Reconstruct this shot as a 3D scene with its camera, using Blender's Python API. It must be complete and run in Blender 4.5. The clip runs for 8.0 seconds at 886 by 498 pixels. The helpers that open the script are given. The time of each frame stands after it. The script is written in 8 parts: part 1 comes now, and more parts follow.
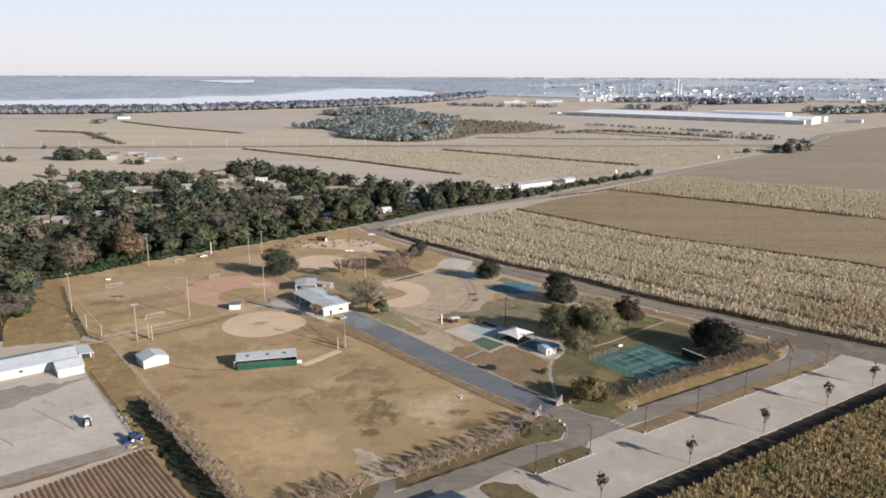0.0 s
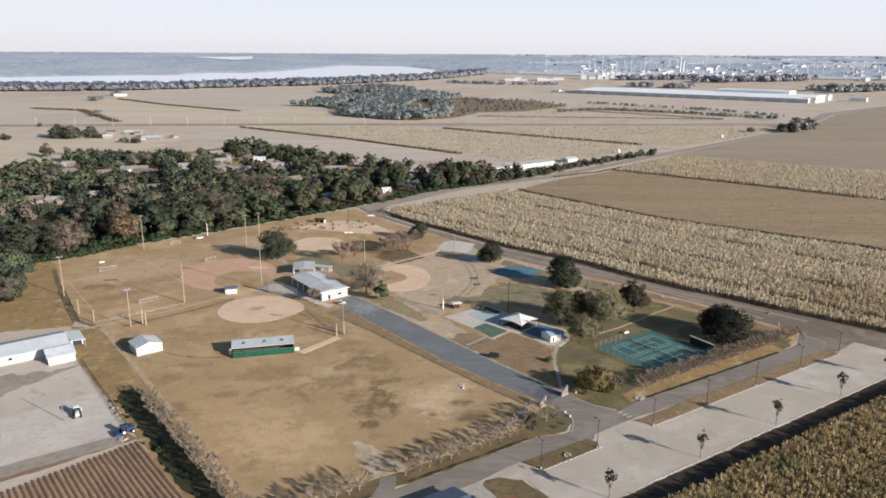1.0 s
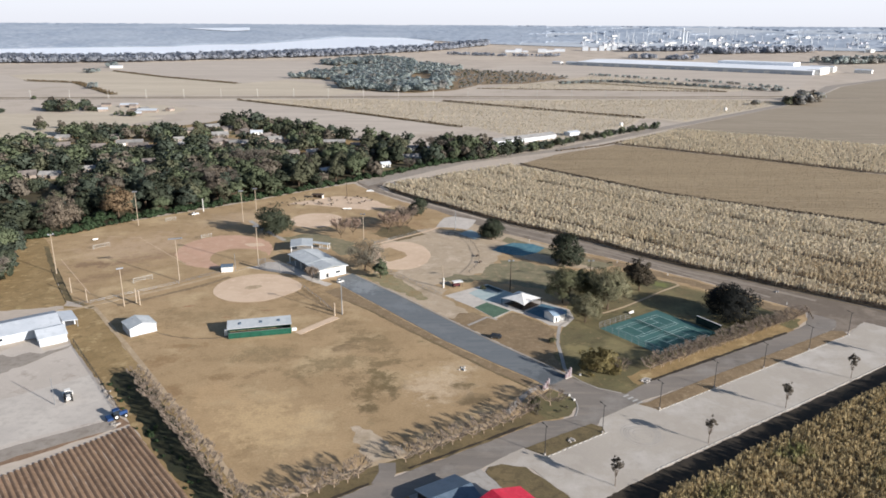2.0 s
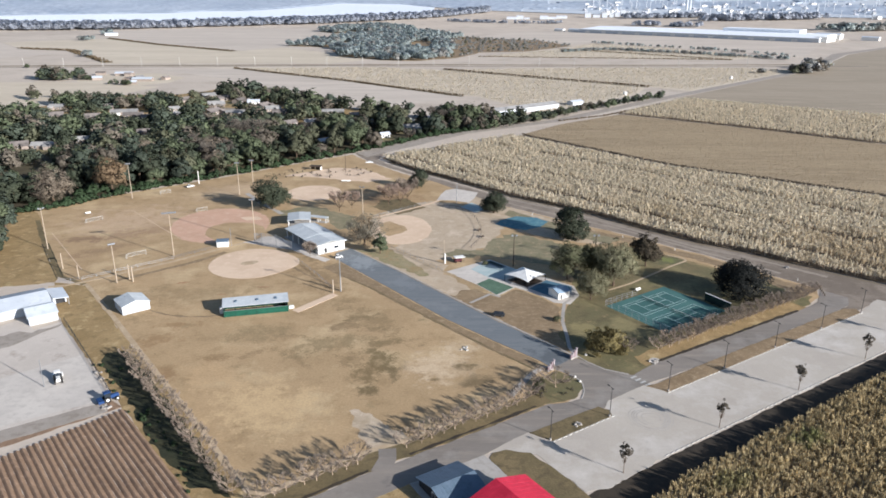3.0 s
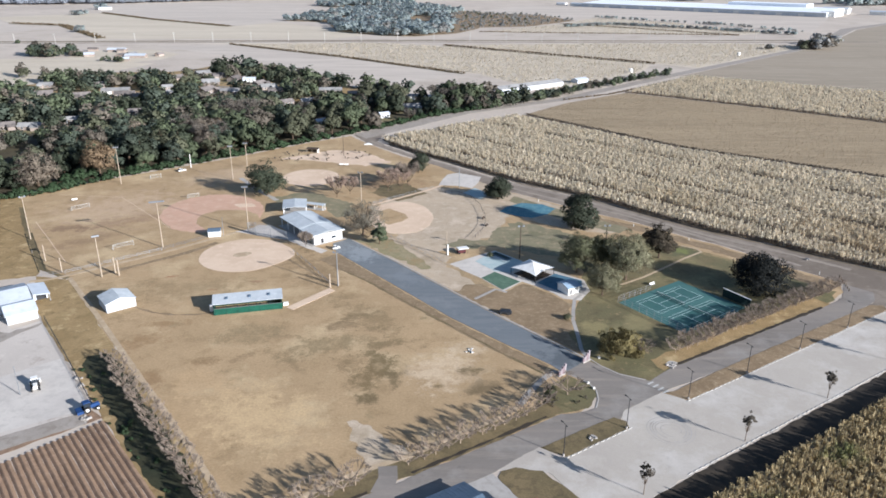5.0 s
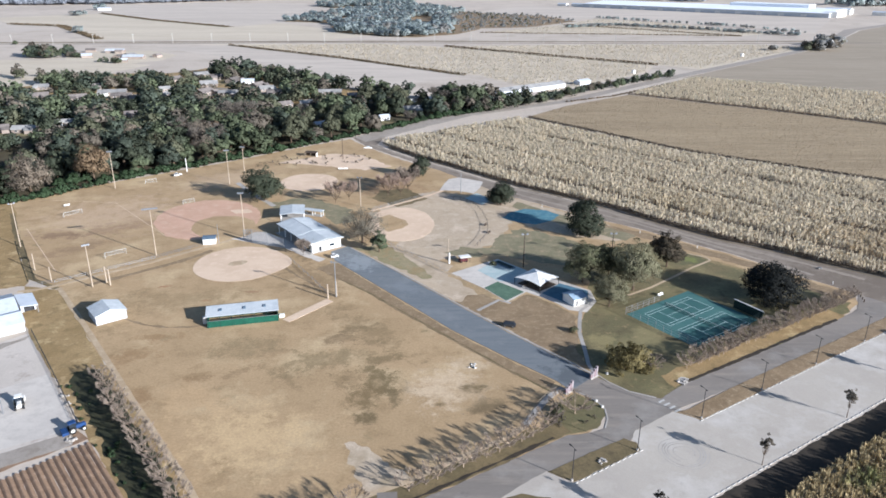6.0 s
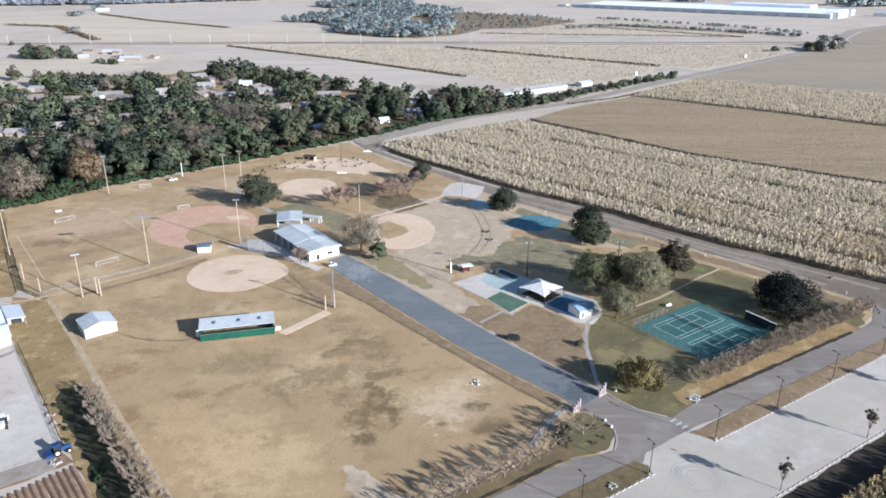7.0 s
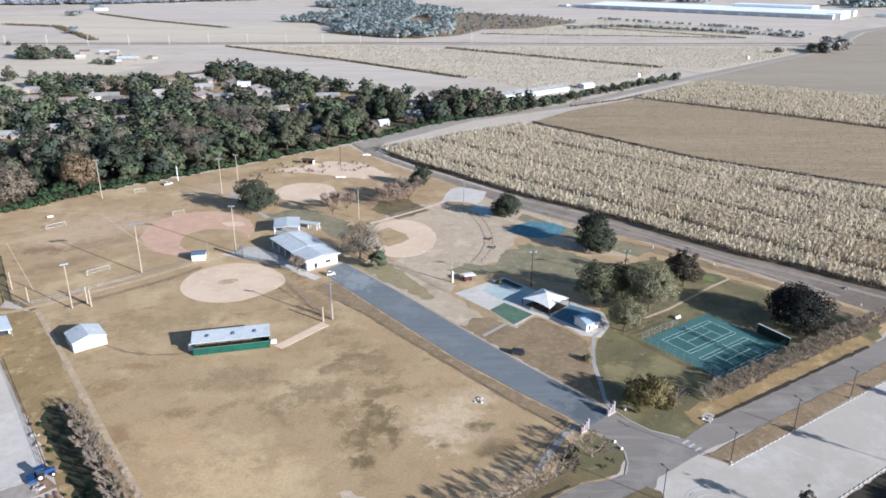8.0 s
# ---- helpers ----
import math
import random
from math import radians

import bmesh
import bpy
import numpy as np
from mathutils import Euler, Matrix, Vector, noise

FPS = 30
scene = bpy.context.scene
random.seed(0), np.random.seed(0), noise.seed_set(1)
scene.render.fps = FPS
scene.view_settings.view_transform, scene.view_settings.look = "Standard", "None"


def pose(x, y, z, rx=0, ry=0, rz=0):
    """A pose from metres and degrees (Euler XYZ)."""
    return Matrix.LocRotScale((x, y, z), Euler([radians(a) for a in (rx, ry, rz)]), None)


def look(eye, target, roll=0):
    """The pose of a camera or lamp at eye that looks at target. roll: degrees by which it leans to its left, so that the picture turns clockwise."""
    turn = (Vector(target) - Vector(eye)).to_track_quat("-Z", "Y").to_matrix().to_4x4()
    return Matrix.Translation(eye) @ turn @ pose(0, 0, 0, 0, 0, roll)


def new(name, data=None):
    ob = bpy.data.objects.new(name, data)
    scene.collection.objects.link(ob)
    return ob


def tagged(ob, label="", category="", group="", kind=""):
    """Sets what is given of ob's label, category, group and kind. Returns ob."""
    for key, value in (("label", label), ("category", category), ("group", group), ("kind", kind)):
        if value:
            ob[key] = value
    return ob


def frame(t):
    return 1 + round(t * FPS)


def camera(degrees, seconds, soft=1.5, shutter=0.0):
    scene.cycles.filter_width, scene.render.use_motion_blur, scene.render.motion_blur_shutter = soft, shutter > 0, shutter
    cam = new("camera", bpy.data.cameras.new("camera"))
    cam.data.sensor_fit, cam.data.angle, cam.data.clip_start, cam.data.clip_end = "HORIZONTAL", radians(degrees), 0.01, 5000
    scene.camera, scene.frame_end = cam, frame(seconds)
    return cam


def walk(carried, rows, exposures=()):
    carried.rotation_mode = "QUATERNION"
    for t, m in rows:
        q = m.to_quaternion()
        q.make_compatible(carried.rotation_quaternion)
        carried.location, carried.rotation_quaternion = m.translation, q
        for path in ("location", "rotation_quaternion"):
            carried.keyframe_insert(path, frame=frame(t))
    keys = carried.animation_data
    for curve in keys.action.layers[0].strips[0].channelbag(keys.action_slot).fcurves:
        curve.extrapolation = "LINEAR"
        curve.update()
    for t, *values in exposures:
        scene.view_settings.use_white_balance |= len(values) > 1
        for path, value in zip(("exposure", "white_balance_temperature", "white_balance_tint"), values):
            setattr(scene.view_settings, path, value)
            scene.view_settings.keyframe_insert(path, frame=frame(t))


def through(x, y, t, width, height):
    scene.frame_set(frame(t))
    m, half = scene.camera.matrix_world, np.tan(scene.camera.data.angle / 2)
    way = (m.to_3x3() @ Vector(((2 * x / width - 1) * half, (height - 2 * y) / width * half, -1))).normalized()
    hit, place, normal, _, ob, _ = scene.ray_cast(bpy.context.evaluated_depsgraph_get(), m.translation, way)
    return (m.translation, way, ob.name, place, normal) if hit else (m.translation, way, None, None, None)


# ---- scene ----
cam = camera(63.0, 8.0, soft=1.7)
PATH = [
    (0, (2.324, -2.769, 112.574), (2.328, -0.823, 112.112), 0.2),
    (0.5, (1.912, 2.306, 112.711), (1.916, 4.24, 112.203), 0.3),
    (1, (1.539, 6.746, 112.745), (1.544, 8.677, 112.225), 0.3),
    (1.5, (1.356, 10.7, 112.716), (1.362, 12.622, 112.165), 0.3),
    (3, (0.693, 23.905, 111.909), (0.699, 25.79, 111.238), 0.3),
    (3.5, (0.397, 28.867, 112.069), (0.403, 30.737, 111.361), 0.3),
    (4, (0.103, 33.371, 112.373), (0.11, 35.232, 111.64), 0.3),
    (4.5, (-0.264, 36.906, 112.411), (-0.257, 38.767, 111.678), 0.3),
    (6, (-0.935, 49.993, 112.268), (-0.929, 51.855, 111.536), 0.3),
    (6.5, (-1.357, 54.859, 112.375), (-1.351, 56.72, 111.643), 0.4),
    (7, (-1.559, 58.957, 112.26), (-1.552, 60.819, 111.529), 0.3),
    (7.5, (-1.757, 62.733, 112.315), (-1.751, 64.595, 111.584), 0.3),
    (8, (-2.267, 68.029, 112.327), (-2.259, 69.891, 111.596), 0.4),
]
EXPOSURES = [(0.0, 0.59, 6420, 13), (1.5, 0.66, 6280, 12), (3.0, 0.91, 5860, 11), (4.5, 0.99, 5680, 11), (6.0, 1.05, 5540, 11), (8.0, 1.07, 5480, 11)]
walk(cam, [(t, look(eye, target, roll)) for t, eye, target, roll in PATH], EXPOSURES)

# ---- light: low winter sun from the right, hazy sky ----
SUN_AZ, SUN_EL = math.atan2(-0.57, 0.82), radians(18.5)
world = bpy.data.worlds.new("world")
scene.world = world
world.use_nodes = True
wn = world.node_tree
sky = wn.nodes.new("ShaderNodeTexSky")
sky.sky_type = "NISHITA"
sky.sun_disc = False
sky.sun_elevation = SUN_EL
sky.sun_rotation = math.pi / 2 - SUN_AZ
sky.altitude, sky.air_density, sky.dust_density, sky.ozone_density = 0, 1.0, 1.0, 2.0
wn.nodes["Background"].inputs["Strength"].default_value = 0.064
# pale winter haze all round the horizon
way = wn.nodes.new("ShaderNodeTexCoord")
split = wn.nodes.new("ShaderNodeSeparateXYZ")
wn.links.new(way.outputs["Generated"], split.inputs["Vector"])
haze = wn.nodes.new("ShaderNodeValToRGB")
wn.links.new(split.outputs["Z"], haze.inputs["Fac"])
haze.color_ramp.elements[0].position, haze.color_ramp.elements[0].color = 0.0, (8.1, 8.05, 8.2, 1)
haze.color_ramp.elements[1].position, haze.color_ramp.elements[1].color = 0.11, (7.7, 8.85, 10.0, 1)
low = haze.color_ramp.elements.new(0.03)
low.color = (8.7, 8.75, 8.9, 1)
thin = wn.nodes.new("ShaderNodeMapRange")
thin.inputs["From Min"].default_value, thin.inputs["From Max"].default_value = 0.10, 0.16
thin.interpolation_type = "SMOOTHSTEP"
wn.links.new(split.outputs["Z"], thin.inputs["Value"])
veil = wn.nodes.new("ShaderNodeMix")
veil.data_type = "RGBA"
wn.links.new(thin.outputs["Result"], veil.inputs["Factor"])
wn.links.new(haze.outputs["Color"], [i for i in veil.inputs if i.type == "RGBA"][0])
wn.links.new(sky.outputs["Color"], [i for i in veil.inputs if i.type == "RGBA"][1])
wn.links.new([o for o in veil.outputs if o.type == "RGBA"][0], wn.nodes["Background"].inputs["Color"])
sun = bpy.data.lights.new("sun", "SUN")
sun.energy, sun.angle, sun.color = 5.4, radians(0.6), (1.0, 0.93, 0.84)
sun_ob = new("sun", sun)
sun_from = Vector((math.cos(SUN_AZ) * math.cos(SUN_EL), math.sin(SUN_AZ) * math.cos(SUN_EL), math.sin(SUN_EL)))
sun_ob.matrix_world = look(sun_from * 900, (0, 0, 0))


# ---- materials ----
def rgb(r, g, b):
    f = lambda v: (v / 255 / 12.92) if v <= 10 else ((v / 255 + 0.055) / 1.055) ** 2.4
    return (f(r), f(g), f(b), 1.0)


def surf(name, base, second=None, third=None, big=0.03, small=0.5, fine=4.0, rough=0.9, metal=0.0, bump=0.0,
         rand=0.0, island=0.0, contrast=0.18, stains=(), mottle=None, spec=0.3, mid=(0.38, 0.62), stretch=None, broken=False):
    """Two large tones, a third in small patches, fine grain; stains: (x, y, rx, ry, turn, colour, strength)."""
    m = bpy.data.materials.new(name)
    m.use_nodes = True
    nt = m.node_tree
    n, l = nt.nodes, nt.links
    bsdf = n["Principled BSDF"]
    bsdf.inputs["Roughness"].default_value = rough
    bsdf.inputs["Metallic"].default_value = metal
    bsdf.inputs["Specular IOR Level"].default_value = spec
    co = n.new("ShaderNodeTexCoord")
    src = co.outputs["Object"]
    if stretch:
        mp = n.new("ShaderNodeMapping")
        mp.inputs["Rotation"].default_value = (0, 0, radians(stretch[0]))
        mp.inputs["Scale"].default_value = (stretch[1], stretch[2], 1)
        l.new(src, mp.inputs["Vector"])
        src = mp.outputs["Vector"]

    def noise_at(scale, detail, lo, hi, source=None, rough_n=0.6):
        a = n.new("ShaderNodeTexNoise")
        a.inputs["Scale"].default_value, a.inputs["Detail"].default_value, a.inputs["Roughness"].default_value = scale, detail, rough_n
        l.new(source or src, a.inputs["Vector"])
        r = n.new("ShaderNodeMapRange")
        r.inputs["From Min"].default_value, r.inputs["From Max"].default_value = lo, hi
        l.new(a.outputs["Fac"], r.inputs["Value"])
        return r.outputs["Result"]

    def mixed(fac, a, b, kind="MIX"):
        x = n.new("ShaderNodeMix")
        x.data_type, x.blend_type = "RGBA", kind
        ins = [x.inputs["Factor"]] + [i for i in x.inputs if i.type == "RGBA"]
        for sock, v in zip(ins, (fac, a, b)):
            if isinstance(v, (tuple, float, int)):
                sock.default_value = v
            else:
                l.new(v, sock)
        return [o for o in x.outputs if o.type == "RGBA"][0]

    col = base
    if second:
        col = mixed(noise_at(big, 6, mid[0], mid[1]), base, second)
    if third:
        col = mixed(noise_at(small, 5, 0.5, 0.72), col, third)
    if mottle:
        for colour, scale, lo, hi in mottle:
            col = mixed(noise_at(scale, 8, lo, hi, co.outputs["Object"], 0.68), col, colour)
    for (x, y, rx, ry, turn, colour, strength) in stains:
        mp = n.new("ShaderNodeMapping")
        mp.vector_type = "TEXTURE"
        mp.inputs["Location"].default_value = (x, y, 0)
        mp.inputs["Rotation"].default_value = (0, 0, radians(turn))
        mp.inputs["Scale"].default_value = (rx, ry, 1000)
        l.new(co.outputs["Object"], mp.inputs["Vector"])
        ln = n.new("ShaderNodeVectorMath")
        ln.operation = "LENGTH"
        l.new(mp.outputs["Vector"], ln.inputs[0])
        wob = noise_at(0.17, 9, 0.25, 0.75, co.outputs["Object"], 0.8)
        add = n.new("ShaderNodeMath")
        add.operation = "MULTIPLY_ADD"
        l.new(wob, add.inputs[0])
        add.inputs[1].default_value = 1.9
        l.new(ln.outputs["Value"], add.inputs[2])
        r = n.new("ShaderNodeMapRange")
        r.inputs["From Min"].default_value, r.inputs["From Max"].default_value = 1.7, 1.24
        r.inputs["To Max"].default_value = strength
        l.new(add.outputs["Value"], r.inputs["Value"])
        amount = r.outputs["Result"]
        if broken:
            tear = n.new("ShaderNodeMath")
            tear.operation = "MULTIPLY"
            l.new(amount, tear.inputs[0])
            l.new(noise_at(0.22, 6, 0.22, 0.52, co.outputs["Object"], 0.62), tear.inputs[1])
            amount = tear.outputs["Value"]
        col = mixed(amount, col, colour)
    grain = noise_at(fine, 5, 0.25, 0.75)
    g = n.new("ShaderNodeMapRange")
    g.inputs["To Min"].default_value, g.inputs["To Max"].default_value = 1 - contrast, 1 + contrast
    l.new(grain, g.inputs["Value"])
    val = g.outputs["Result"]
    for amount, node, out in ((rand, "ShaderNodeObjectInfo", "Random"), (island, "ShaderNodeNewGeometry", "Random Per Island")):
        if amount:
            o = n.new(node)
            r = n.new("ShaderNodeMapRange")
            r.inputs["To Min"].default_value, r.inputs["To Max"].default_value = 1 - amount, 1 + amount
            l.new(o.outputs[out], r.inputs["Value"])
            mul = n.new("ShaderNodeMath")
            mul.operation = "MULTIPLY"
            l.new(val, mul.inputs[0])
            l.new(r.outputs["Result"], mul.inputs[1])
            val = mul.outputs["Value"]
    hsv = n.new("ShaderNodeHueSaturation")
    l.new(val, hsv.inputs["Value"])
    if isinstance(col, tuple):
        hsv.inputs["Color"].default_value = col
    else:
        l.new(col, hsv.inputs["Color"])
    l.new(hsv.outputs["Color"], bsdf.inputs["Base Color"])
    if bump:
        b = n.new("ShaderNodeBump")
        b.inputs["Strength"].default_value, b.inputs["Distance"].default_value = 0.6, bump
        l.new(grain, b.inputs["Height"])
        l.new(b.outputs["Normal"], bsdf.inputs["Normal"])
    return m


def leafy(name, a, b, island=0.17, rand=0.2, through=0.25, stains=()):
    """Foliage: two tones by leaf, a little light through the leaf."""
    m = surf(name, rgb(*a), rgb(*b), big=0.35, fine=1.5, rough=0.75, island=island, rand=rand, contrast=0.1, spec=0.2, stains=stains)
    n, l = m.node_tree.nodes, m.node_tree.links
    bsdf, out = n["Principled BSDF"], n["Material Output"]
    tr = n.new("ShaderNodeBsdfTranslucent")
    hsv = [x for x in n if x.bl_idname == "ShaderNodeHueSaturation"][0]
    l.new(hsv.outputs["Color"], tr.inputs["Color"])
    mix = n.new("ShaderNodeMixShader")
    mix.inputs[0].default_value = through
    l.new(bsdf.outputs[0], mix.inputs[1])
    l.new(tr.outputs[0], mix.inputs[2])
    l.new(mix.outputs[0], out.inputs["Surface"])
    return m


LAWN_STAINS = [
    (6, 362, 28, 26, 0, rgb(186, 166, 138), 0.7), (-158, 378, 48, 40, 40, rgb(180, 155, 127), 0.75), (-120, 440, 40, 26, 40, rgb(176, 152, 124), 0.7),
    (-60, 205, 34, 26, 30, rgb(170, 144, 108), 0.7), (2, 226, 18, 13, 0, rgb(176, 154, 124), 0.75), (-30, 190, 16, 9, 30, rgb(172, 146, 110), 0.6),
    (-1, 228, 13, 17, -20, rgb(190, 168, 138), 0.85), (8, 240, 9, 8, 0, rgb(186, 165, 136), 0.7), (-50, 204, 26, 20, -30, rgb(188, 162, 122), 0.75), (-70, 222, 18, 12, -30, rgb(178, 150, 112), 0.6),
    (-18, 231, 9, 14, 15, rgb(112, 96, 66), 0.95), (-22, 222, 8, 10, 0, rgb(116, 98, 68), 0.9), (-21, 212, 6, 4, 10, rgb(110, 94, 66), 0.95), (-14, 222, 4, 7, 0, rgb(112, 96, 68), 0.9), (-28, 232, 6, 9, 30, rgb(126, 106, 76), 0.8), (-19, 243, 9, 4, 20, rgb(120, 102, 72), 0.8),
    (8.2, 227, 6.5, 4, 10, rgb(110, 94, 66), 0.95), (-1, 219, 2.6, 1.8, 10, rgb(108, 92, 64), 0.95), (12, 217, 7, 4, 20, rgb(114, 96, 68), 0.8), (-34, 256, 9, 6, 30, rgb(124, 104, 76), 0.85), (-28, 263, 10, 4, 30, rgb(122, 104, 76), 0.8), (-23, 254, 6, 6, 0, rgb(134, 114, 84), 0.7),
    (-92, 257, 11, 3.5, 5, rgb(142, 116, 82), 0.9), (-71, 233, 6, 5, 0, rgb(130, 106, 74), 0.85), (-84, 222, 9, 5, -50, rgb(134, 108, 76), 0.8), (-60, 236, 9, 3, 40, rgb(132, 110, 80), 0.7), (-45, 232, 12, 3, -60, rgb(130, 110, 80), 0.7), (-52, 248, 8, 4, 10, rgb(130, 110, 80), 0.6),
    (-85, 284, 3, 1.5, 0, rgb(150, 108, 76), 0.9), (-104, 296, 3, 1.5, 20, rgb(146, 108, 78), 0.9), (-70, 292, 4, 1.6, 10, rgb(142, 108, 80), 0.8),
    (-36, 243, 26, 10, 20, rgb(122, 106, 76), 0.7), (-25, 262, 36, 8, -50, rgb(120, 102, 72), 0.6), (-62, 250, 20, 9, 10, rgb(126, 110, 80), 0.6),
    (12, 219, 9, 5, 30, rgb(110, 94, 68), 0.75), (-95, 246, 14, 8, 40, rgb(134, 106, 72), 0.6), (-120, 275, 30, 14, -52, rgb(124, 106, 74), 0.5),
    (-150, 360, 40, 12, 30, rgb(128, 102, 76), 0.6), (-170, 350, 16, 8, 0, rgb(116, 92, 70), 0.6), (-30, 425, 30, 22, 0, rgb(132, 104, 76), 0.7),
    (-95, 285, 36, 14, 10, rgb(136, 116, 84), 0.6), (-155, 335, 30, 9, 45, rgb(132, 108, 82), 0.6), (-50, 305, 14, 26, 40, rgb(120, 100, 72), 0.6),
    (15, 300, 14, 26, 40, rgb(132, 116, 88), 0.6), (30, 272, 16, 8, -40, rgb(112, 94, 70), 0.7), (24, 345, 24, 12, 0, rgb(140, 122, 94), 0.6),
    (-5, 395, 20, 12, 30, rgb(150, 128, 98), 0.6), (95, 330, 24, 9, -45, rgb(148, 130, 94), 0.7), (130, 292, 16, 8, -40, rgb(150, 124, 92), 0.7),
    (-112, 470, 30, 10, 42, rgb(142, 118, 86), 0.6), (-60, 330, 12, 5, -50, rgb(104, 88, 64), 0.7),
]
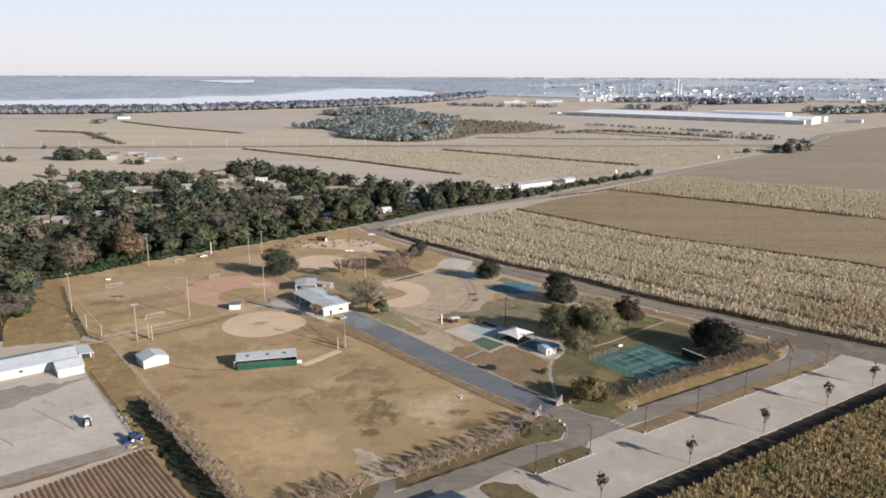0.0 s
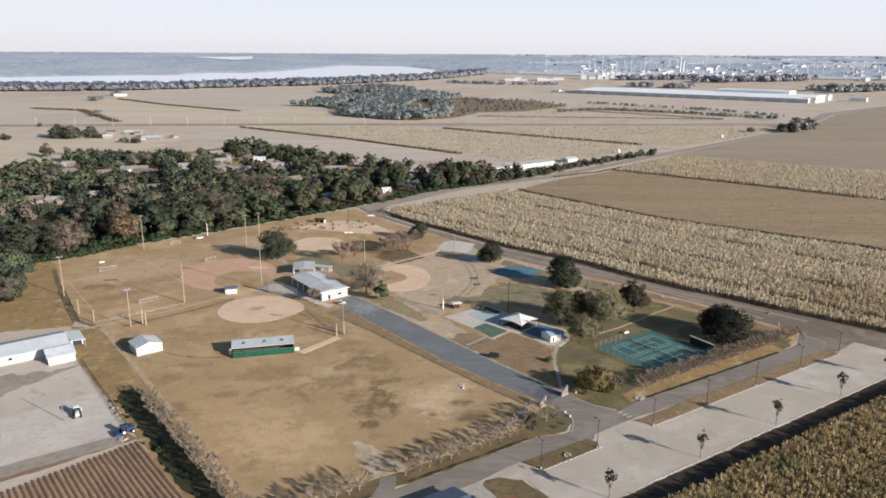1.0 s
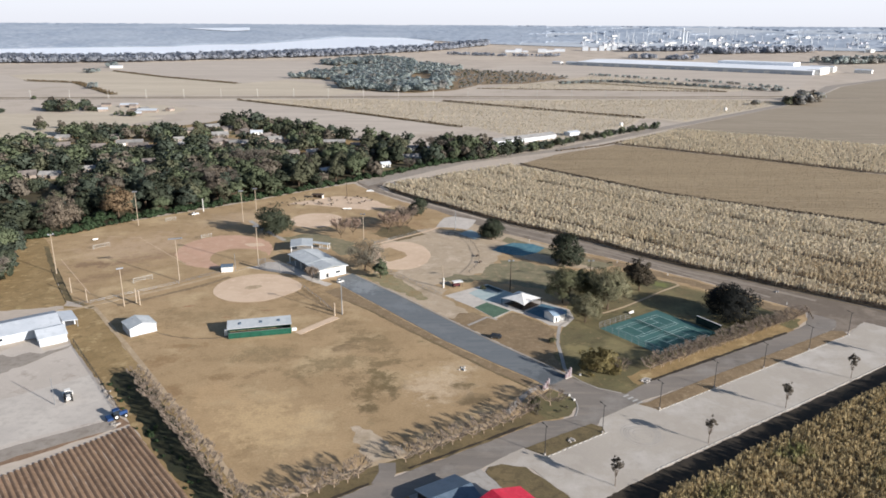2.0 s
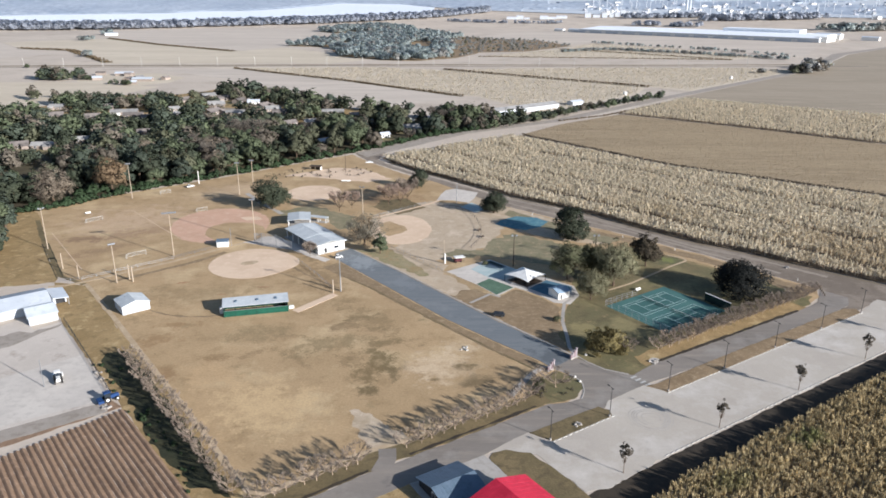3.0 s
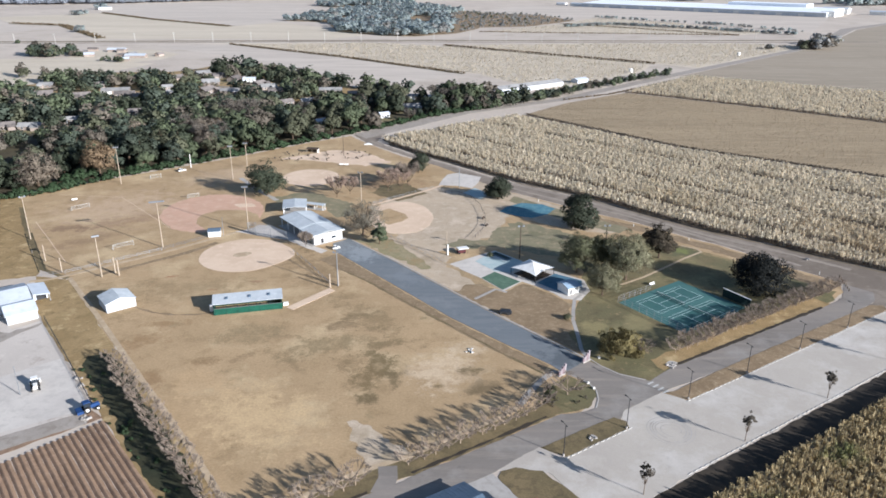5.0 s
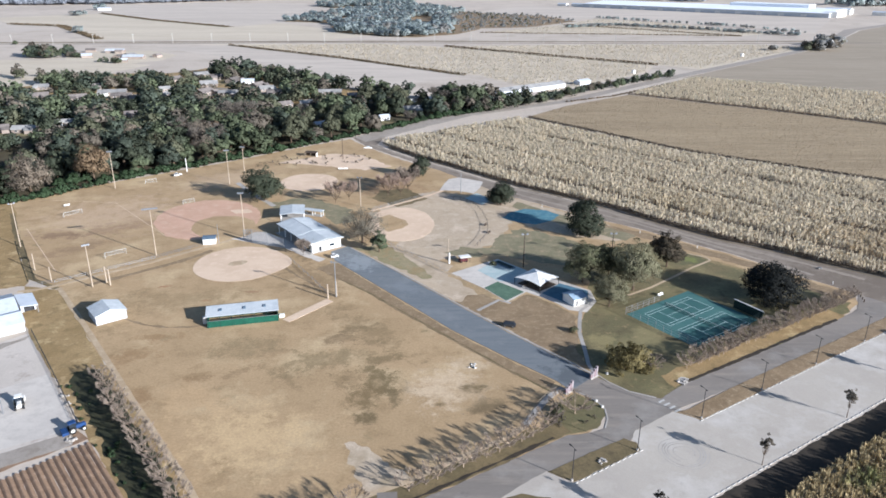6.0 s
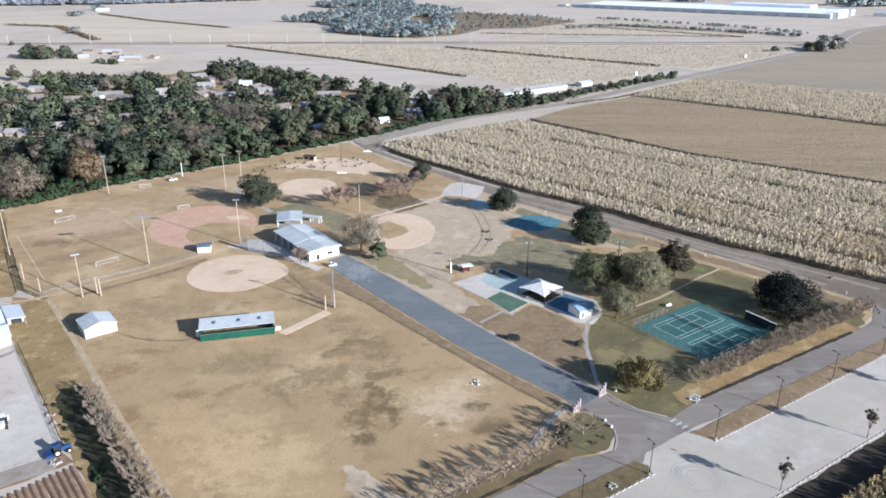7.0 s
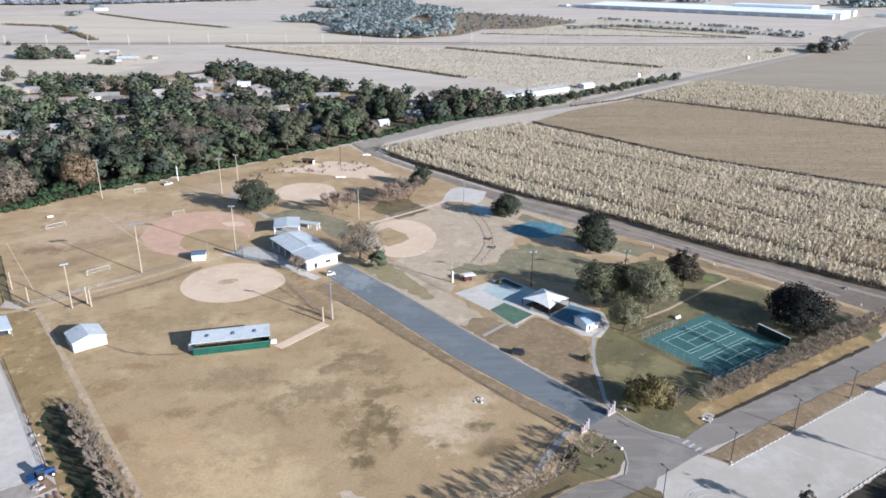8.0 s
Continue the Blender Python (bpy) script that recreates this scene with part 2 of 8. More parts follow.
M = dict(
    # dry farmland, greyed by distance haze put into the base colour
    far_ground=surf("hazed_dry_farmland", rgb(187, 174, 158), rgb(175, 162, 147), rgb(163, 150, 135), big=0.004, small=0.02, fine=0.3, contrast=0.1),
    lawn=surf("dry_lawn", rgb(166, 141, 106), rgb(157, 133, 99), rgb(146, 123, 90), big=0.035, small=0.14, fine=1.4, contrast=0.17, bump=0.05, stains=LAWN_STAINS, broken=True,
              mottle=[(rgb(180, 157, 121), 0.04, 0.5, 0.64), (rgb(132, 113, 83), 0.13, 0.62, 0.76), (rgb(114, 101, 75), 0.5, 0.64, 0.76), (rgb(120, 108, 78), 0.06, 0.62, 0.74)]),
    green=surf("thin_green_grass", rgb(95, 91, 63), rgb(111, 99, 70), rgb(83, 76, 54), big=0.06, small=0.2, fine=1.8, contrast=0.18, bump=0.05,
               mottle=[(rgb(126, 116, 81), 0.05, 0.48, 0.62), (rgb(80, 75, 51), 0.12, 0.56, 0.7), (rgb(154, 132, 96), 0.3, 0.58, 0.74)],
               stains=[(51, 256, 8, 9, 0, rgb(138, 126, 87), 0.7), (101, 325, 7, 5, -40, rgb(112, 116, 66), 0.9), (118, 318, 20, 5, -45, rgb(158, 134, 96), 0.7), (86, 246, 22, 5, 33, rgb(140, 117, 80), 0.5)]),
    verge=surf("verge_grass", rgb(116, 101, 72), rgb(98, 87, 61), rgb(82, 72, 52), big=0.09, small=0.35, fine=2.0, contrast=0.2, bump=0.06),
    thin_olive=surf("thin_olive_grass", rgb(129, 121, 95), rgb(114, 109, 84), rgb(146, 130, 104), big=0.08, small=0.3, fine=1.8, contrast=0.18, bump=0.05, mottle=[(rgb(104, 100, 74), 0.12, 0.55, 0.7), (rgb(162, 142, 114), 0.2, 0.56, 0.7)]),
    pale_lawn=surf("worn_pale_grass", rgb(176, 158, 134), rgb(166, 149, 126), rgb(184, 168, 146), big=0.06, small=0.25, fine=1.6, contrast=0.16, bump=0.05,
                   mottle=[(rgb(150, 134, 108), 0.1, 0.54, 0.68), (rgb(132, 120, 94), 0.3, 0.6, 0.74), (rgb(190, 172, 150), 0.06, 0.54, 0.66)]),
    soil=surf("woodland_floor", rgb(65, 58, 43), rgb(81, 74, 52), rgb(53, 48, 35), big=0.05, small=0.2, fine=1.5),
    # dark green weeds, with the tree row's shade mixed into the colour
    weed_shade=surf("shaded_ditch_weeds", rgb(44, 47, 30), rgb(58, 56, 36), rgb(34, 36, 25), big=0.12, small=0.5, fine=2.0, contrast=0.35, bump=0.08),
    white_concrete=surf("white_concrete", rgb(193, 185, 174), rgb(182, 174, 164), rgb(175, 167, 157), big=0.1, small=0.4, fine=4, contrast=0.08, mottle=[(rgb(172, 163, 152), 0.12, 0.56, 0.72)]),
    wheel_track=surf("packed_gravel", rgb(154, 145, 134), rgb(143, 134, 123), rgb(130, 120, 108), big=0.1, small=0.4, fine=3, contrast=0.12),
    drive_bank=surf("rough_brown_bank", rgb(136, 116, 89), rgb(121, 102, 77), rgb(149, 131, 104), big=0.12, small=0.5, fine=2, contrast=0.2, bump=0.05),
    dry_verge=surf("dry_verge_grass", rgb(150, 127, 89), rgb(136, 114, 77), rgb(118, 100, 67), big=0.07, small=0.3, fine=2.0, contrast=0.22, bump=0.06,
                   mottle=[(rgb(134, 122, 80), 0.08, 0.58, 0.7), (rgb(176, 153, 113), 0.16, 0.54, 0.68), (rgb(122, 96, 64), 0.1, 0.6, 0.72)]),
    # stubble of the far fields, its leaf colour paled for haze
    stubble=leafy("hazed_stubble_leaf", (210, 198, 176), (188, 177, 156), island=0.2, rand=0, through=0.4),

    fresh_green=surf("fresh_green_grass", rgb(134, 125, 93), rgb(146, 133, 104), rgb(122, 117, 84), big=0.1, small=0.3, fine=1.8, contrast=0.18, bump=0.05,
                     mottle=[(rgb(142, 122, 88), 0.12, 0.5, 0.62), (rgb(156, 136, 102), 0.4, 0.56, 0.7)]),
    willow=leafy("drooping_willow_leaf", (130, 118, 78), (110, 101, 68)),
    wood_olive=leafy("woodland_olive_leaf", (95, 96, 76), (83, 85, 67)),
    path_dirt=surf("trodden_path", rgb(174, 154, 126), rgb(160, 140, 112), rgb(184, 166, 140), big=0.15, small=0.5, fine=3, contrast=0.12),
    old_metal=surf("old_roof_metal", rgb(150, 147, 142), rgb(128, 126, 123), big=0.2, small=0.6, fine=2, contrast=0.08, rough=0.55, rand=0.2),
    worn_line=surf("worn_road_paint", rgb(186, 183, 176), rgb(168, 166, 160), big=0.8, fine=6, contrast=0.12),
    bright_bush=leafy("bright_green_leaf", (60, 76, 51), (50, 64, 43)),
    dark_twigs=surf("dark_bare_twigs", rgb(108, 101, 92), rgb(92, 86, 78), big=0.8, fine=4, rough=0.9, rand=0.2, island=0.25),
    cane_stalk=leafy("cane_stalk", (146, 130, 110), (122, 109, 94), island=0.4, rand=0, through=0.1),
    asphalt=surf("worn_asphalt", rgb(106, 110, 112), rgb(113, 116, 117), rgb(98, 103, 106), big=0.05, small=0.3, fine=5, contrast=0.1, rough=0.85, stretch=(47.7, 0.22, 1.6), mottle=[(rgb(122, 124, 124), 0.09, 0.54, 0.7), (rgb(94, 97, 99), 0.22, 0.6, 0.72)],
                 stains=[(-34, 321, 16, 11, -50, rgb(142, 146, 147), 0.7), (-14, 296, 14, 5, -50, rgb(122, 126, 128), 0.5), (38, 234, 13, 8, -45, rgb(84, 88, 91), 0.85)]),
    pale_asphalt=surf("pale_asphalt", rgb(130, 122, 113), rgb(119, 112, 104), rgb(138, 129, 118), big=0.05, small=0.25, fine=4, contrast=0.08, rough=0.88, stretch=(-32, 0.22, 1.6), mottle=[(rgb(140, 134, 126), 0.06, 0.52, 0.68), (rgb(98, 94, 90), 0.11, 0.6, 0.74)]),
    dirt_road=surf("gravel_road", rgb(135, 123, 109), rgb(122, 111, 99), rgb(108, 97, 84), big=0.05, small=0.2, fine=3, contrast=0.16, stains=[(160, 300, 48, 24, -42, rgb(104, 93, 81), 0.75), (110, 352, 40, 8, -45, rgb(112, 101, 89), 0.5)]),
    gravel=surf("limestone_gravel", rgb(175, 166, 153), rgb(166, 157, 145), rgb(182, 173, 160), big=0.03, small=0.12, fine=4, contrast=0.1, mottle=[(rgb(188, 181, 171), 0.05, 0.5, 0.66), (rgb(158, 150, 140), 0.12, 0.58, 0.74), (rgb(166, 158, 148), 0.5, 0.56, 0.72)]),
    concrete=surf("pale_concrete", rgb(166, 160, 152), rgb(154, 148, 140), rgb(146, 140, 131), big=0.1, small=0.5, fine=4, contrast=0.06),
    yard=surf("concrete_yard", rgb(188, 178, 166), rgb(176, 166, 154), rgb(194, 184, 172), big=0.03, small=0.1, fine=3, contrast=0.1, mottle=[(rgb(152, 140, 128), 0.1, 0.55, 0.7), (rgb(200, 190, 178), 0.3, 0.58, 0.74)]),
    clay=surf("infield_clay", rgb(205, 181, 155), rgb(195, 170, 144), rgb(211, 188, 162), big=0.08, small=0.3, fine=3, contrast=0.05),
    red_clay=surf("red_clay", rgb(191, 155, 131), rgb(180, 146, 121), rgb(194, 164, 140), big=0.06, small=0.25, fine=3, contrast=0.06),
    # dark ditch earth; beside the lot it also paints the cane's shadow
    ditch=surf("ditch_earth_shade", rgb(50, 44, 37), rgb(62, 54, 43), rgb(42, 38, 32), big=0.06, small=0.3, fine=2),
    tilled=surf("tilled_earth", rgb(138, 113, 90), rgb(122, 99, 79), rgb(150, 125, 102), big=0.08, small=0.5, fine=3, contrast=0.18, bump=0.05),
    brown_field=surf("brown_field", rgb(156, 138, 109), rgb(142, 125, 98), rgb(167, 149, 120), big=0.02, small=0.2, fine=0.9, contrast=0.26, stretch=(45, 0.12, 1.6)),
    tan_field=surf("tan_field", rgb(150, 137, 118), rgb(141, 129, 110), rgb(158, 145, 126), big=0.01, small=0.06, fine=0.4, contrast=0.1, stretch=(42, 0.3, 1.6)),
    # both far field tones carry haze: paler and greyer than the stubble itself
    pale_field=surf("hazed_pale_stubble", rgb(194, 181, 160), rgb(184, 171, 150), rgb(174, 161, 141), big=0.008, small=0.06, fine=0.4, contrast=0.1, stretch=(-42, 0.3, 1.8)),
    grey_field=surf("hazed_grey_stubble", rgb(190, 178, 163), rgb(179, 167, 153), rgb(167, 155, 141), big=0.008, small=0.05, fine=0.4, contrast=0.1, stretch=(-40, 0.3, 1.8)),
    cane_soil=surf("cane_litter", rgb(120, 107, 89), rgb(104, 92, 75), rgb(130, 117, 97), big=0.05, small=0.4, fine=1.5),
    cane=leafy("dry_cane_leaf", (232, 219, 195), (213, 201, 174), island=0.14, rand=0, through=0.45,
               stains=[(205, 325, 75, 52, -45, rgb(198, 179, 146), 0.75), (300, 372, 80, 70, -30, rgb(200, 182, 150), 0.7), (120, 395, 40, 24, -45, rgb(206, 190, 158), 0.5), (430, 600, 90, 70, -40, rgb(204, 188, 158), 0.6)]),
    cane_green=leafy("cane_leaf", (202, 182, 139), (160, 142, 104), island=0.42, rand=0, through=0.3,
                     stains=[(98, 186, 9, 5, 32, rgb(136, 142, 88), 0.7), (70, 168, 12, 6, 32, rgb(142, 140, 92), 0.6), (120, 176, 14, 8, 32, rgb(150, 142, 98), 0.6), (150, 214, 16, 7, 32, rgb(140, 140, 90), 0.6), (88, 160, 10, 10, 0, rgb(150, 130, 98), 0.6)]),
    court=surf("court_paint", rgb(55, 89, 86), rgb(62, 96, 91), rgb(51, 84, 84), big=0.1, small=0.4, fine=3, contrast=0.06, rough=0.7),
    court_rim=surf("court_rim_paint", rgb(66, 101, 97), rgb(73, 107, 101), rgb(61, 95, 94), big=0.1, small=0.4, fine=3, contrast=0.06, rough=0.7),
    blue=surf("blue_court_paint", rgb(70, 110, 124), rgb(84, 122, 132), rgb(112, 140, 142), big=0.25, small=0.4, fine=3, contrast=0.06),
    # blue pad paint, deepened to carry the shade of the nearby trees
    shaded_blue=surf("shaded_blue_pad_paint", rgb(74, 104, 122), rgb(84, 116, 132), rgb(66, 94, 112), big=0.15, small=0.4, fine=3, contrast=0.06),
    splash=surf("splash_pad_paint", rgb(158, 172, 170), rgb(172, 180, 176), rgb(142, 162, 164), big=0.15, small=0.4, fine=3, contrast=0.06),
    turf=surf("green_turf", rgb(78, 100, 82), rgb(90, 112, 92), rgb(70, 92, 76), big=0.2, small=0.6, fine=3),
    line=surf("line_paint", rgb(214, 218, 212), rgb(196, 202, 196), big=0.6, fine=6, contrast=0.06),
    faded_line=surf("faded_line_paint", rgb(186, 204, 198), rgb(164, 186, 180), big=0.6, fine=6, contrast=0.1),
    white=surf("white_paint", rgb(222, 220, 214), rgb(206, 204, 198), big=0.4, fine=3, contrast=0.05, rough=0.6),
    white_metal=surf("white_sheet_metal", rgb(190, 194, 198), rgb(178, 183, 188), rgb(168, 174, 178), big=0.12, small=0.4, fine=2, contrast=0.05, rough=0.45, spec=0.5),
    grey_metal=surf("grey_sheet_metal", rgb(176, 180, 181), rgb(163, 168, 170), rgb(184, 187, 187), big=0.15, small=0.5, fine=2, contrast=0.07, rough=0.75, spec=0.3),
    blue_metal=surf("slate_blue_metal", rgb(88, 104, 118), rgb(98, 112, 126), rgb(80, 96, 108), big=0.2, small=0.6, fine=2, contrast=0.05, rough=0.5, spec=0.5),
    pale_blue=surf("pale_blue_sheet_metal", rgb(140, 158, 174), rgb(128, 148, 166), rgb(150, 166, 178), big=0.2, small=0.6, fine=2, contrast=0.06, rough=0.6),
    red_metal=surf("red_sheet_metal", rgb(190, 38, 60), rgb(178, 32, 54), rgb(200, 50, 72), big=0.2, small=0.6, fine=2, contrast=0.05, rough=0.45, spec=0.5),
    screen=surf("green_windscreen", rgb(20, 70, 54), rgb(26, 80, 62), rgb(16, 58, 46), big=0.3, small=1, fine=4, rough=0.7),
    dark=surf("dark_paint", rgb(38, 38, 40), rgb(48, 48, 50), big=0.5, fine=4, rough=0.6),
    dark_green=surf("dark_green_paint", rgb(24, 40, 38), rgb(30, 48, 44), big=0.5, fine=4, rough=0.7),
    wood=surf("weathered_pole_wood", rgb(164, 150, 132), rgb(144, 130, 112), big=0.5, fine=4, rough=0.85),
    dark_wood=surf("dark_pole_wood", rgb(64, 54, 46), rgb(78, 66, 54), big=0.5, fine=4, rough=0.85),
    galv=surf("galvanised_steel", rgb(150, 152, 154), rgb(138, 140, 142), big=0.6, fine=4, rough=0.45, metal=0.6),
    bark=surf("bark", rgb(96, 80, 64), rgb(78, 66, 54), big=0.8, fine=5, rough=0.9, rand=0.2),
    pale_bark=surf("pale_bark", rgb(178, 158, 136), rgb(150, 130, 110), big=0.8, fine=5, rough=0.9, rand=0.15),
    twigs=surf("bare_twigs", rgb(140, 127, 113), rgb(122, 110, 98), big=0.8, fine=4, rough=0.9, rand=0.15, island=0.25),
    russet_twigs=surf("russet_twigs", rgb(150, 131, 116), rgb(132, 115, 102), big=0.8, fine=4, rough=0.9, rand=0.15, island=0.25),
    oak=leafy("live_oak_leaf", (70, 75, 59), (58, 64, 51)),
    sparse_leaf=leafy("dark_brown_leaf", (70, 62, 50), (58, 54, 44)),
    # near-black copy of the oak leaf, with shade put into its colour
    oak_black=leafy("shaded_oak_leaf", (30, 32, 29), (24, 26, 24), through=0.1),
    olive=leafy("olive_leaf", (97, 99, 73), (111, 110, 85)),
    olive_brown=leafy("olive_brown_leaf", (107, 106, 82), (121, 117, 94)),
    mid_leaf=leafy("mixed_leaf", (92, 99, 75), (79, 87, 66)),
    blue_leaf=leafy("pine_leaf", (76, 83, 71), (65, 73, 62)),
    brown_leaf=leafy("withered_leaf", (105, 97, 86), (91, 85, 75)),
    russet_leaf=leafy("russet_leaf", (126, 107, 83), (111, 95, 75)),
    pale_withered=leafy("pale_withered_leaf", (134, 122, 106), (118, 108, 95)),
    road_dust=surf("road_dust", rgb(147, 136, 122), rgb(138, 127, 114), rgb(128, 117, 104), big=0.1, small=0.4, fine=3, contrast=0.14),
    # far foliage: aerial haze is put into these two pale leaf colours
    far_brown=leafy("hazed_scrub_leaf", (178, 176, 170), (164, 163, 159), rand=0, island=0.08, through=0.75),
    far_leaf=leafy("hazed_woods_leaf", (186, 194, 191), (171, 180, 178), rand=0, island=0.08, through=0.75),
    weed=leafy("dry_weed_leaf", (142, 124, 98), (124, 108, 84), rand=0),
    twig_leaf=leafy("fine_grey_twigs", (144, 138, 122), (122, 116, 102)),
    # distance haze put into the base colours of the far plant and works
    plant_metal=surf("hazed_plant_metal", rgb(176, 176, 180), rgb(164, 164, 170), big=0.02, fine=0.1, contrast=0.08, rough=0.7),
    plant_grey=surf("hazed_plant_grey", rgb(146, 148, 154), rgb(156, 156, 160), big=0.02, fine=0.1, contrast=0.08, rough=0.8),
    bright_roof=surf("white_membrane_roof", rgb(236, 238, 240), rgb(226, 229, 232), big=0.01, fine=0.1, contrast=0.04, rough=0.6),
    shingle=surf("grey_shingle", rgb(118, 110, 104), rgb(98, 92, 88), big=0.3, fine=3, rough=0.9, rand=0.3),
    brick=surf("house_brick", rgb(146, 134, 124), rgb(134, 122, 112), big=0.3, fine=4, rough=0.9, rand=0.2),
    glass=surf("dark_window_glass", rgb(36, 42, 50), rgb(44, 52, 60), big=1.0, fine=2, rough=0.12, contrast=0.03, spec=0.5),
    blue_paint=surf("blue_machine_paint", rgb(30, 62, 108), rgb(24, 50, 92), big=0.8, fine=4, rough=0.45, spec=0.5),
    rubber=surf("tyre_rubber", rgb(28, 28, 28), rgb(36, 36, 36), big=1, fine=5, rough=0.85),
    maroon=surf("maroon_paint", rgb(84, 40, 42), rgb(70, 34, 38), big=0.8, fine=4, rough=0.5),
    pinkish=surf("gate_stucco", rgb(152, 142, 143), rgb(138, 129, 130), big=0.8, fine=4, rough=0.8),
    brick_red=surf("gate_brick", rgb(140, 122, 124), rgb(126, 110, 112), big=0.8, fine=5, rough=0.9),
    # near-white base colour stands in for the bright sky mirrored in the water
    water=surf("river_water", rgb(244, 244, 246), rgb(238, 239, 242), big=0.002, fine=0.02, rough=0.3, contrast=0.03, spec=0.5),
    # riverside foliage, blue-grey from haze put into the leaf colour
    bank_leaf=leafy("hazed_riverside_leaf", (190, 194, 202), (178, 183, 192), rand=0, island=0.08, through=0.75),
    # canopy and plain behind the river: the blue-grey is painted haze
    canopy=surf("hazed_canopy", rgb(158, 167, 178), rgb(140, 151, 165), rgb(168, 175, 184), big=0.003, small=0.02, fine=0.08, contrast=0.14, rough=1.0),
    far_wood=surf("hazed_wooded_plain", rgb(180, 185, 190), rgb(168, 176, 184), rgb(188, 190, 192), big=0.0022, small=0.006, fine=0.02, contrast=0.1, rough=1.0, stretch=(0, 0.3, 1.0)),
)


# ---- geometry helpers ----
FLAT, RIM, TOP = 2500.0, 4900.0, 110.0


def ground_z(x, y):
    """Flat farmland; past 2.5 km the plain is lifted to fit the camera's horizon."""
    return max(0.0, (math.hypot(x, y) - FLAT) / (RIM - FLAT) * TOP)


def mesh_of(name, verts, faces, material, normals=None):
    """verts: (n, 3); faces: an (m, 3) or (m, 4) array, or a list of index lists; normals: soft vertex normals for foliage."""
    me = bpy.data.meshes.new(name)
    verts = np.asarray(verts, dtype=np.float32)
    if isinstance(faces, np.ndarray):
        m, k = faces.shape
        me.vertices.add(len(verts))
        me.vertices.foreach_set("co", verts.ravel())
        me.loops.add(m * k)
        me.loops.foreach_set("vertex_index", faces.astype(np.int32).ravel())
        me.polygons.add(m)
        me.polygons.foreach_set("loop_start", np.arange(0, m * k, k, dtype=np.int32))
        me.update(calc_edges=True)
        me.validate()
    else:
        me.from_pydata(verts.tolist(), [], [list(f) for f in faces])
        me.update()
    me.materials.append(material)
    if normals is not None and len(normals) == len(me.vertices):
        me.polygons.foreach_set("use_smooth", np.ones(len(me.polygons), dtype=bool))
        me.normals_split_custom_set_from_vertices(np.asarray(normals, dtype=np.float32).tolist())
    return me


class Geo:
    """Collects simple solids into one mesh."""

    def __init__(self):
        self.v, self.f = [], []

    def add(self, verts, faces):
        k = len(self.v)
        self.v += [tuple(p) for p in verts]
        self.f += [[i + k for i in f] for f in faces]
        return self

    def box(self, x, y, z, sx, sy, sz, turn=0.0, bevel=0.0):
        """A box standing on z, with a chamfered top rim where bevel is given."""
        c, s = math.cos(radians(turn)), math.sin(radians(turn))
        rings = [(z, 1.0, 1.0)]
        if bevel:
            rings += [(z + sz - bevel, 1.0, 1.0), (z + sz, 1 - 2 * bevel / sx, 1 - 2 * bevel / sy)]
        else:
            rings += [(z + sz, 1.0, 1.0)]
        verts = []
        for h, kx, ky in rings:
            for dx, dy in ((-1, -1), (1, -1), (1, 1), (-1, 1)):
                a, b = dx * sx / 2 * kx, dy * sy / 2 * ky
                verts.append((x + a * c - b * s, y + a * s + b * c, h))
        faces = [(3, 2, 1, 0)]
        for r in range(len(rings) - 1):
            for i in range(4):
                j = (i + 1) % 4
                faces.append((4 * r + i, 4 * r + j, 4 * r + 4 + j, 4 * r + 4 + i))
        k = 4 * (len(rings) - 1)
        faces.append((k, k + 1, k + 2, k + 3))
        return self.add(verts, faces)

    def tube(self, p, q, r0, r1=None, n=6):
        p, q = Vector(p), Vector(q)
        r1 = r0 if r1 is None else r1
        d = (q - p).normalized()
        u = d.orthogonal().normalized()
        w = d.cross(u)
        verts = []
        for base, r in ((p, r0), (q, r1)):
            for i in range(n):
                a = 2 * math.pi * i / n
                verts.append(base + u * (r * math.cos(a)) + w * (r * math.sin(a)))
        faces = [[i, (i + 1) % n, n + (i + 1) % n, n + i] for i in range(n)]
        faces += [list(range(n))[::-1], list(range(n, 2 * n))]
        return self.add(verts, faces)

    def slab(self, pts, thick):
        """A flat polygon in space with thickness, downwards."""
        n = len(pts)
        verts = [tuple(p) for p in pts] + [(p[0], p[1], p[2] - thick) for p in pts]
        faces = [list(range(n)), list(range(2 * n - 1, n - 1, -1))]
        faces += [[i, i + n, (i + 1) % n + n, (i + 1) % n] for i in range(n)]
        return self.add(verts, faces)

    def mesh(self, name, material):
        return mesh_of(name, self.v, self.f, material)


def part(name, geo, material, parent=None, label=""):
    """Links geometry as one mesh object under a thing or a part."""
    me = geo if isinstance(geo, bpy.types.Mesh) else geo.mesh(name, material)
    ob = new(name, me)
    if parent is not None:
        ob.parent = parent
    if label:
        ob["label"] = label
    return ob


def thing(name, x, y, turn=0.0, label="", category="", group="", kind="", z=None, scale=1.0):
    ob = new(name)
    ob.empty_display_size = 0.5
    ob.matrix_world = pose(x, y, ground_z(x, y) if z is None else z, 0, 0, turn) @ Matrix.Scale(scale, 4)
    return tagged(ob, label, category, group, kind)


def outline(pts, jag, step, seed):
    """A closed outline cut into short pieces and roughened."""
    out = []
    n = len(pts)
    for i in range(n):
        a, b = Vector(pts[i]), Vector(pts[(i + 1) % n])
        k = max(1, int((b - a).length / step))
        nrm = Vector((-(b - a).y, (b - a).x)).normalized()
        for j in range(k):
            p = a.lerp(b, j / k)
            if jag:
                p = p + nrm * jag * (noise.noise((p.x * 0.25, p.y * 0.25, seed)) + 0.6 * noise.noise((p.x * 0.9, p.y * 0.9, seed + 9)))
            out.append((p.x, p.y))
    return out


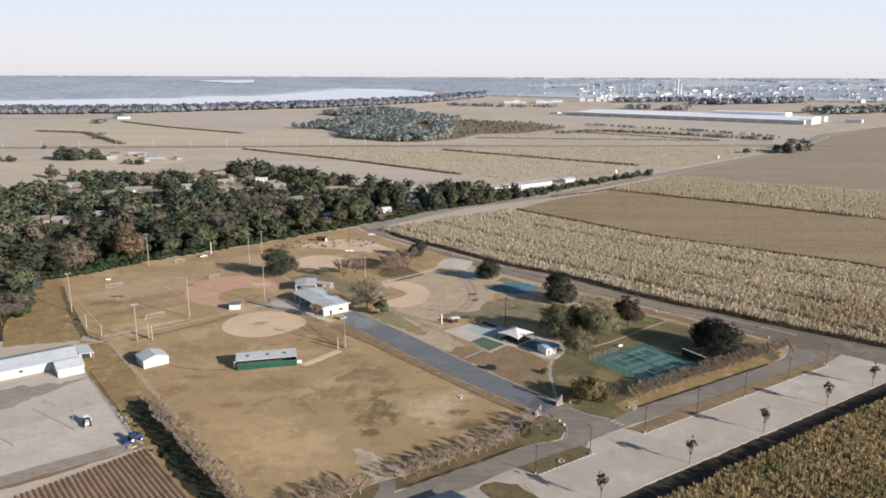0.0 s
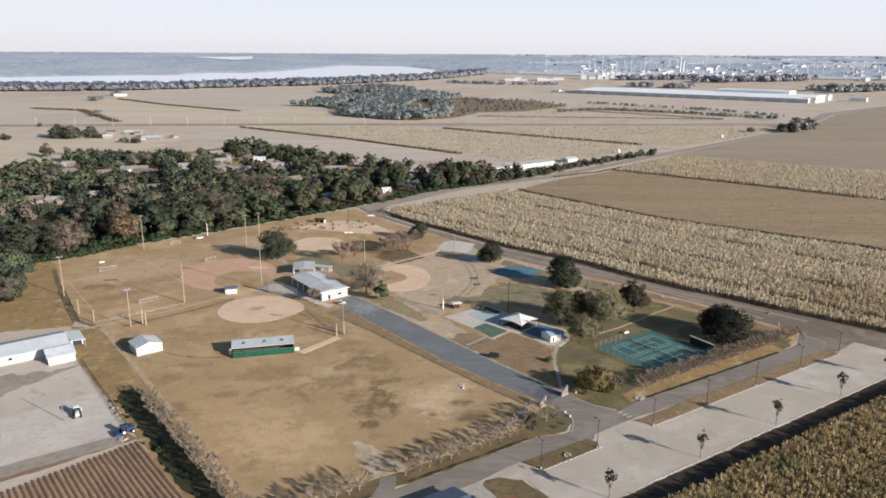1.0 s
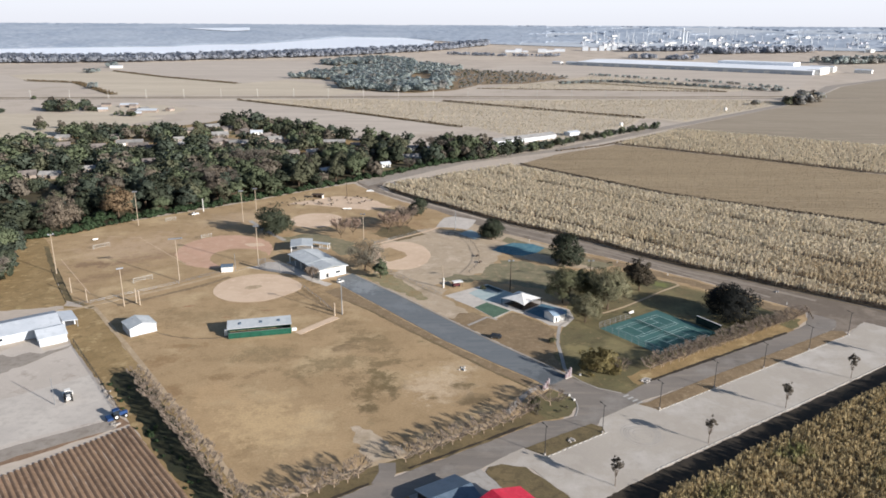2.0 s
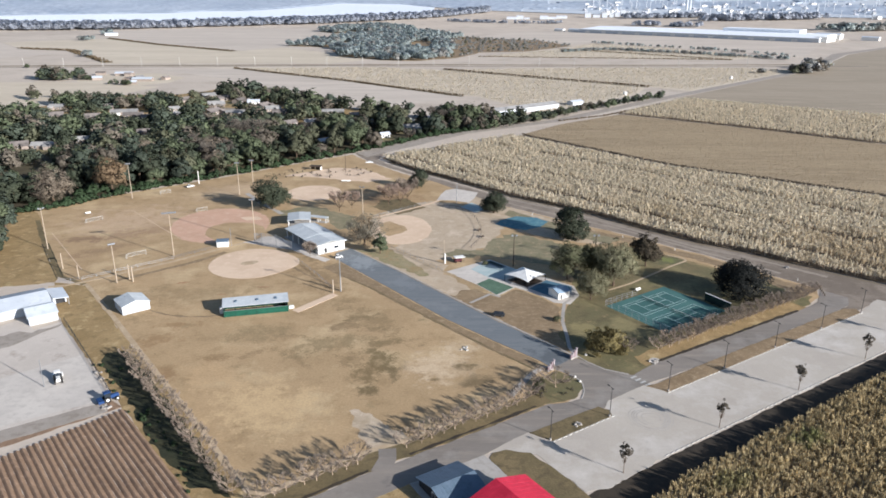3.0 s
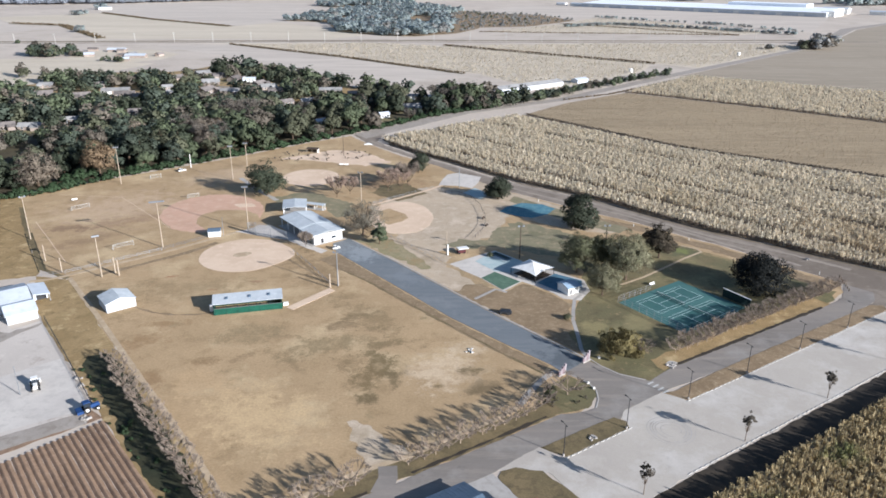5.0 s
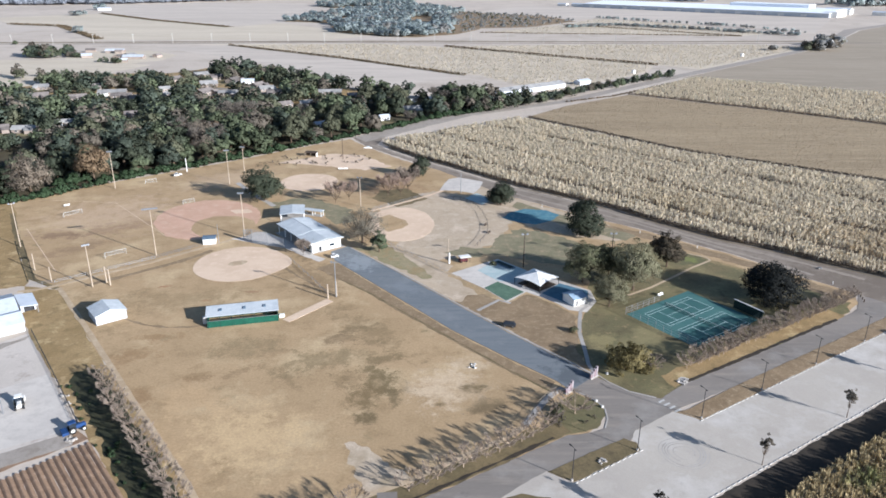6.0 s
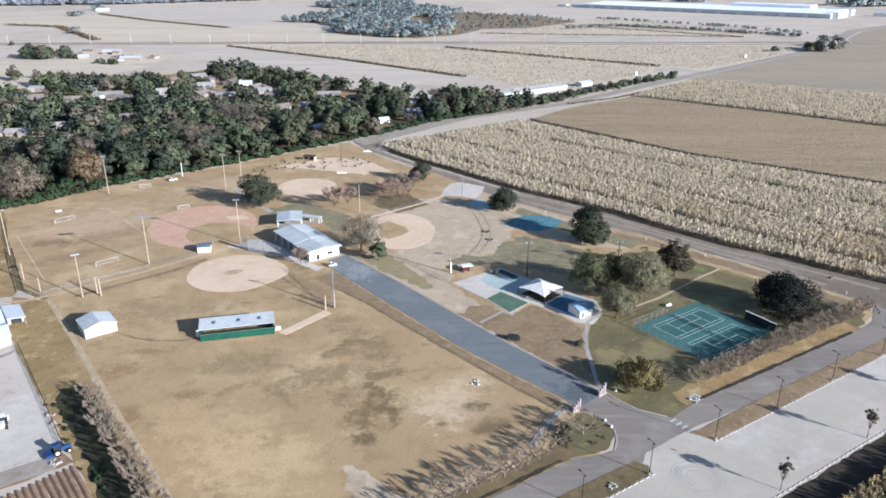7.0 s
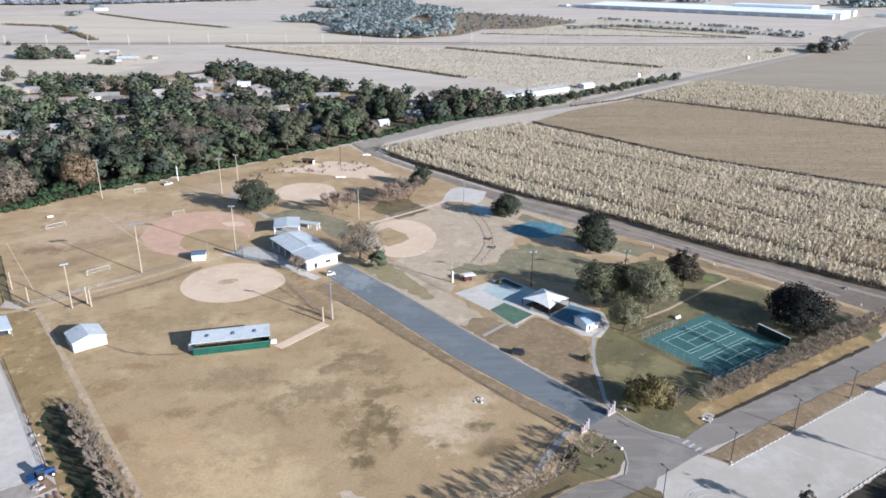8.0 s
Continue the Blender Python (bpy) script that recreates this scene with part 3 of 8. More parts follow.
def sheet(name, pts, z, material, label, category="ground", jag=0.0, step=2.0, seed=0, depth=0.3, kind="structure"):
    """A thin layer of ground or paving: a top at z with sides that go down into the earth."""
    o = outline(pts, jag, step, seed) if (jag or step < 50) else list(pts)
    area = sum(o[i][0] * o[(i + 1) % len(o)][1] - o[(i + 1) % len(o)][0] * o[i][1] for i in range(len(o)))
    if area < 0:
        o = o[::-1]
    n = len(o)
    zs = [ground_z(x, y) for x, y in o]
    verts = [(x, y, z + h) for (x, y), h in zip(o, zs)] + [(x, y, z + h - depth) for (x, y), h in zip(o, zs)]
    faces = [list(range(n))] + [[i + n, (i + 1) % n + n, (i + 1) % n, i] for i in range(n)]
    ob = new(name, mesh_of(name, verts, faces, material))
    return tagged(ob, label, category, "", kind)


def strip(name, line, width, z, material, label, category="path", jag=0.0, seed=0, step=2.0):
    """A road or path of a width along a line."""
    left, right = [], []
    pts = [Vector(p) for p in line]
    for i, p in enumerate(pts):
        d = (pts[min(i + 1, len(pts) - 1)] - pts[max(i - 1, 0)]).normalized()
        nrm = Vector((-d.y, d.x)) * width / 2
        left.append(tuple(p + nrm))
        right.append(tuple(p - nrm))
    return sheet(name, right + left[::-1], z, material, label, category, jag, step, seed)


RD, RN = Vector((0.8480, 0.5299)), Vector((-0.5299, 0.8480))


def road_xy(s, n):
    """A place s metres along the front road and n metres across."""
    p = RD * s + RN * n
    return (p.x, p.y)


def inside(p, poly):
    x, y = p
    hit = False
    for i in range(len(poly)):
        (x0, y0), (x1, y1) = poly[i - 1], poly[i]
        if (y0 > y) != (y1 > y) and x < (x1 - x0) * (y - y0) / (y1 - y0) + x0:
            hit = not hit
    return hit


def inside_many(P, poly):
    x, y = P[:, 0], P[:, 1]
    hit = np.zeros(len(P), bool)
    for i in range(len(poly)):
        (x0, y0), (x1, y1) = poly[i - 1], poly[i]
        if y0 == y1:
            continue
        hit ^= ((y0 > y) != (y1 > y)) & (x < (x1 - x0) * (y - y0) / (y1 - y0) + x0)
    return hit


# ---- ground ----
def ground_disc():
    radii = [0, 150, 400, 900, 1600, FLAT, 3100, 3700, 4300, RIM]
    n = 96
    verts, faces = [(0, 0, 0)], []
    for r in radii[1:]:
        for i in range(n):
            a = 2 * math.pi * i / n
            x, y = r * math.cos(a), r * math.sin(a)
            verts.append((x, y, ground_z(x, y)))
    faces += [[0, 1 + i, 1 + (i + 1) % n] for i in range(n)]
    for k in range(len(radii) - 2):
        b0, b1 = 1 + k * n, 1 + (k + 1) * n
        faces += [[b0 + i, b1 + i, b1 + (i + 1) % n, b0 + (i + 1) % n] for i in range(n)]
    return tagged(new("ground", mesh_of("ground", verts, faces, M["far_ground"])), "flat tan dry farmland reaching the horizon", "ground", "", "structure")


ground_disc()

LAWN = [(-43, 163), (-62, 189), (-98, 235), (-142, 293), (-158, 303), (-182, 338), (-208, 380), (-222, 396), (-179, 436), (-130, 479), (-88, 522), (-64, 542),
        (-52, 522), (-24, 484), (0, 460), (32, 413), (78, 371), (92, 359.5), (110, 340.5), (119, 332.5), (127, 323.5), (140.4, 305.5), (152, 293), (149, 284), (141, 276), road_xy(195, 158.4), road_xy(172, 158.6), (60, 222.4), (48, 230), (44, 215),
        (38, 206.6), (-10, 178.5), (-28, 166)]
sheet("ground_park", LAWN, 0.02, M["lawn"], "dry tan park lawn with worn brown patches", "lawn", jag=0.8, step=3, seed=2)
sheet("ground_green", [(45, 227.5), (48.5, 225), (54, 222.4), (60, 220.6), (70, 226), (100, 247), (140, 274), (146, 284), (134, 300), (118, 318), (100, 334), (86, 344), (70, 336), (56, 312), (54, 290), (47, 268), (42, 248)],
      0.035, M["green"], "thin green grass under park trees", "lawn", jag=2.5, step=3, seed=5)
sheet("ground_outfield", [(-34, 381), (-22, 410), (-5, 420), (14, 411), (34, 388), (31, 364), (24, 343), (5, 326), (-6, 320), (-18, 338), (-25, 349)], 0.026, M["pale_lawn"], "worn pale grass of the outer ball field", "lawn", jag=3.5, step=2.5, seed=147)
sheet("ground_drivegrass", [(-31, 342), (-18, 338), (4, 317), (2, 309), (15, 287), (24, 276), (32, 270), (36, 246), (22, 261.6), (3.7, 284.6), (-18, 312.6), (-30, 328)], 0.024, M["pale_lawn"], "worn pale grass between drive and splash pad", "lawn", jag=2.0, step=2, seed=148)
sheet("ground_green", [(-38, 337), (-24, 340), (-16, 328), (-8, 314), (-4, 305), (-8, 304), (-21, 318)], 0.035, M["fresh_green"], "green grass strip beside the park drive", "lawn", jag=2.4, step=2, seed=7)
sheet("ground_roadgrass", [(20, 432), (34, 411), (52, 393), (72, 373), (87, 354), (74, 345), (58, 352), (40, 364), (30, 390), (14, 412)], 0.023, M["pale_lawn"], "worn pale grass along the gravel road", "lawn", jag=2, step=2.5, seed=149)
sheet("ground_green", [(38, 402), (52, 386), (68, 372), (86, 352), (80, 346), (60, 362), (48, 376), (34, 394)], 0.035, M["thin_olive"], "thin olive-grey grass along the gravel road", "lawn", jag=1.5, step=3, seed=8)
sheet("ground_verge", [(-142, 293), (-98, 235), (-62, 189), (-43, 163), (-36, 150), (-56, 160), (-89, 202), (-135, 259), (-150, 281), (-156, 296)], 0.012, M["dry_verge"],
      "rough dry grass verge beside a row of bare trees", "grass", jag=0.8, step=3, seed=11)
# weeds and the shadow of the bare trees, laid as one dark sheet
sheet("ground_thicket", [(-110, 235), (-102, 236.6), (-93, 226.6), (-83, 212.6), (-74.2, 201), (-63.8, 188), (-53, 173), (-48, 164), (-58.6, 167.5), (-69.6, 180), (-75, 186), (-84.4, 199), (-90.4, 207.6), (-102.4, 222)], 0.03, M["weed_shade"], "weedy ditch under bare trees, their shade in its dark colour", "ditch", jag=1.6, step=1.5, seed=93)
sheet("ground_verge", [(-182, 338), (-158, 303), (-156, 296), (-185, 288), (-200, 315), (-214, 352), (-240, 396), (-222, 402), (-206, 382)], 0.024, M["dry_verge"], "rough yellow-olive grass by the woods", "grass", jag=1.5, step=3, seed=12)
sheet("ground_verge", [road_xy(45, 154), road_xy(78, 156.2), road_xy(82, 156.6), road_xy(88, 156.3), road_xy(120, 156.8), road_xy(138, 157.6), road_xy(136, 164), road_xy(46, 163)], 0.045, M["verge"], "narrow grass bank under the tree row", "grass", jag=1.0, step=2, seed=13)
sheet("ground_verge", [road_xy(177, 158.3), road_xy(264, 158.3), road_xy(262, 166), road_xy(178, 165)], 0.045, M["dry_verge"], "grass bank along the front road", "grass", jag=1.4, step=2, seed=14)

sheet("ground_verge", [(25, 208.6), (30.6, 219.6), (37, 225), (42.6, 219.8), (43.8, 214.5), (40, 208.2), (33, 205.6), (28, 204)], 0.04, M["green"], "rough weedy grass bed in the road corner", "grass", jag=0.5, step=1.5, seed=59)
strip("ground_bank", [(-36, 517), (-16.5, 491), (4, 470), (25.5, 445), (45, 424), (66, 407), (84.5, 388.5), (95, 376), (105, 365), (123, 346.5), (141, 333), (157, 318), (166.5, 310), (214, 268)], 1.6, 0.062, M["cane_soil"], "dark earth strip between gravel road and cane", "earth", jag=0.6, seed=60, step=2.0)
strip("ground_verge", [(72, 366), (89, 354), (107, 336), (116, 328), (124, 319), (137, 301.5), (146, 291)], 6.5, 0.03, M["drive_bank"], "worn brown grass edge along the gravel road", "grass", jag=1.6, seed=113, step=2)
strip("road_track", [(-48, 526), (-20, 490), (2, 466), (23, 442), (42, 421.5), (63, 404), (81.5, 385), (92, 373), (102, 361.5), (120, 343), (138, 329), (153.5, 314), (163, 305)], 2.3, 0.064, M["road_dust"], "pale packed wheel track of the farm road", "road", jag=0.8, seed=77, step=2.0)
strip("road_track", [(27, 428), (46, 408), (68, 389), (88, 371.5), (103, 356), (118, 339), (131, 325), (145, 309)], 2.0, 0.064, M["road_dust"], "pale packed wheel track of the farm road", "road", jag=0.8, seed=78, step=2.0)
sheet("ground_drivebank", [(-43, 320.5), (-18, 287.8), (2.3, 262), (19.3, 243.6), (32.4, 230.6), (30, 226.5), (18.6, 237), (2, 256), (-17.5, 278.5), (-28, 291.5), (-40, 303), (-50, 314)], 0.05, M["drive_bank"], "rough brown grass bank beside the drive", "grass", jag=0.6, step=1.5, seed=79)

# roads and paved areas
sheet("road_front", [road_xy(-60, 146), road_xy(60, 146.8), road_xy(106, 147), road_xy(117, 148.6), road_xy(122, 149), road_xy(124, 147), road_xy(148, 147), road_xy(152, 149.4), road_xy(168, 150.4), road_xy(193, 149.4), road_xy(268, 150.6), road_xy(279, 151.5), road_xy(286, 156), road_xy(284, 166), (150, 286),
      (146, 279), road_xy(255, 158), road_xy(180, 158), (60.5, 222), (52.5, 225.4), (47.6, 230.4), (44, 234.6), (36, 226), (40, 223), (42.6, 220.4), (43.9, 216.8), (43.6, 212.4), (42, 208.2), (38, 206.2), road_xy(136, 157.2), road_xy(120, 156.6), road_xy(92, 156.2), road_xy(78, 155.8), road_xy(60, 154.6), road_xy(-60, 152)],
      0.07, M["pale_asphalt"], "pale worn asphalt road along the park", "road", jag=0.35, step=1.2, seed=3)
sheet("road_drive", [(-44, 322), (-37.9, 314.3), (-17.3, 288.2), (2.9, 262.4), (20, 244), (33, 231), (36.2, 226.2), (44.2, 233.8), (37.1, 242.6), (21.4, 260.6), (3.2, 283.5), (-18.7, 311.4), (-41, 338), (-47, 332)], 0.09, M["asphalt"], "wide grey asphalt park drive", "road", jag=0.12, step=1.5, seed=4)
sheet("road_gravel", [(-62, 545), (-50, 520), (-2, 461.5), (32, 414), (77.8, 372), (92, 360.5), (110, 341.5), (119, 333.5), (127, 324.5), (140.4, 306.5), (152, 294), (170, 279), (210, 245), (216, 268), (180, 299), (158, 318.5), (142, 334), (124, 348), (106, 367), (84, 389), (33.7, 432), (-30, 501), (-44, 526), (-40, 548), (-52, 556)],
      0.05, M["dirt_road"], "grey gravel farm road beside the cane", "road", jag=0.5, step=2.5, seed=6)
sheet("ground_corner", [road_xy(262, 147), road_xy(268, 150), road_xy(280, 152), road_xy(284, 166), (153, 296), (172, 282), (214, 250), road_xy(306, 140), road_xy(300, 125), road_xy(290, 147)], 0.046, M["dirt_road"], "worn gravel corner where the roads meet", "gravel", jag=0.8, step=2, seed=115)
sheet("road_far", [(-52, 534), (24, 628), (110, 688), (255, 842), (577, 1172), (790, 1480), (1090, 1765), (1080, 1772), (770, 1492), (567, 1181), (246, 852), (103, 697), (12, 640), (-62, 548)], 0.055, M["wheel_track"], "pale farm road running off between fields", "road", jag=0.6, step=6, seed=15)
sheet("ground_lot", [road_xy(107, 147.5), road_xy(118, 149.1), road_xy(122, 149.1), road_xy(124, 143), road_xy(147, 143), road_xy(149, 148.9), road_xy(166, 150.6), road_xy(170, 148.8), road_xy(170, 143.6), road_xy(276, 145), road_xy(294, 149), road_xy(300, 124.4), road_xy(205, 122.6), road_xy(147, 121.8), road_xy(125, 120.5), road_xy(118, 122), road_xy(117.5, 140), road_xy(112, 144)],
      0.055, M["gravel"], "white crushed limestone parking lot", "parking lot", jag=0.8, step=1.2, seed=16)
sheet("ground_island", [road_xy(122, 148.6), road_xy(125, 142.4), road_xy(147, 143), road_xy(148.5, 145.5), road_xy(147, 148.6)], 0.12, M["verge"], "small grass island beside the lot", "grass", jag=0.25, step=1.2, seed=17)
sheet("ground_island", [road_xy(170.4, 143.6), road_xy(276, 145.4), road_xy(278, 148), road_xy(274, 150.6), road_xy(226, 150), road_xy(193, 149.6), road_xy(171, 148.8), road_xy(167.5, 149.6)], 0.12, M["drive_bank"], "long dry grass strip between road and lot", "grass", jag=0.25, step=1.5, seed=18)
sheet("ground_island", [road_xy(106.4, 145.2), road_xy(108.4, 146.8), road_xy(112, 145.8), road_xy(116.7, 141.4), road_xy(117.8, 131), road_xy(117.6, 112), road_xy(106, 108), road_xy(106, 137)], 0.09, M["verge"], "rough grass corner by the lot", "grass", jag=0.5, step=1.5, seed=19)
sheet("ground_verge", [road_xy(40, 146.4), road_xy(84, 147.2), road_xy(84, 120), road_xy(60, 100), road_xy(40, 100)], 0.045, M["dry_verge"], "rough dry grass before the clubhouse", "grass", jag=0.6, step=2, seed=133)
sheet("pavement_forecourt", [road_xy(84, 147.4), road_xy(106, 147.2), road_xy(106.4, 137), road_xy(104, 100), road_xy(60, 100), road_xy(84, 120)], 0.05, M["concrete"], "pale concrete forecourt of the roofed buildings", "pavement", step=60, seed=20)
# ditch and the cast shadow of the cane, laid as one dark sheet
sheet("ground_ditch", [road_xy(112, 121), road_xy(147, 121.6), road_xy(205, 122.3), road_xy(300, 124), road_xy(300, 112), road_xy(112, 106)], 0.018, M["ditch"], "ditch between lot and cane, cane shadow in its dark colour", "ditch", jag=0.6, step=2, seed=21)
strip("pavement_path", [(-142.5, 294.5), (-118, 263), (-98, 236.5), (-77.6, 209.8), (-62.5, 190), (-51, 174), (-46.5, 168.5), (-43.6, 166), (-41, 165.4), (-38, 167.4), (-24.8, 178), (-17, 182.6), (-8, 187.4), (6.8, 197.8), (15.7, 203.8), (21, 208.7), (23.3, 213), (26.5, 218.3), (30.2, 223.7), (34, 227)],
      1.7, 0.06, M["path_dirt"], "narrow pale footpath round the park", "footpath", jag=0.15, seed=22, step=1.5)
strip("pavement_path", [(-156, 291), (-150.5, 292.6), (-145, 295.9), (-132, 307.4), (-116.4, 320.8), (-100, 337.7), (-92, 345.8)], 1.8, 0.06, M["path_dirt"], "narrow path along the soccer field fence", "footpath", jag=0.3, seed=23, step=1.5)
strip("pavement_path", [(-207, 380), (-190, 352), (-180.5, 338), (-166, 316), (-157, 303), (-143, 294)], 2.2, 0.04, M["verge"], "worn dirt track round the soccer field", "footpath", jag=0.5, seed=24, step=2)
strip("pavement_kerb", [(-41, 338.6), (-18.3, 312), (3.7, 284), (22, 261), (37.6, 243), (44.6, 234.4)], 0.7, 0.1, M["concrete"], "pale concrete edge along the drive", "kerb", seed=62)
sheet("ground_rough", [(6, 284), (9, 290), (14.6, 290), (23, 282.2), (31, 290.6), (36, 286.5), (42, 278.3), (46.5, 273), (44, 262), (43, 250), (43.4, 237), (38.4, 243), (22.6, 261), (4.4, 284)], 0.03, M["drive_bank"], "rough brown grass between drive and splash pad", "grass", jag=1.8, step=2, seed=96)
strip("pavement_kerb", [(44.8, 235.6), (47.8, 230.7), (52.5, 225.8), (59.4, 222.6)], 0.45, 0.11, M["concrete"], "pale concrete kerb at the gate corner", "kerb", seed=131, step=1.0)
strip("pavement_kerb", [(37.8, 225.4), (40.4, 223), (42.5, 220.6), (43.9, 216.8), (43.6, 212.4), (42.1, 208.2)], 0.4, 0.11, M["concrete"], "pale concrete kerb round the corner bed", "kerb", seed=132, step=1.0)
sheet("ground_olive", [(0, 331), (10, 326), (22, 331), (40, 320), (62, 312), (66, 330), (52, 352), (36, 362), (24, 350), (20, 338), (8, 338)], 0.028, M["thin_olive"], "thin olive-grey grass between the courts", "grass", jag=3.0, step=2.5, seed=145)
sheet("ground_olive", [(-90, 396), (-72, 408), (-48, 392), (-40, 372), (-50, 366), (-62, 388), (-80, 388)], 0.028, M["thin_olive"], "thin olive-grey grass behind the pavilion", "grass", jag=3.0, step=2.5, seed=146)
strip("pavement_path", [(103.2, 331), (108.8, 327.5), (109.6, 324), (100, 316.6), (91, 308.4), (78, 297), (67.7, 290)], 1.1, 0.06, M["path_dirt"], "worn pale footpath past the tennis courts", "footpath", seed=25)
strip("pavement_path", [(51, 281), (48, 277), (46, 267.9), (44.7, 260.9), (44.4, 249.6), (43.9, 240.8), (44.6, 236)], 1.25, 0.06, M["concrete"], "concrete footpath from splash pad to gate", "footpath", seed=26)
strip("pavement_path", [(-26, 346), (-9.6, 325), (2.2, 309.5), (7, 305)], 1.3, 0.06, M["path_dirt"], "narrow pale path beside the ball field", "footpath", seed=27)
strip("pavement_path", [(12, 277), (20, 285.5), (24, 283)], 1.3, 0.06, M["concrete"], "short concrete path from drive to splash pad", "footpath", seed=28)
strip("pavement_path", [(-14.2, 173.6), (-12.6, 179), (-13, 183.4)], 4.6, 0.075, M["pale_asphalt"], "asphalt apron into the field", "footpath", seed=29)
sheet("ground_gravel", [(-25, 202), (-18, 200), (-12, 192), (-6, 188), (-11, 184.5), (-17, 182), (-21, 189)], 0.03, M["pale_lawn"], "pale worn patch in the lawn", "lawn", jag=1.8, step=1.2, seed=30)
strip("ground_furrow", [(-40, 304), (-27, 291), (-16.8, 278.9), (2.8, 256.4), (19.4, 237.3), (30.5, 225.5)], 0.7, 0.056, M["verge"], "narrow brown ditch along the drive bank", "ditch", jag=0.35, seed=31, step=1.2)
sheet("pavement_yard", [(-135, 259), (-94.5, 206.6), (-117, 191.5), (-190, 134), (-236, 190), (-160, 246), (-150, 262), (-141, 252)], 0.05, M["yard"], "pale concrete yard of the white buildings", "pavement", jag=0.2, step=3, seed=32)
sheet("ground_bank", [(-94.5, 206.6), (-117, 191.5), (-190, 134), (-196, 130), (-112, 184), (-90, 203)], 0.03, M["tilled"], "bare earth bank below the yard", "earth", jag=0.6, step=2, seed=33)

sheet("ground_apron", [(-95.6, 206.2), (-99, 207.4), (-110, 198), (-150, 166), (-148, 160), (-106, 191.4), (-93, 200.4)], 0.045, M["wheel_track"], "pale broken concrete and dust below the yard", "gravel", jag=0.8, step=1.5, seed=143)
sheet("pavement_yard_new", [(-116, 234), (-95.5, 207.4), (-117.5, 193.4), (-190, 138), (-214, 160), (-133, 219)], 0.06, M["white_concrete"], "newer white concrete slab of the yard", "pavement", jag=0.1, step=3, seed=34)
sheet("ground_yardrough", [(-147.6, 230.4), (-138, 248.5), (-133, 257), (-141, 251), (-160, 245), (-176, 232), (-197, 202), (-182, 187), (-164, 212)], 0.066, M["wheel_track"], "rough scraped gravel before the white buildings", "gravel", jag=2.2, step=2, seed=114)
sheet("pavement_apron", [(-93, 346.6), (-86.4, 355), (-80, 355.4), (-66, 344), (-56, 330), (-48, 324), (-50, 321), (-58, 327), (-67, 336), (-80, 341)], 0.035, M["white_concrete"], "pale concrete walk round the pavilion", "pavement", jag=0.4, step=1.5, seed=35)
sheet("ground_clay", [(-100, 345.6), (-103, 356), (-100, 359.6), (-95.6, 354), (-95.5, 347.6)], 0.07, M["red_clay"], "patch of red clay beside the equipment hut", "earth", jag=0.5, step=1, seed=150)
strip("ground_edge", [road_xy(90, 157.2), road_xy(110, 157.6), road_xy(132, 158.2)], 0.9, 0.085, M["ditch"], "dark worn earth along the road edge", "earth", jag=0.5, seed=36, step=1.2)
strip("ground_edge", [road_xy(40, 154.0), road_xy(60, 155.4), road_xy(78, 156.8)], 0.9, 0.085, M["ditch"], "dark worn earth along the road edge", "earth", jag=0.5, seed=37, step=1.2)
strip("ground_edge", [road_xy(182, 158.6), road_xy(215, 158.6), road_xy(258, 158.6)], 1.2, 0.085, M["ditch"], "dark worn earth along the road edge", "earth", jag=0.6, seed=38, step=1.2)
strip("ground_edge", [(-134, 296.5), (-121.1, 307.4), (-105.4, 321.4), (-97, 333)], 2.6, 0.03, M["drive_bank"], "shallow brown swale along the field path", "ditch", jag=0.7, seed=39, step=1.5)

strip("pavement_path", [(-113, 434), (-100, 414), (-84, 393)], 2.6, 0.05, M["concrete"], "pale walk past the tall oak", "footpath", jag=0.3, seed=69, step=1.5)
strip("pavement_path", [(-35, 386), (-20, 399.8), (-7, 412), (2, 424)], 1.6, 0.045, M["clay"], "pale dirt path beside the diamond", "footpath", jag=0.3, seed=70, step=1.5)
sheet("ground_bare", [(-36, 405), (-22, 392), (-8, 406), (-20, 426), (-34, 420)], 0.03, M["verge"], "brown grass under the bare trees", "grass", jag=2.0, step=2, seed=76)

# ball fields and courts
def round_field(name, cx, cy, rx, ry, turn, material, z, label, seed, tip=None, jag=0.3):
    pts = []
    for i in range(40):
        a = 2 * math.pi * i / 40
        r = 1.0
        if tip is not None:
            d = math.cos((a - radians(tip)))
            r = 1 + 0.16 * max(0, d) ** 12
        p = Matrix.Rotation(radians(turn), 2) @ Vector((rx * r * math.cos(a), ry * r * math.sin(a)))
        pts.append((cx + p.x, cy + p.y))
    return sheet(name, pts, z, material, label, "infield", jag=jag, step=1.5, seed=seed)


round_field("ground_infield", -81.8, 319.0, 18.0, 18.3, 0, M["clay"], 0.06, "round pale clay softball infield", 41, tip=2)
round_field("ground_mound", -82.6, 319.0, 3.6, 2.4, 30, M["path_dirt"], 0.075, "worn dark pitcher's spot", 42, jag=0.8)
round_field("ground_infield", -111, 374, 24, 29, 20, M["red_clay"], 0.06, "reddish clay infield of the soccer corner", 43, jag=1.2)
round_field("ground_infield", -100, 362, 17, 14, -50, M["lawn"], 0.075, "dry grass cut into the red infield", 44, jag=0.8)
sheet("ground_plate", [(-104, 386), (-96, 388), (-92, 383), (-100, 381)], 0.09, M["clay"], "pale worn patch by the plate", "infield", jag=0.6, step=1, seed=45)
round_field("ground_infield", -19.5, 368, 15.5, 23.5, 4, M["clay"], 0.06, "pale clay infield of the outer diamond", 46, jag=0.5)
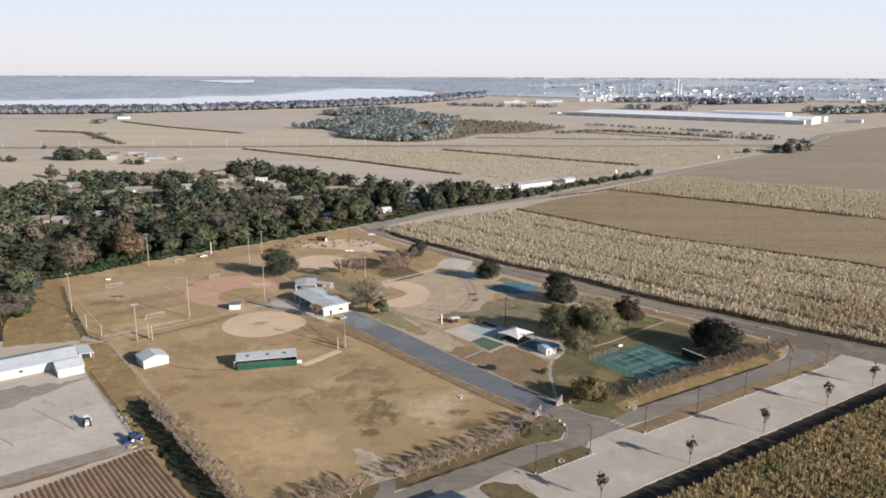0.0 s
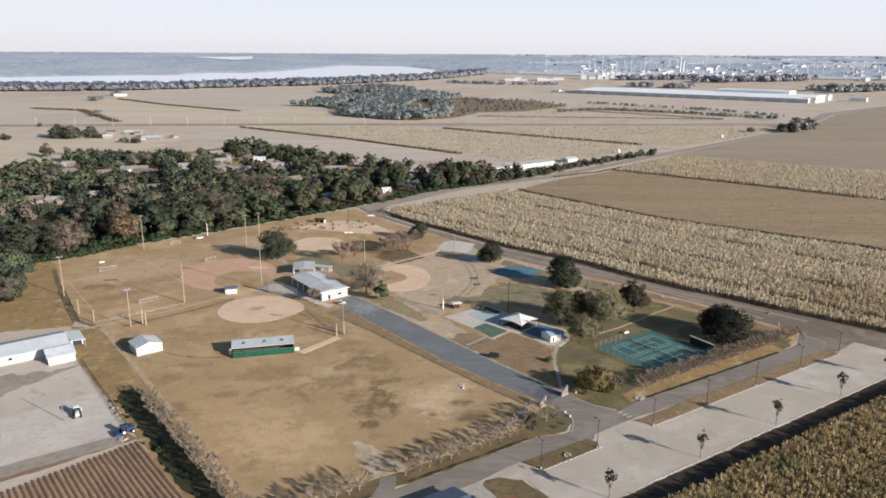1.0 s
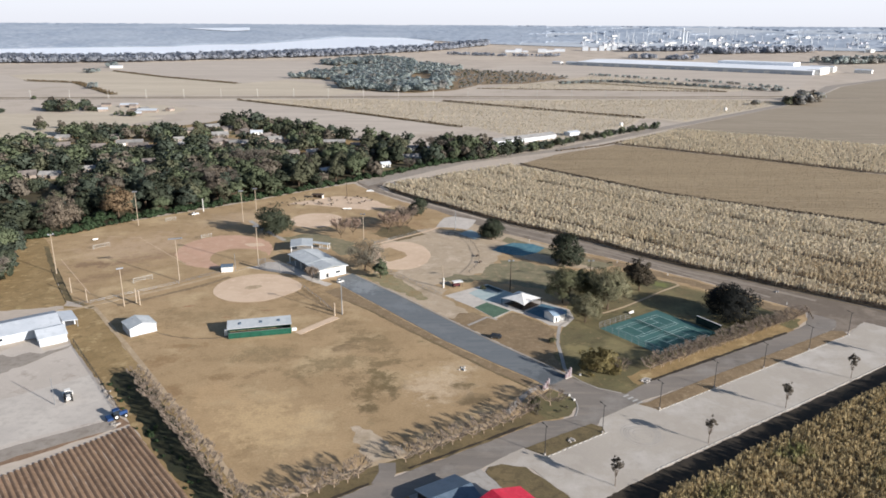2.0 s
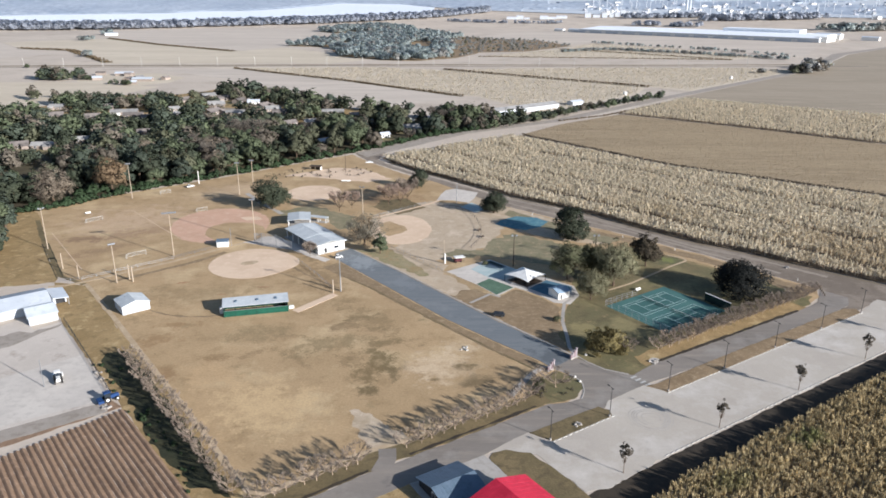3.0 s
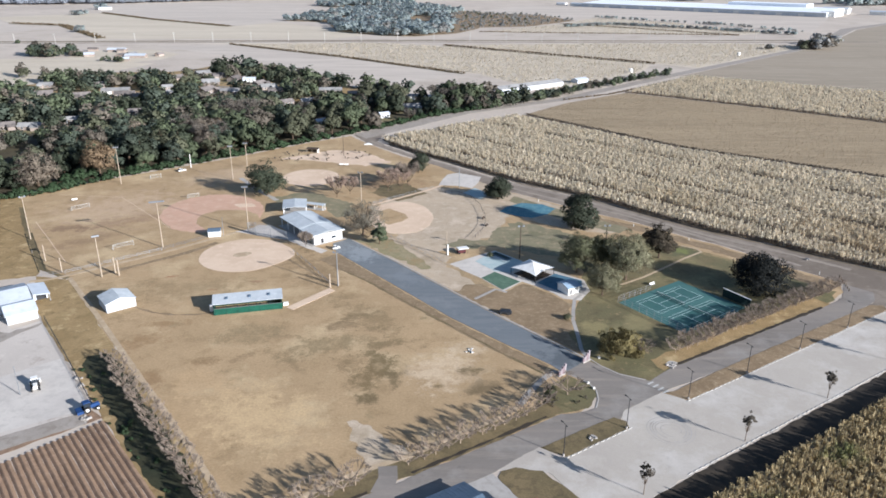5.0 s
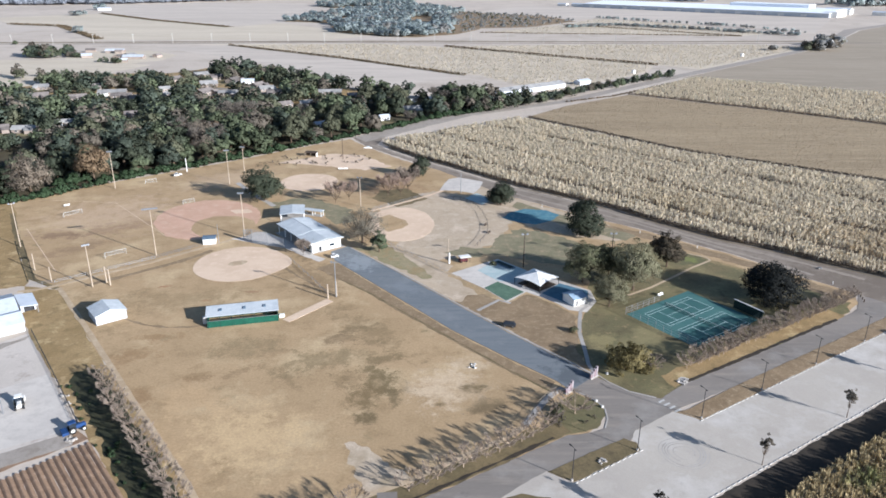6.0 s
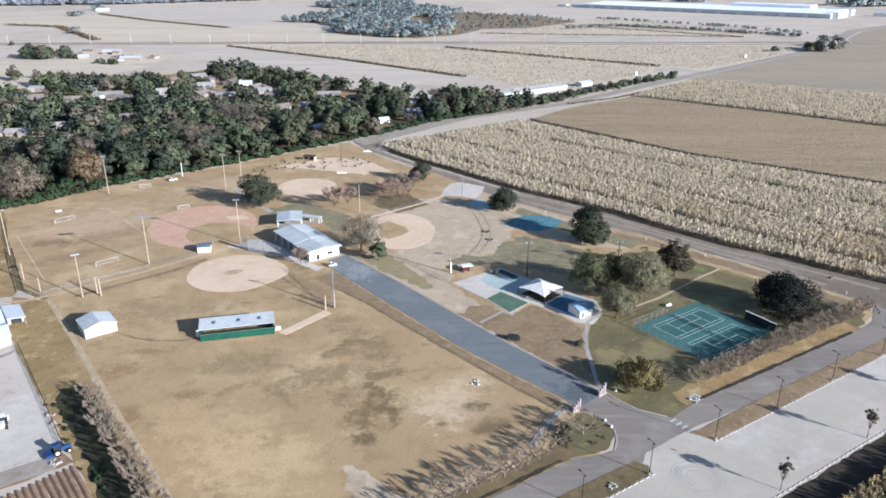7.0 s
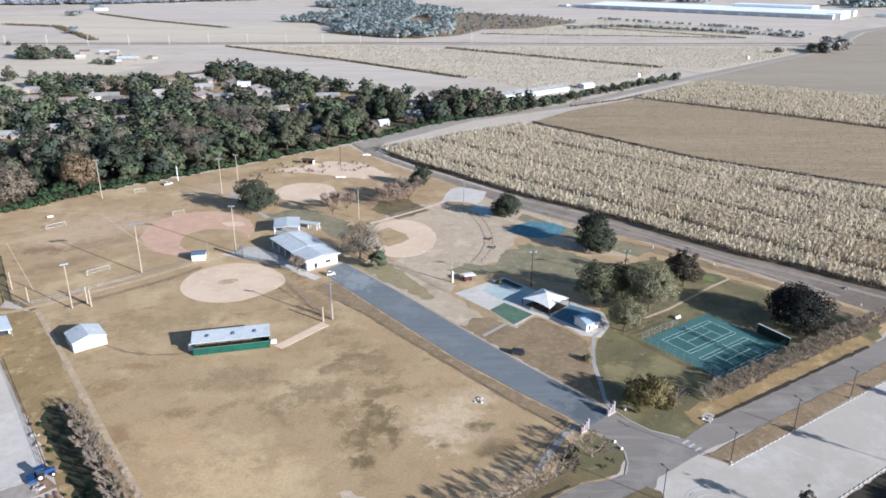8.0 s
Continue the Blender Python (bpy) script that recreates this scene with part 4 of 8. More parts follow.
sheet("ground_diamond", [(-31, 375.5), (-26, 380.5), (-17.5, 372), (-16, 366), (-18.5, 361.5), (-24.5, 356.5), (-29, 362)], 0.075, M["lawn"], "dry grass inside the outer diamond", "infield", jag=0.4, step=1.5, seed=47)
round_field("ground_infield", -74, 436, 16, 17, 10, M["clay"], 0.06, "pale clay infield at the far end", 48, jag=0.8)
sheet("ground_bare", [(-100, 478), (-70, 500), (-52, 498), (-30, 470), (-45, 462), (-70, 470)], 0.03, M["clay"], "bare earth at the head of the park", "earth", jag=3.0, step=3, seed=49)
sheet("pavement_plaza", [(-1.7, 421.4), (0.6, 433), (3.4, 443), (9.1, 446.6), (22.4, 438), (20, 426), (16.2, 416), (7.9, 420.6)], 0.06, M["white_concrete"], "white concrete plaza by the gravel road", "pavement", step=60, seed=50)
sheet("pavement_plaza", [(2.8, 309.4), (12, 316.6), (22.4, 324.6), (33.4, 312.4), (45, 303), (54.6, 294), (55, 284.5), (50, 276), (44, 277.6), (40.9, 282.6), (35.4, 288.4), (30.6, 292.6), (23, 283.8), (15.2, 295.6)], 0.055, M["white_concrete"], "pale concrete deck of the splash pad", "pavement", step=60, seed=51)
sheet("pavement_splash", [(13.6, 312.6), (22.4, 324), (33, 312.2), (27.2, 301), (21, 302.4)], 0.07, M["splash"], "pale blue painted splash pad", "splash pad", step=60, seed=52)
sheet("pavement_splash", [(36.2, 291.4), (44.2, 300.4), (53.6, 293.6), (52.4, 287), (45, 282)], 0.07, M["shaded_blue"], "blue painted splash pad corner with tree shade in its colour", "splash pad", step=60, seed=53)
sheet("ground_turf", [(15.3, 295.9), (20.8, 301.8), (29.9, 292.5), (22.6, 284.9)], 0.085, M["turf"], "square of green artificial turf", "turf", step=60, seed=54)
sheet("pavement_court", [(28.1, 376.6), (32.6, 384.6), (40.4, 389.8), (51, 388), (56, 381), (51, 372), (43, 367), (34.8, 370.6)], 0.06, M["blue"], "blue painted basketball court with worn edges", "court", jag=0.7, step=2, seed=55)
sheet("pavement_court", [(11.3, 407.3), (17.9, 416.4), (25.7, 404.9), (19.6, 396.2)], 0.06, M["splash"], "small blue painted court", "court", step=60, seed=56)
sheet("pavement_strip", [(-54.6, 269.6), (-51.8, 267.6), (-39.3, 283.6), (-41.9, 286)], 0.08, M["clay"], "long pale pinkish concrete strip by the bleachers", "pavement", step=60, seed=57)

# dark sheet added to paint the shade beneath the canopy
sheet("pavement_canopy", [(28.0, 300.2), (35.4, 306.6), (43.0, 299.4), (35.4, 292.6)], 0.08, M["dark_wood"], "dark sheet added as the shade under the canopy", "pavement", step=60, seed=95)
TENNIS_U, TENNIS_V = Vector((0.817, 0.5766)), Vector((0.5766, -0.817))
T0 = Vector((62.4, 275.4))


def court_xy(a, b):
    p = T0 + TENNIS_U * a + TENNIS_V * b
    return (p.x, p.y)


sheet("pavement_court", [court_xy(0.3, 1.3), court_xy(34, 1.3), court_xy(34, 29.8), court_xy(0.3, 29.8)], 0.06, M["court_rim"], "teal green tennis court surround", "court", step=60, seed=58)


def tennis_court(a0, b0):
    t = thing("tennis_court", *court_xy(a0, b0), math.degrees(math.atan2(TENNIS_U.y, TENNIS_U.x)), "dark green tennis court with white lines and a net", "tennis court", "tennis courts", z=0.06)
    g = Geo().box(23.77 / 2, -10.97 / 2, 0.0, 24.2, 11.4, 0.015)
    part("court_surface", g, M["court"], t)
    w = 0.17
    L, W = 23.77, 10.97
    for y in (0, 1.37, W - 1.37, W):
        part("line", Geo().box(L / 2, -y, 0.012, L, w, 0.012), M["faded_line"], t)
    for x in (0, L):
        part("line", Geo().box(x, -W / 2, 0.012, w, W, 0.014), M["faded_line"], t)
    for x in (L / 2 - 6.4, L / 2 + 6.4):
        part("line", Geo().box(x, -W / 2, 0.012, w, W - 2.74, 0.014), M["faded_line"], t)
    part("line", Geo().box(L / 2, -W / 2, 0.012, 12.8, w, 0.013), M["faded_line"], t)
    net = Geo()
    for i in range(62):
        net.tube((L / 2, 0.6 - 12.2 * i / 61, 0.02), (L / 2, 0.6 - 12.2 * i / 61, 0.95), 0.015, n=3)
    for i in range(7):
        net.tube((L / 2, 0.6, 0.06 + 0.14 * i), (L / 2, -11.6, 0.06 + 0.14 * i), 0.015, n=3)
    part("net", net, M["dark"], t)
    part("net_tape", Geo().box(L / 2, -W / 2, 0.95, 0.08, 12.2, 0.08), M["white"], t)
    for y in (0.8, -W - 0.8):
        part("post", Geo().tube((L / 2, y, 0), (L / 2, y, 1.1), 0.06), M["dark"], t)


tennis_court(5.6, 4.7)
tennis_court(5.4, 19.0)

# low white kerb logs round the parking lot
LOG = Geo().box(0, 0, 0, 1.25, 0.15, 0.14, bevel=0.04).mesh("kerb_log", M["worn_line"])


def kerb_line(a, b, step, label, group):
    a, b = Vector(a), Vector(b)
    n = int((b - a).length / step)
    turn = math.degrees(math.atan2((b - a).y, (b - a).x))
    for i in range(n + 1):
        p = a.lerp(b, i / n)
        ob = new("kerb_log", LOG)
        ob.matrix_world = pose(p.x, p.y, 0.05, 0, 0, turn + random.uniform(-1, 1))
        tagged(ob, label, "kerb log", group)


kerb_line(road_xy(170.5, 143.3), road_xy(276, 144.7), 1.9, "white painted kerb log along the lot", "kerb logs by the grass strip")
kerb_line(road_xy(146, 122.1), road_xy(298, 124.2), 2.0, "white painted kerb log along the ditch", "kerb logs by the ditch")
kerb_line(road_xy(125, 142), road_xy(147, 142.6), 1.9, "white painted kerb log at the island", "kerb logs at the island")
for i in range(4):
    x, y = Vector((60.4, 220.9)).lerp(Vector((63.6, 216.4)), i / 3)
    ob = part("stripe", Geo().box(0, 0, 0, 2.3, 0.62, 0.012), M["worn_line"])
    ob.matrix_world = pose(x, y, 0.078, 0, 0, 34)
    ob.name = "crosswalk_stripe"
    tagged(ob, "white painted crosswalk stripe on the road", "road marking", "crosswalk stripes")

for line in ([(-189, 359), (-151.6, 310.2)], [(-164.8, 397.4), (-122.8, 350.1)], [(-199, 401), (-164.8, 397.4)]):
    strip("line_pitch", line, 0.26, 0.035, M["clay"], "faint white chalk line on the soccer field", "pitch line", seed=64)
strip("ground_edge", [(-108, 269.5), (-100, 265.5), (-92, 263.5), (-84, 263.8), (-79, 265.5)], 1.0, 0.03, M["drive_bank"], "curved worn dirt edge of the softball outfield", "earth", jag=0.5, seed=65, step=1.5)
strip("ground_edge", [(-64, 316), (-56, 306), (-47, 297), (-40, 291)], 1.0, 0.03, M["drive_bank"], "worn dirt line beside the softball field", "earth", jag=0.5, seed=66, step=1.5)
strip("ground_edge", [(-183, 344), (-168, 321), (-155, 301)], 0.5, 0.05, M["soil"], "tyre rut of the field track", "earth", jag=0.3, seed=67, step=1.5)
strip("ground_edge", [(-185.5, 343), (-170.5, 320), (-157, 300)], 0.5, 0.05, M["soil"], "tyre rut of the field track", "earth", jag=0.3, seed=68, step=1.5)

# tyre rings on the gravel
for r, w in ((5.2, 0.28), (4.6, 0.22), (3.9, 0.25), (2.6, 0.2), (6.1, 0.16)):
    verts, faces = [], []
    c = Vector(road_xy(155.5, 136.4))
    n = 40
    a0 = random.uniform(0, 6.28)
    for i in range(n + 1):
        a = a0 + 5.2 * i / n
        for k in (r - w / 2, r + w / 2):
            verts.append((c.x + (k + 0.15 * math.sin(3 * a)) * math.cos(a), c.y + (k + 0.15 * math.sin(3 * a)) * math.sin(a), 0.068))
    faces = [[2 * i, 2 * i + 1, 2 * i + 3, 2 * i + 2] for i in range(n)]
    tagged(new("tyre_mark", mesh_of("tyre_mark", verts, faces, M["concrete"])), "curved tyre mark on the white gravel", "tyre mark", "tyre marks in the lot")

# tilled rows
def tilled_rows():
    o, r, w = Vector((-89.5, 201)), Vector((0.641, -0.767)), Vector((-0.69, -0.724))
    t = thing("tilled_field", o.x, o.y, 0, "tilled brown field in straight ridges", "field", kind="structure", z=0.0)
    for k in range(80):
        a = w * (1.5 * k)
        ln, n = 62.0, 20
        verts, faces = [], []
        across = Vector((-r.y, r.x))
        for i in range(n + 1):
            c = a + r * (ln * i / n)
            wob = 0.12 * noise.noise((k * 3.1, i * 0.9, 2))
            for d, h in ((-0.74, 0.0), (-0.34, 0.3), (-0.08, 0.44), (0.18, 0.38), (0.74, 0.0)):
                p = c + across * (d + wob)
                verts.append((p.x, p.y, h + 0.08 * noise.noise((p.x, p.y, 3))))
        for i in range(n):
            for j in range(4):
                q = i * 5 + j
                faces.append([q, q + 1, q + 6, q + 5])
        part("ridge", mesh_of("ridge", verts, faces, M["tilled"]), None, t)


tilled_rows()


# ---- buildings ----
def gable(t, L, W, wall_h, rise, wall_m, roof_m, over=0.5, x0=0.0, y0=0.0, thick=0.2, name="wall", seams=0.0, z0=0.0):
    """Walls with gable ends and two roof slabs; the ridge runs along x."""
    g = Geo()
    v = []
    for x in (x0 - L / 2, x0 + L / 2):
        v += [(x, y0 - W / 2, z0), (x, y0 + W / 2, z0), (x, y0 + W / 2, z0 + wall_h), (x, y0, z0 + wall_h + rise), (x, y0 - W / 2, z0 + wall_h)]
    g.add(v, [[0, 4, 3, 2, 1], [5, 6, 7, 8, 9], [0, 5, 9, 4], [1, 2, 7, 6], [0, 1, 6, 5]])
    part(name, g, wall_m, t)
    k = rise / (W / 2)
    for side in (-1, 1):
        e = (W / 2 + over)
        pts = [(x0 - L / 2 - over, y0, z0 + wall_h + rise + thick), (x0 + L / 2 + over, y0, z0 + wall_h + rise + thick),
               (x0 + L / 2 + over, y0 + side * e, z0 + wall_h + rise - e * k + thick), (x0 - L / 2 - over, y0 + side * e, z0 + wall_h + rise - e * k + thick)]
        if side > 0:
            pts = pts[::-1]
        r = part("roof", Geo().slab(pts, thick), roof_m, t)
        if seams:
            n = int((L + 2 * over) / seams)
            for i in range(1, n):
                x = x0 - L / 2 - over + (L + 2 * over) * i / n
                s = Geo().tube((x, y0, z0 + wall_h + rise + thick + 0.005), (x, y0 + side * e, z0 + wall_h + rise - e * k + thick + 0.005), 0.03, n=4)
                part("seam", s, roof_m, r)


def opening(t, name, x, y, z, sx, sz, turn, material, frame_m=None, proud=0.03):
    """A door or window set in a frame, flat against a wall."""
    f = part(name, Geo().box(x, y, z, sx, 2 * proud, sz, turn), frame_m or M["white"], t)
    c, s = math.cos(radians(turn)), math.sin(radians(turn))
    part("pane", Geo().box(x, y, z + 0.1, sx - 0.24, 2 * proud + 0.05, sz - 0.2, turn), material, f)
    return f


# main pavilion by the drive
def main_pavilion():
    t = thing("pavilion", -58.4, 346.4, -53, "large open pavilion with pale metal roof and white enclosed end", "pavilion", z=0.06)
    L, W = 32.0, 16.0
    ridge, eave = 5.5, 4.4
    for side in (-1, 1):
        for a, b in ((-L / 2, 4.0), (4.0, L / 2)):
            lift = 0.0 if b < 5 else -0.12
            arc = [(side * W / 2 * q / 2, eave + lift + (ridge - eave) * (1 - q / 2)) for q in range(3)]
            g = Geo()
            for (y0, z0), (y1, z1) in zip(arc, arc[1:]):
                pts = [(a, y0, z0), (b, y0, z0), (b, y1, z1), (a, y1, z1)]
                g.slab(pts if side < 0 else pts[::-1], 0.2)
            r = part("roof", g, M["grey_metal"], t, "pale grey sheet metal roof")
            n = int((b - a) / 1.6)
            for i in range(1, n):
                x = a + (b - a) * i / n
                seam = Geo()
                for (y0, z0), (y1, z1) in zip(arc, arc[1:]):
                    seam.tube((x, y0, z0 + 0.01), (x, y1, z1 + 0.01), 0.03, n=4)
                part("seam", seam, M["grey_metal"], r)
    part("ridge_cap", Geo().box(-6.0, 0, ridge - 0.04, L - 12.2, 0.4, 0.1), M["grey_metal"], t)
    part("floor", Geo().box(0, 0, -0.05, L + 1, W + 1, 0.12), M["concrete"], t)
    part("fascia", Geo().box(L / 2 - 0.05, 0, 3.9, 0.15, W, 0.35), M["white"], t)
    g = Geo().box(11.5, 0, 0.06, 8.0, 13.5, 3.9)
    part("wall", g, M["white"], t, "white painted enclosed kiosk")
    opening(t, "door", 15.53, -3.0, 0.1, 1.6, 2.3, 90, M["dark"])
    opening(t, "window", 15.53, 2.5, 1.2, 2.6, 1.3, 90, M["glass"])
    opening(t, "window", 11.0, -6.78, 1.2, 2.4, 1.3, 0, M["glass"])
    for x in (-15, -9, -3, 3):
        for y in (-7.2, 7.2):
            part("post", Geo().box(x, y, 0, 0.35, 0.35, 4.4), M["white"], t)
    for x in (-11, -5, 1):
        part("bench", Geo().box(x, 0, 0.35, 0.7, 7.0, 0.15).box(x, 3, 0.05, 0.5, 0.2, 0.3).box(x, -3, 0.05, 0.5, 0.2, 0.3), M["dark"], t)


main_pavilion()


def open_shelter(x, y, turn, L, W, h, label, roof_m, rise=0.5):
    t = thing("shelter", x, y, turn, label, "shelter", z=0.06)
    for side in (-1, 1):
        pts = [(-L / 2, 0, h + rise), (L / 2, 0, h + rise), (L / 2, side * W / 2, h), (-L / 2, side * W / 2, h)]
        part("roof", Geo().slab(pts if side < 0 else pts[::-1], 0.2), roof_m, t)
    for a in (-1, 0, 1):
        for b in (-1, 1):
            part("post", Geo().box(a * (L / 2 - 0.5), b * (W / 2 - 0.5), 0, 0.25, 0.25, h - 0.05), M["white"], t)
    part("floor", Geo().box(0, 0, -0.05, L, W, 0.1), M["concrete"], t)


open_shelter(-71.2, 375.0, -80, 13.5, 11.5, 4.2, "open shelter with pale grey metal roof", M["grey_metal"])
open_shelter(-62.0, 379.5, -20, 10, 3.2, 2.7, "long low dugout with grey roof", M["grey_metal"], 0.2)


# roofed green bleachers
def bleachers():
    t = thing("bleachers", -67.6, 269.2, 14, "long green bleacher shed with slate-blue metal roof", "bleachers", z=0.03)
    L = 23.0
    part("roof", Geo().slab([(-L / 2 - 0.5, -2.2, 3.5), (L / 2 + 0.3, -2.2, 3.5), (L / 2 + 0.3, 4.6, 4.3), (-L / 2 - 0.5, 4.6, 4.3)], 0.2), M["grey_metal"], t)
    for x in (-7.2, 0.6, 7.2):
        part("roof_vent", Geo().box(x, 1.2, 3.85, 0.8, 1.6, 0.35), M["blue_metal"], t)
    part("windscreen", Geo().box(0, -3.6, 0.1, L, 0.12, 2.3), M["screen"], t, "dark green windscreen cloth")
    part("back_wall", Geo().box(0, 4.0, 0, L - 0.4, 0.15, 3.9), M["screen"], t)
    for x in (-L / 2 + 0.1, L / 2 - 0.1):
        part("end_wall", Geo().box(x, 0.4, 0, 0.15, 7.4, 2.6), M["screen"], t)
    # bench colour is darkened to dark green for the shade below the roof
    for i in range(5):
        part("bench", Geo().box(0, -2.6 + i * 1.25, 0.45 + i * 0.38, L - 1, 0.5, 0.1), M["dark_green"], t)
    for i in range(7):
        x = -L / 2 + 0.3 + i * (L - 0.6) / 6
        part("post", Geo().box(x, -2.1, 0, 0.18, 0.18, 3.4), M["dark_green"], t)
        part("post", Geo().box(x, -3.6, 0, 0.12, 0.12, 2.5), M["dark_green"], t)
    part("rail", Geo().tube((-L / 2, -3.7, 2.45), (L / 2, -3.7, 2.45), 0.07), M["galv"], t)
    part("step", Geo().box(L / 2 + 1.2, -0.6, 0, 1.8, 1.2, 1.0, bevel=0.1), M["white"], t)
    part("step", Geo().box(-L / 2 - 1.0, 0.4, 0, 1.2, 1.0, 2.4), M["white"], t)


bleachers()


def white_shed():
    t = thing("shed", -114.2, 271.0, 39 + 90, "small white metal shed with a low gable roof", "shed", z=0.02)
    gable(t, 9.2, 9.8, 3.2, 1.4, M["white_metal"], M["grey_metal"], over=0.3, seams=1.5)
    opening(t, "door", -4.63, 0.5, 0, 2.4, 2.3, 90, M["white_metal"], M["galv"])
    part("vent", Geo().tube((2, 1.6, 3.6), (2, 1.6, 4.6), 0.2), M["galv"], t)


white_shed()


def equipment_hut():
    t = thing("hut", -100.6, 341.6, 12, "small white equipment hut with dark roof", "hut", z=0.02)
    gable(t, 5.2, 4.4, 2.6, 0.3, M["white"], M["blue_metal"], over=0.25)
    for x in (-1.25, 1.25):
        opening(t, "door", x, -2.23, 0.1, 2.1, 2.3, 0, M["white"], M["galv"])


equipment_hut()


def workshop():
    """White buildings round the concrete yard: a long hall and a wing at a right angle."""
    hall = thing("workshop", -176.8, 253.7, 37, "long white metal workshop hall with pale roof", "workshop")
    gable(hall, 72, 16, 3.3, 1.9, M["white_metal"], M["white_metal"], over=0.5, seams=3.0)
    for x in (-20, -8, 4, 16):
        opening(hall, "window", x, -8.03, 1.4, 1.6, 1.2, 0, M["glass"])
    opening(hall, "door", 14, -8.03, 0, 3.4, 2.9, 0, M["grey_metal"])
    wing = thing("workshop_wing", -143.7, 262.3, 37, "white metal workshop wing with pale gable roof", "workshop")
    gable(wing, 9.2, 10.6, 3.1, 1.7, M["white_metal"], M["white_metal"], over=0.4, seams=2.0)
    opening(wing, "door", 1.0, -5.33, 0, 3.2, 2.7, 0, M["grey_metal"])
    opening(wing, "window", -4.63, 0, 1.3, 1.4, 1.1, 90, M["glass"])
    lean = thing("lean_to", -145.2, 277.4, -53, "open lean-to with white roof and dark doorway", "lean-to")
    part("roof", Geo().slab([(-6, -2.5, 3.7), (6, -2.5, 3.7), (6, 3.0, 3.0), (-6, 3.0, 3.0)], 0.2), M["white_metal"], lean)
    part("wall", Geo().box(-1.5, 0.2, 0, 8.0, 4.6, 2.9), M["white_metal"], lean)
    part("doorway", Geo().box(2.54, 0.4, 0, 0.1, 3.2, 2.7), M["dark"], lean)
    for x in (-5.6, 0, 5.6):
        part("post", Geo().box(x, 2.7, 0, 0.2, 0.2, 2.9), M["galv"], lean)


workshop()


t = thing("clubhouse", 3.8, 165.9, 32, "low clubhouse with slate-blue metal gable roof", "house", z=0.05)
# walls in dark paint: the shade on the near gable is put into their colour
gable(t, 10.8, 13.2, 2.2, 1.6, M["dark"], M["blue_metal"], over=0.7, seams=0.9)
opening(t, "door", -5.43, 0, 0, 1.4, 2.1, 90, M["dark"])
part("lamp", Geo().tube((-5.65, 0, 2.4), (-5.65, 0, 2.8), 0.28, 0.18, n=10), M["white"], t, "white round lamp on the gable")
for x in (-2.6, 2.6):
    opening(t, "window", x, 6.63, 0.8, 1.6, 1.1, 0, M["glass"])
t = thing("barn", 18.6, 154.6, -55.7, "barn with bright red metal gable roof", "barn", z=0.05)
gable(t, 17, 16.8, 4.4, 2.5, M["white_metal"], M["red_metal"], over=0.6, seams=1.4)
opening(t, "door", -8.53, 0, 0, 3.4, 3.2, 90, M["white_metal"])


# splash pad buildings
def tent_canopy():
    t = thing("canopy", 35.4, 300.0, 46, "white peaked fabric canopy over picnic tables", "canopy", z=0.07)
    n = 16
    verts, faces = [], []
    for i in range(n + 1):
        for j in range(n + 1):
            a, b = -1 + 2 * i / n, -1 + 2 * j / n
            d = max(abs(a), abs(b))
            z = 3.0 + 1.9 * (1 - d) ** 1.15 - 0.35 * (a * b) ** 2
            verts.append((a * 6.1 * (1 - 0.1 * (1 - b * b)), b * 6.1 * (1 - 0.1 * (1 - a * a)), z))
    for i in range(n):
        for j in range(n):
            q = i * (n + 1) + j
            if (i < n // 2) == (j < n // 2):
                faces += [[q, q + n + 1, q + n + 2], [q, q + n + 2, q + 1]]
            else:
                faces += [[q, q + n + 1, q + 1], [q + n + 1, q + n + 2, q + 1]]
    fabric = part("fabric", mesh_of("fabric", verts, faces, M["white"]), None, t, "stretched white fabric")
    fabric.modifiers.new("thickness", "SOLIDIFY").thickness = 0.04
    for a in (-1, 1):
        for b in (-1, 1):
            part("post", Geo().tube((5.9 * a, 5.9 * b, 0), (5.9 * a, 5.9 * b, 2.7), 0.14), M["dark"], t)
    for a in (-2.5, 2.5):
        for b in (-2.5, 2.5):
            tab = thing("picnic_table", 0, 0, 0, "dark picnic table under the canopy", "table", "picnic tables")
            c = Matrix.Rotation(radians(44), 2) @ Vector((a, b))
            tab.matrix_world = pose(35.4 + c.x, 300.0 + c.y, 0.085, 0, 0, 44)
            part("top", Geo().box(0, 0, 0.7, 1.9, 0.8, 0.06), M["dark_wood"], tab)
            for y in (-0.7, 0.7):
                part("bench", Geo().box(0, y, 0.42, 1.9, 0.28, 0.05), M["dark_wood"], tab)
            for x in (-0.7, 0.7):
                part("leg", Geo().box(x, 0, 0, 0.1, 1.5, 0.42).box(x, 0, 0.4, 0.1, 0.6, 0.3), M["dark"], tab)


tent_canopy()
t = thing("restroom", 47.0, 284.2, 30, "small white restroom with pale blue sloping roof", "building", z=0.07)
gable(t, 5.6, 6.2, 2.7, 0.9, M["white"], M["pale_blue"], over=0.35)
opening(t, "door", 2.83, 0.8, 0, 1.0, 2.1, 90, M["dark"])
opening(t, "door", -1.5, -3.13, 0, 1.0, 2.1, 0, M["dark"])
t = thing("splash_frame", 24.6, 317.9, -49, "low dark framed water feature on the splash pad", "water feature", z=0.07)
part("basin", Geo().box(0, 0, 0, 9.5, 3.0, 0.35, bevel=0.08), M["blue_metal"], t)
part("water_surface", Geo().box(0, 0, 0.3, 8.8, 2.4, 0.07), M["dark_green"], t)
t = thing("scoreboard_truck", 8.2, 321.5, 20, "small maroon utility cart with white canopy", "cart", z=0.03)
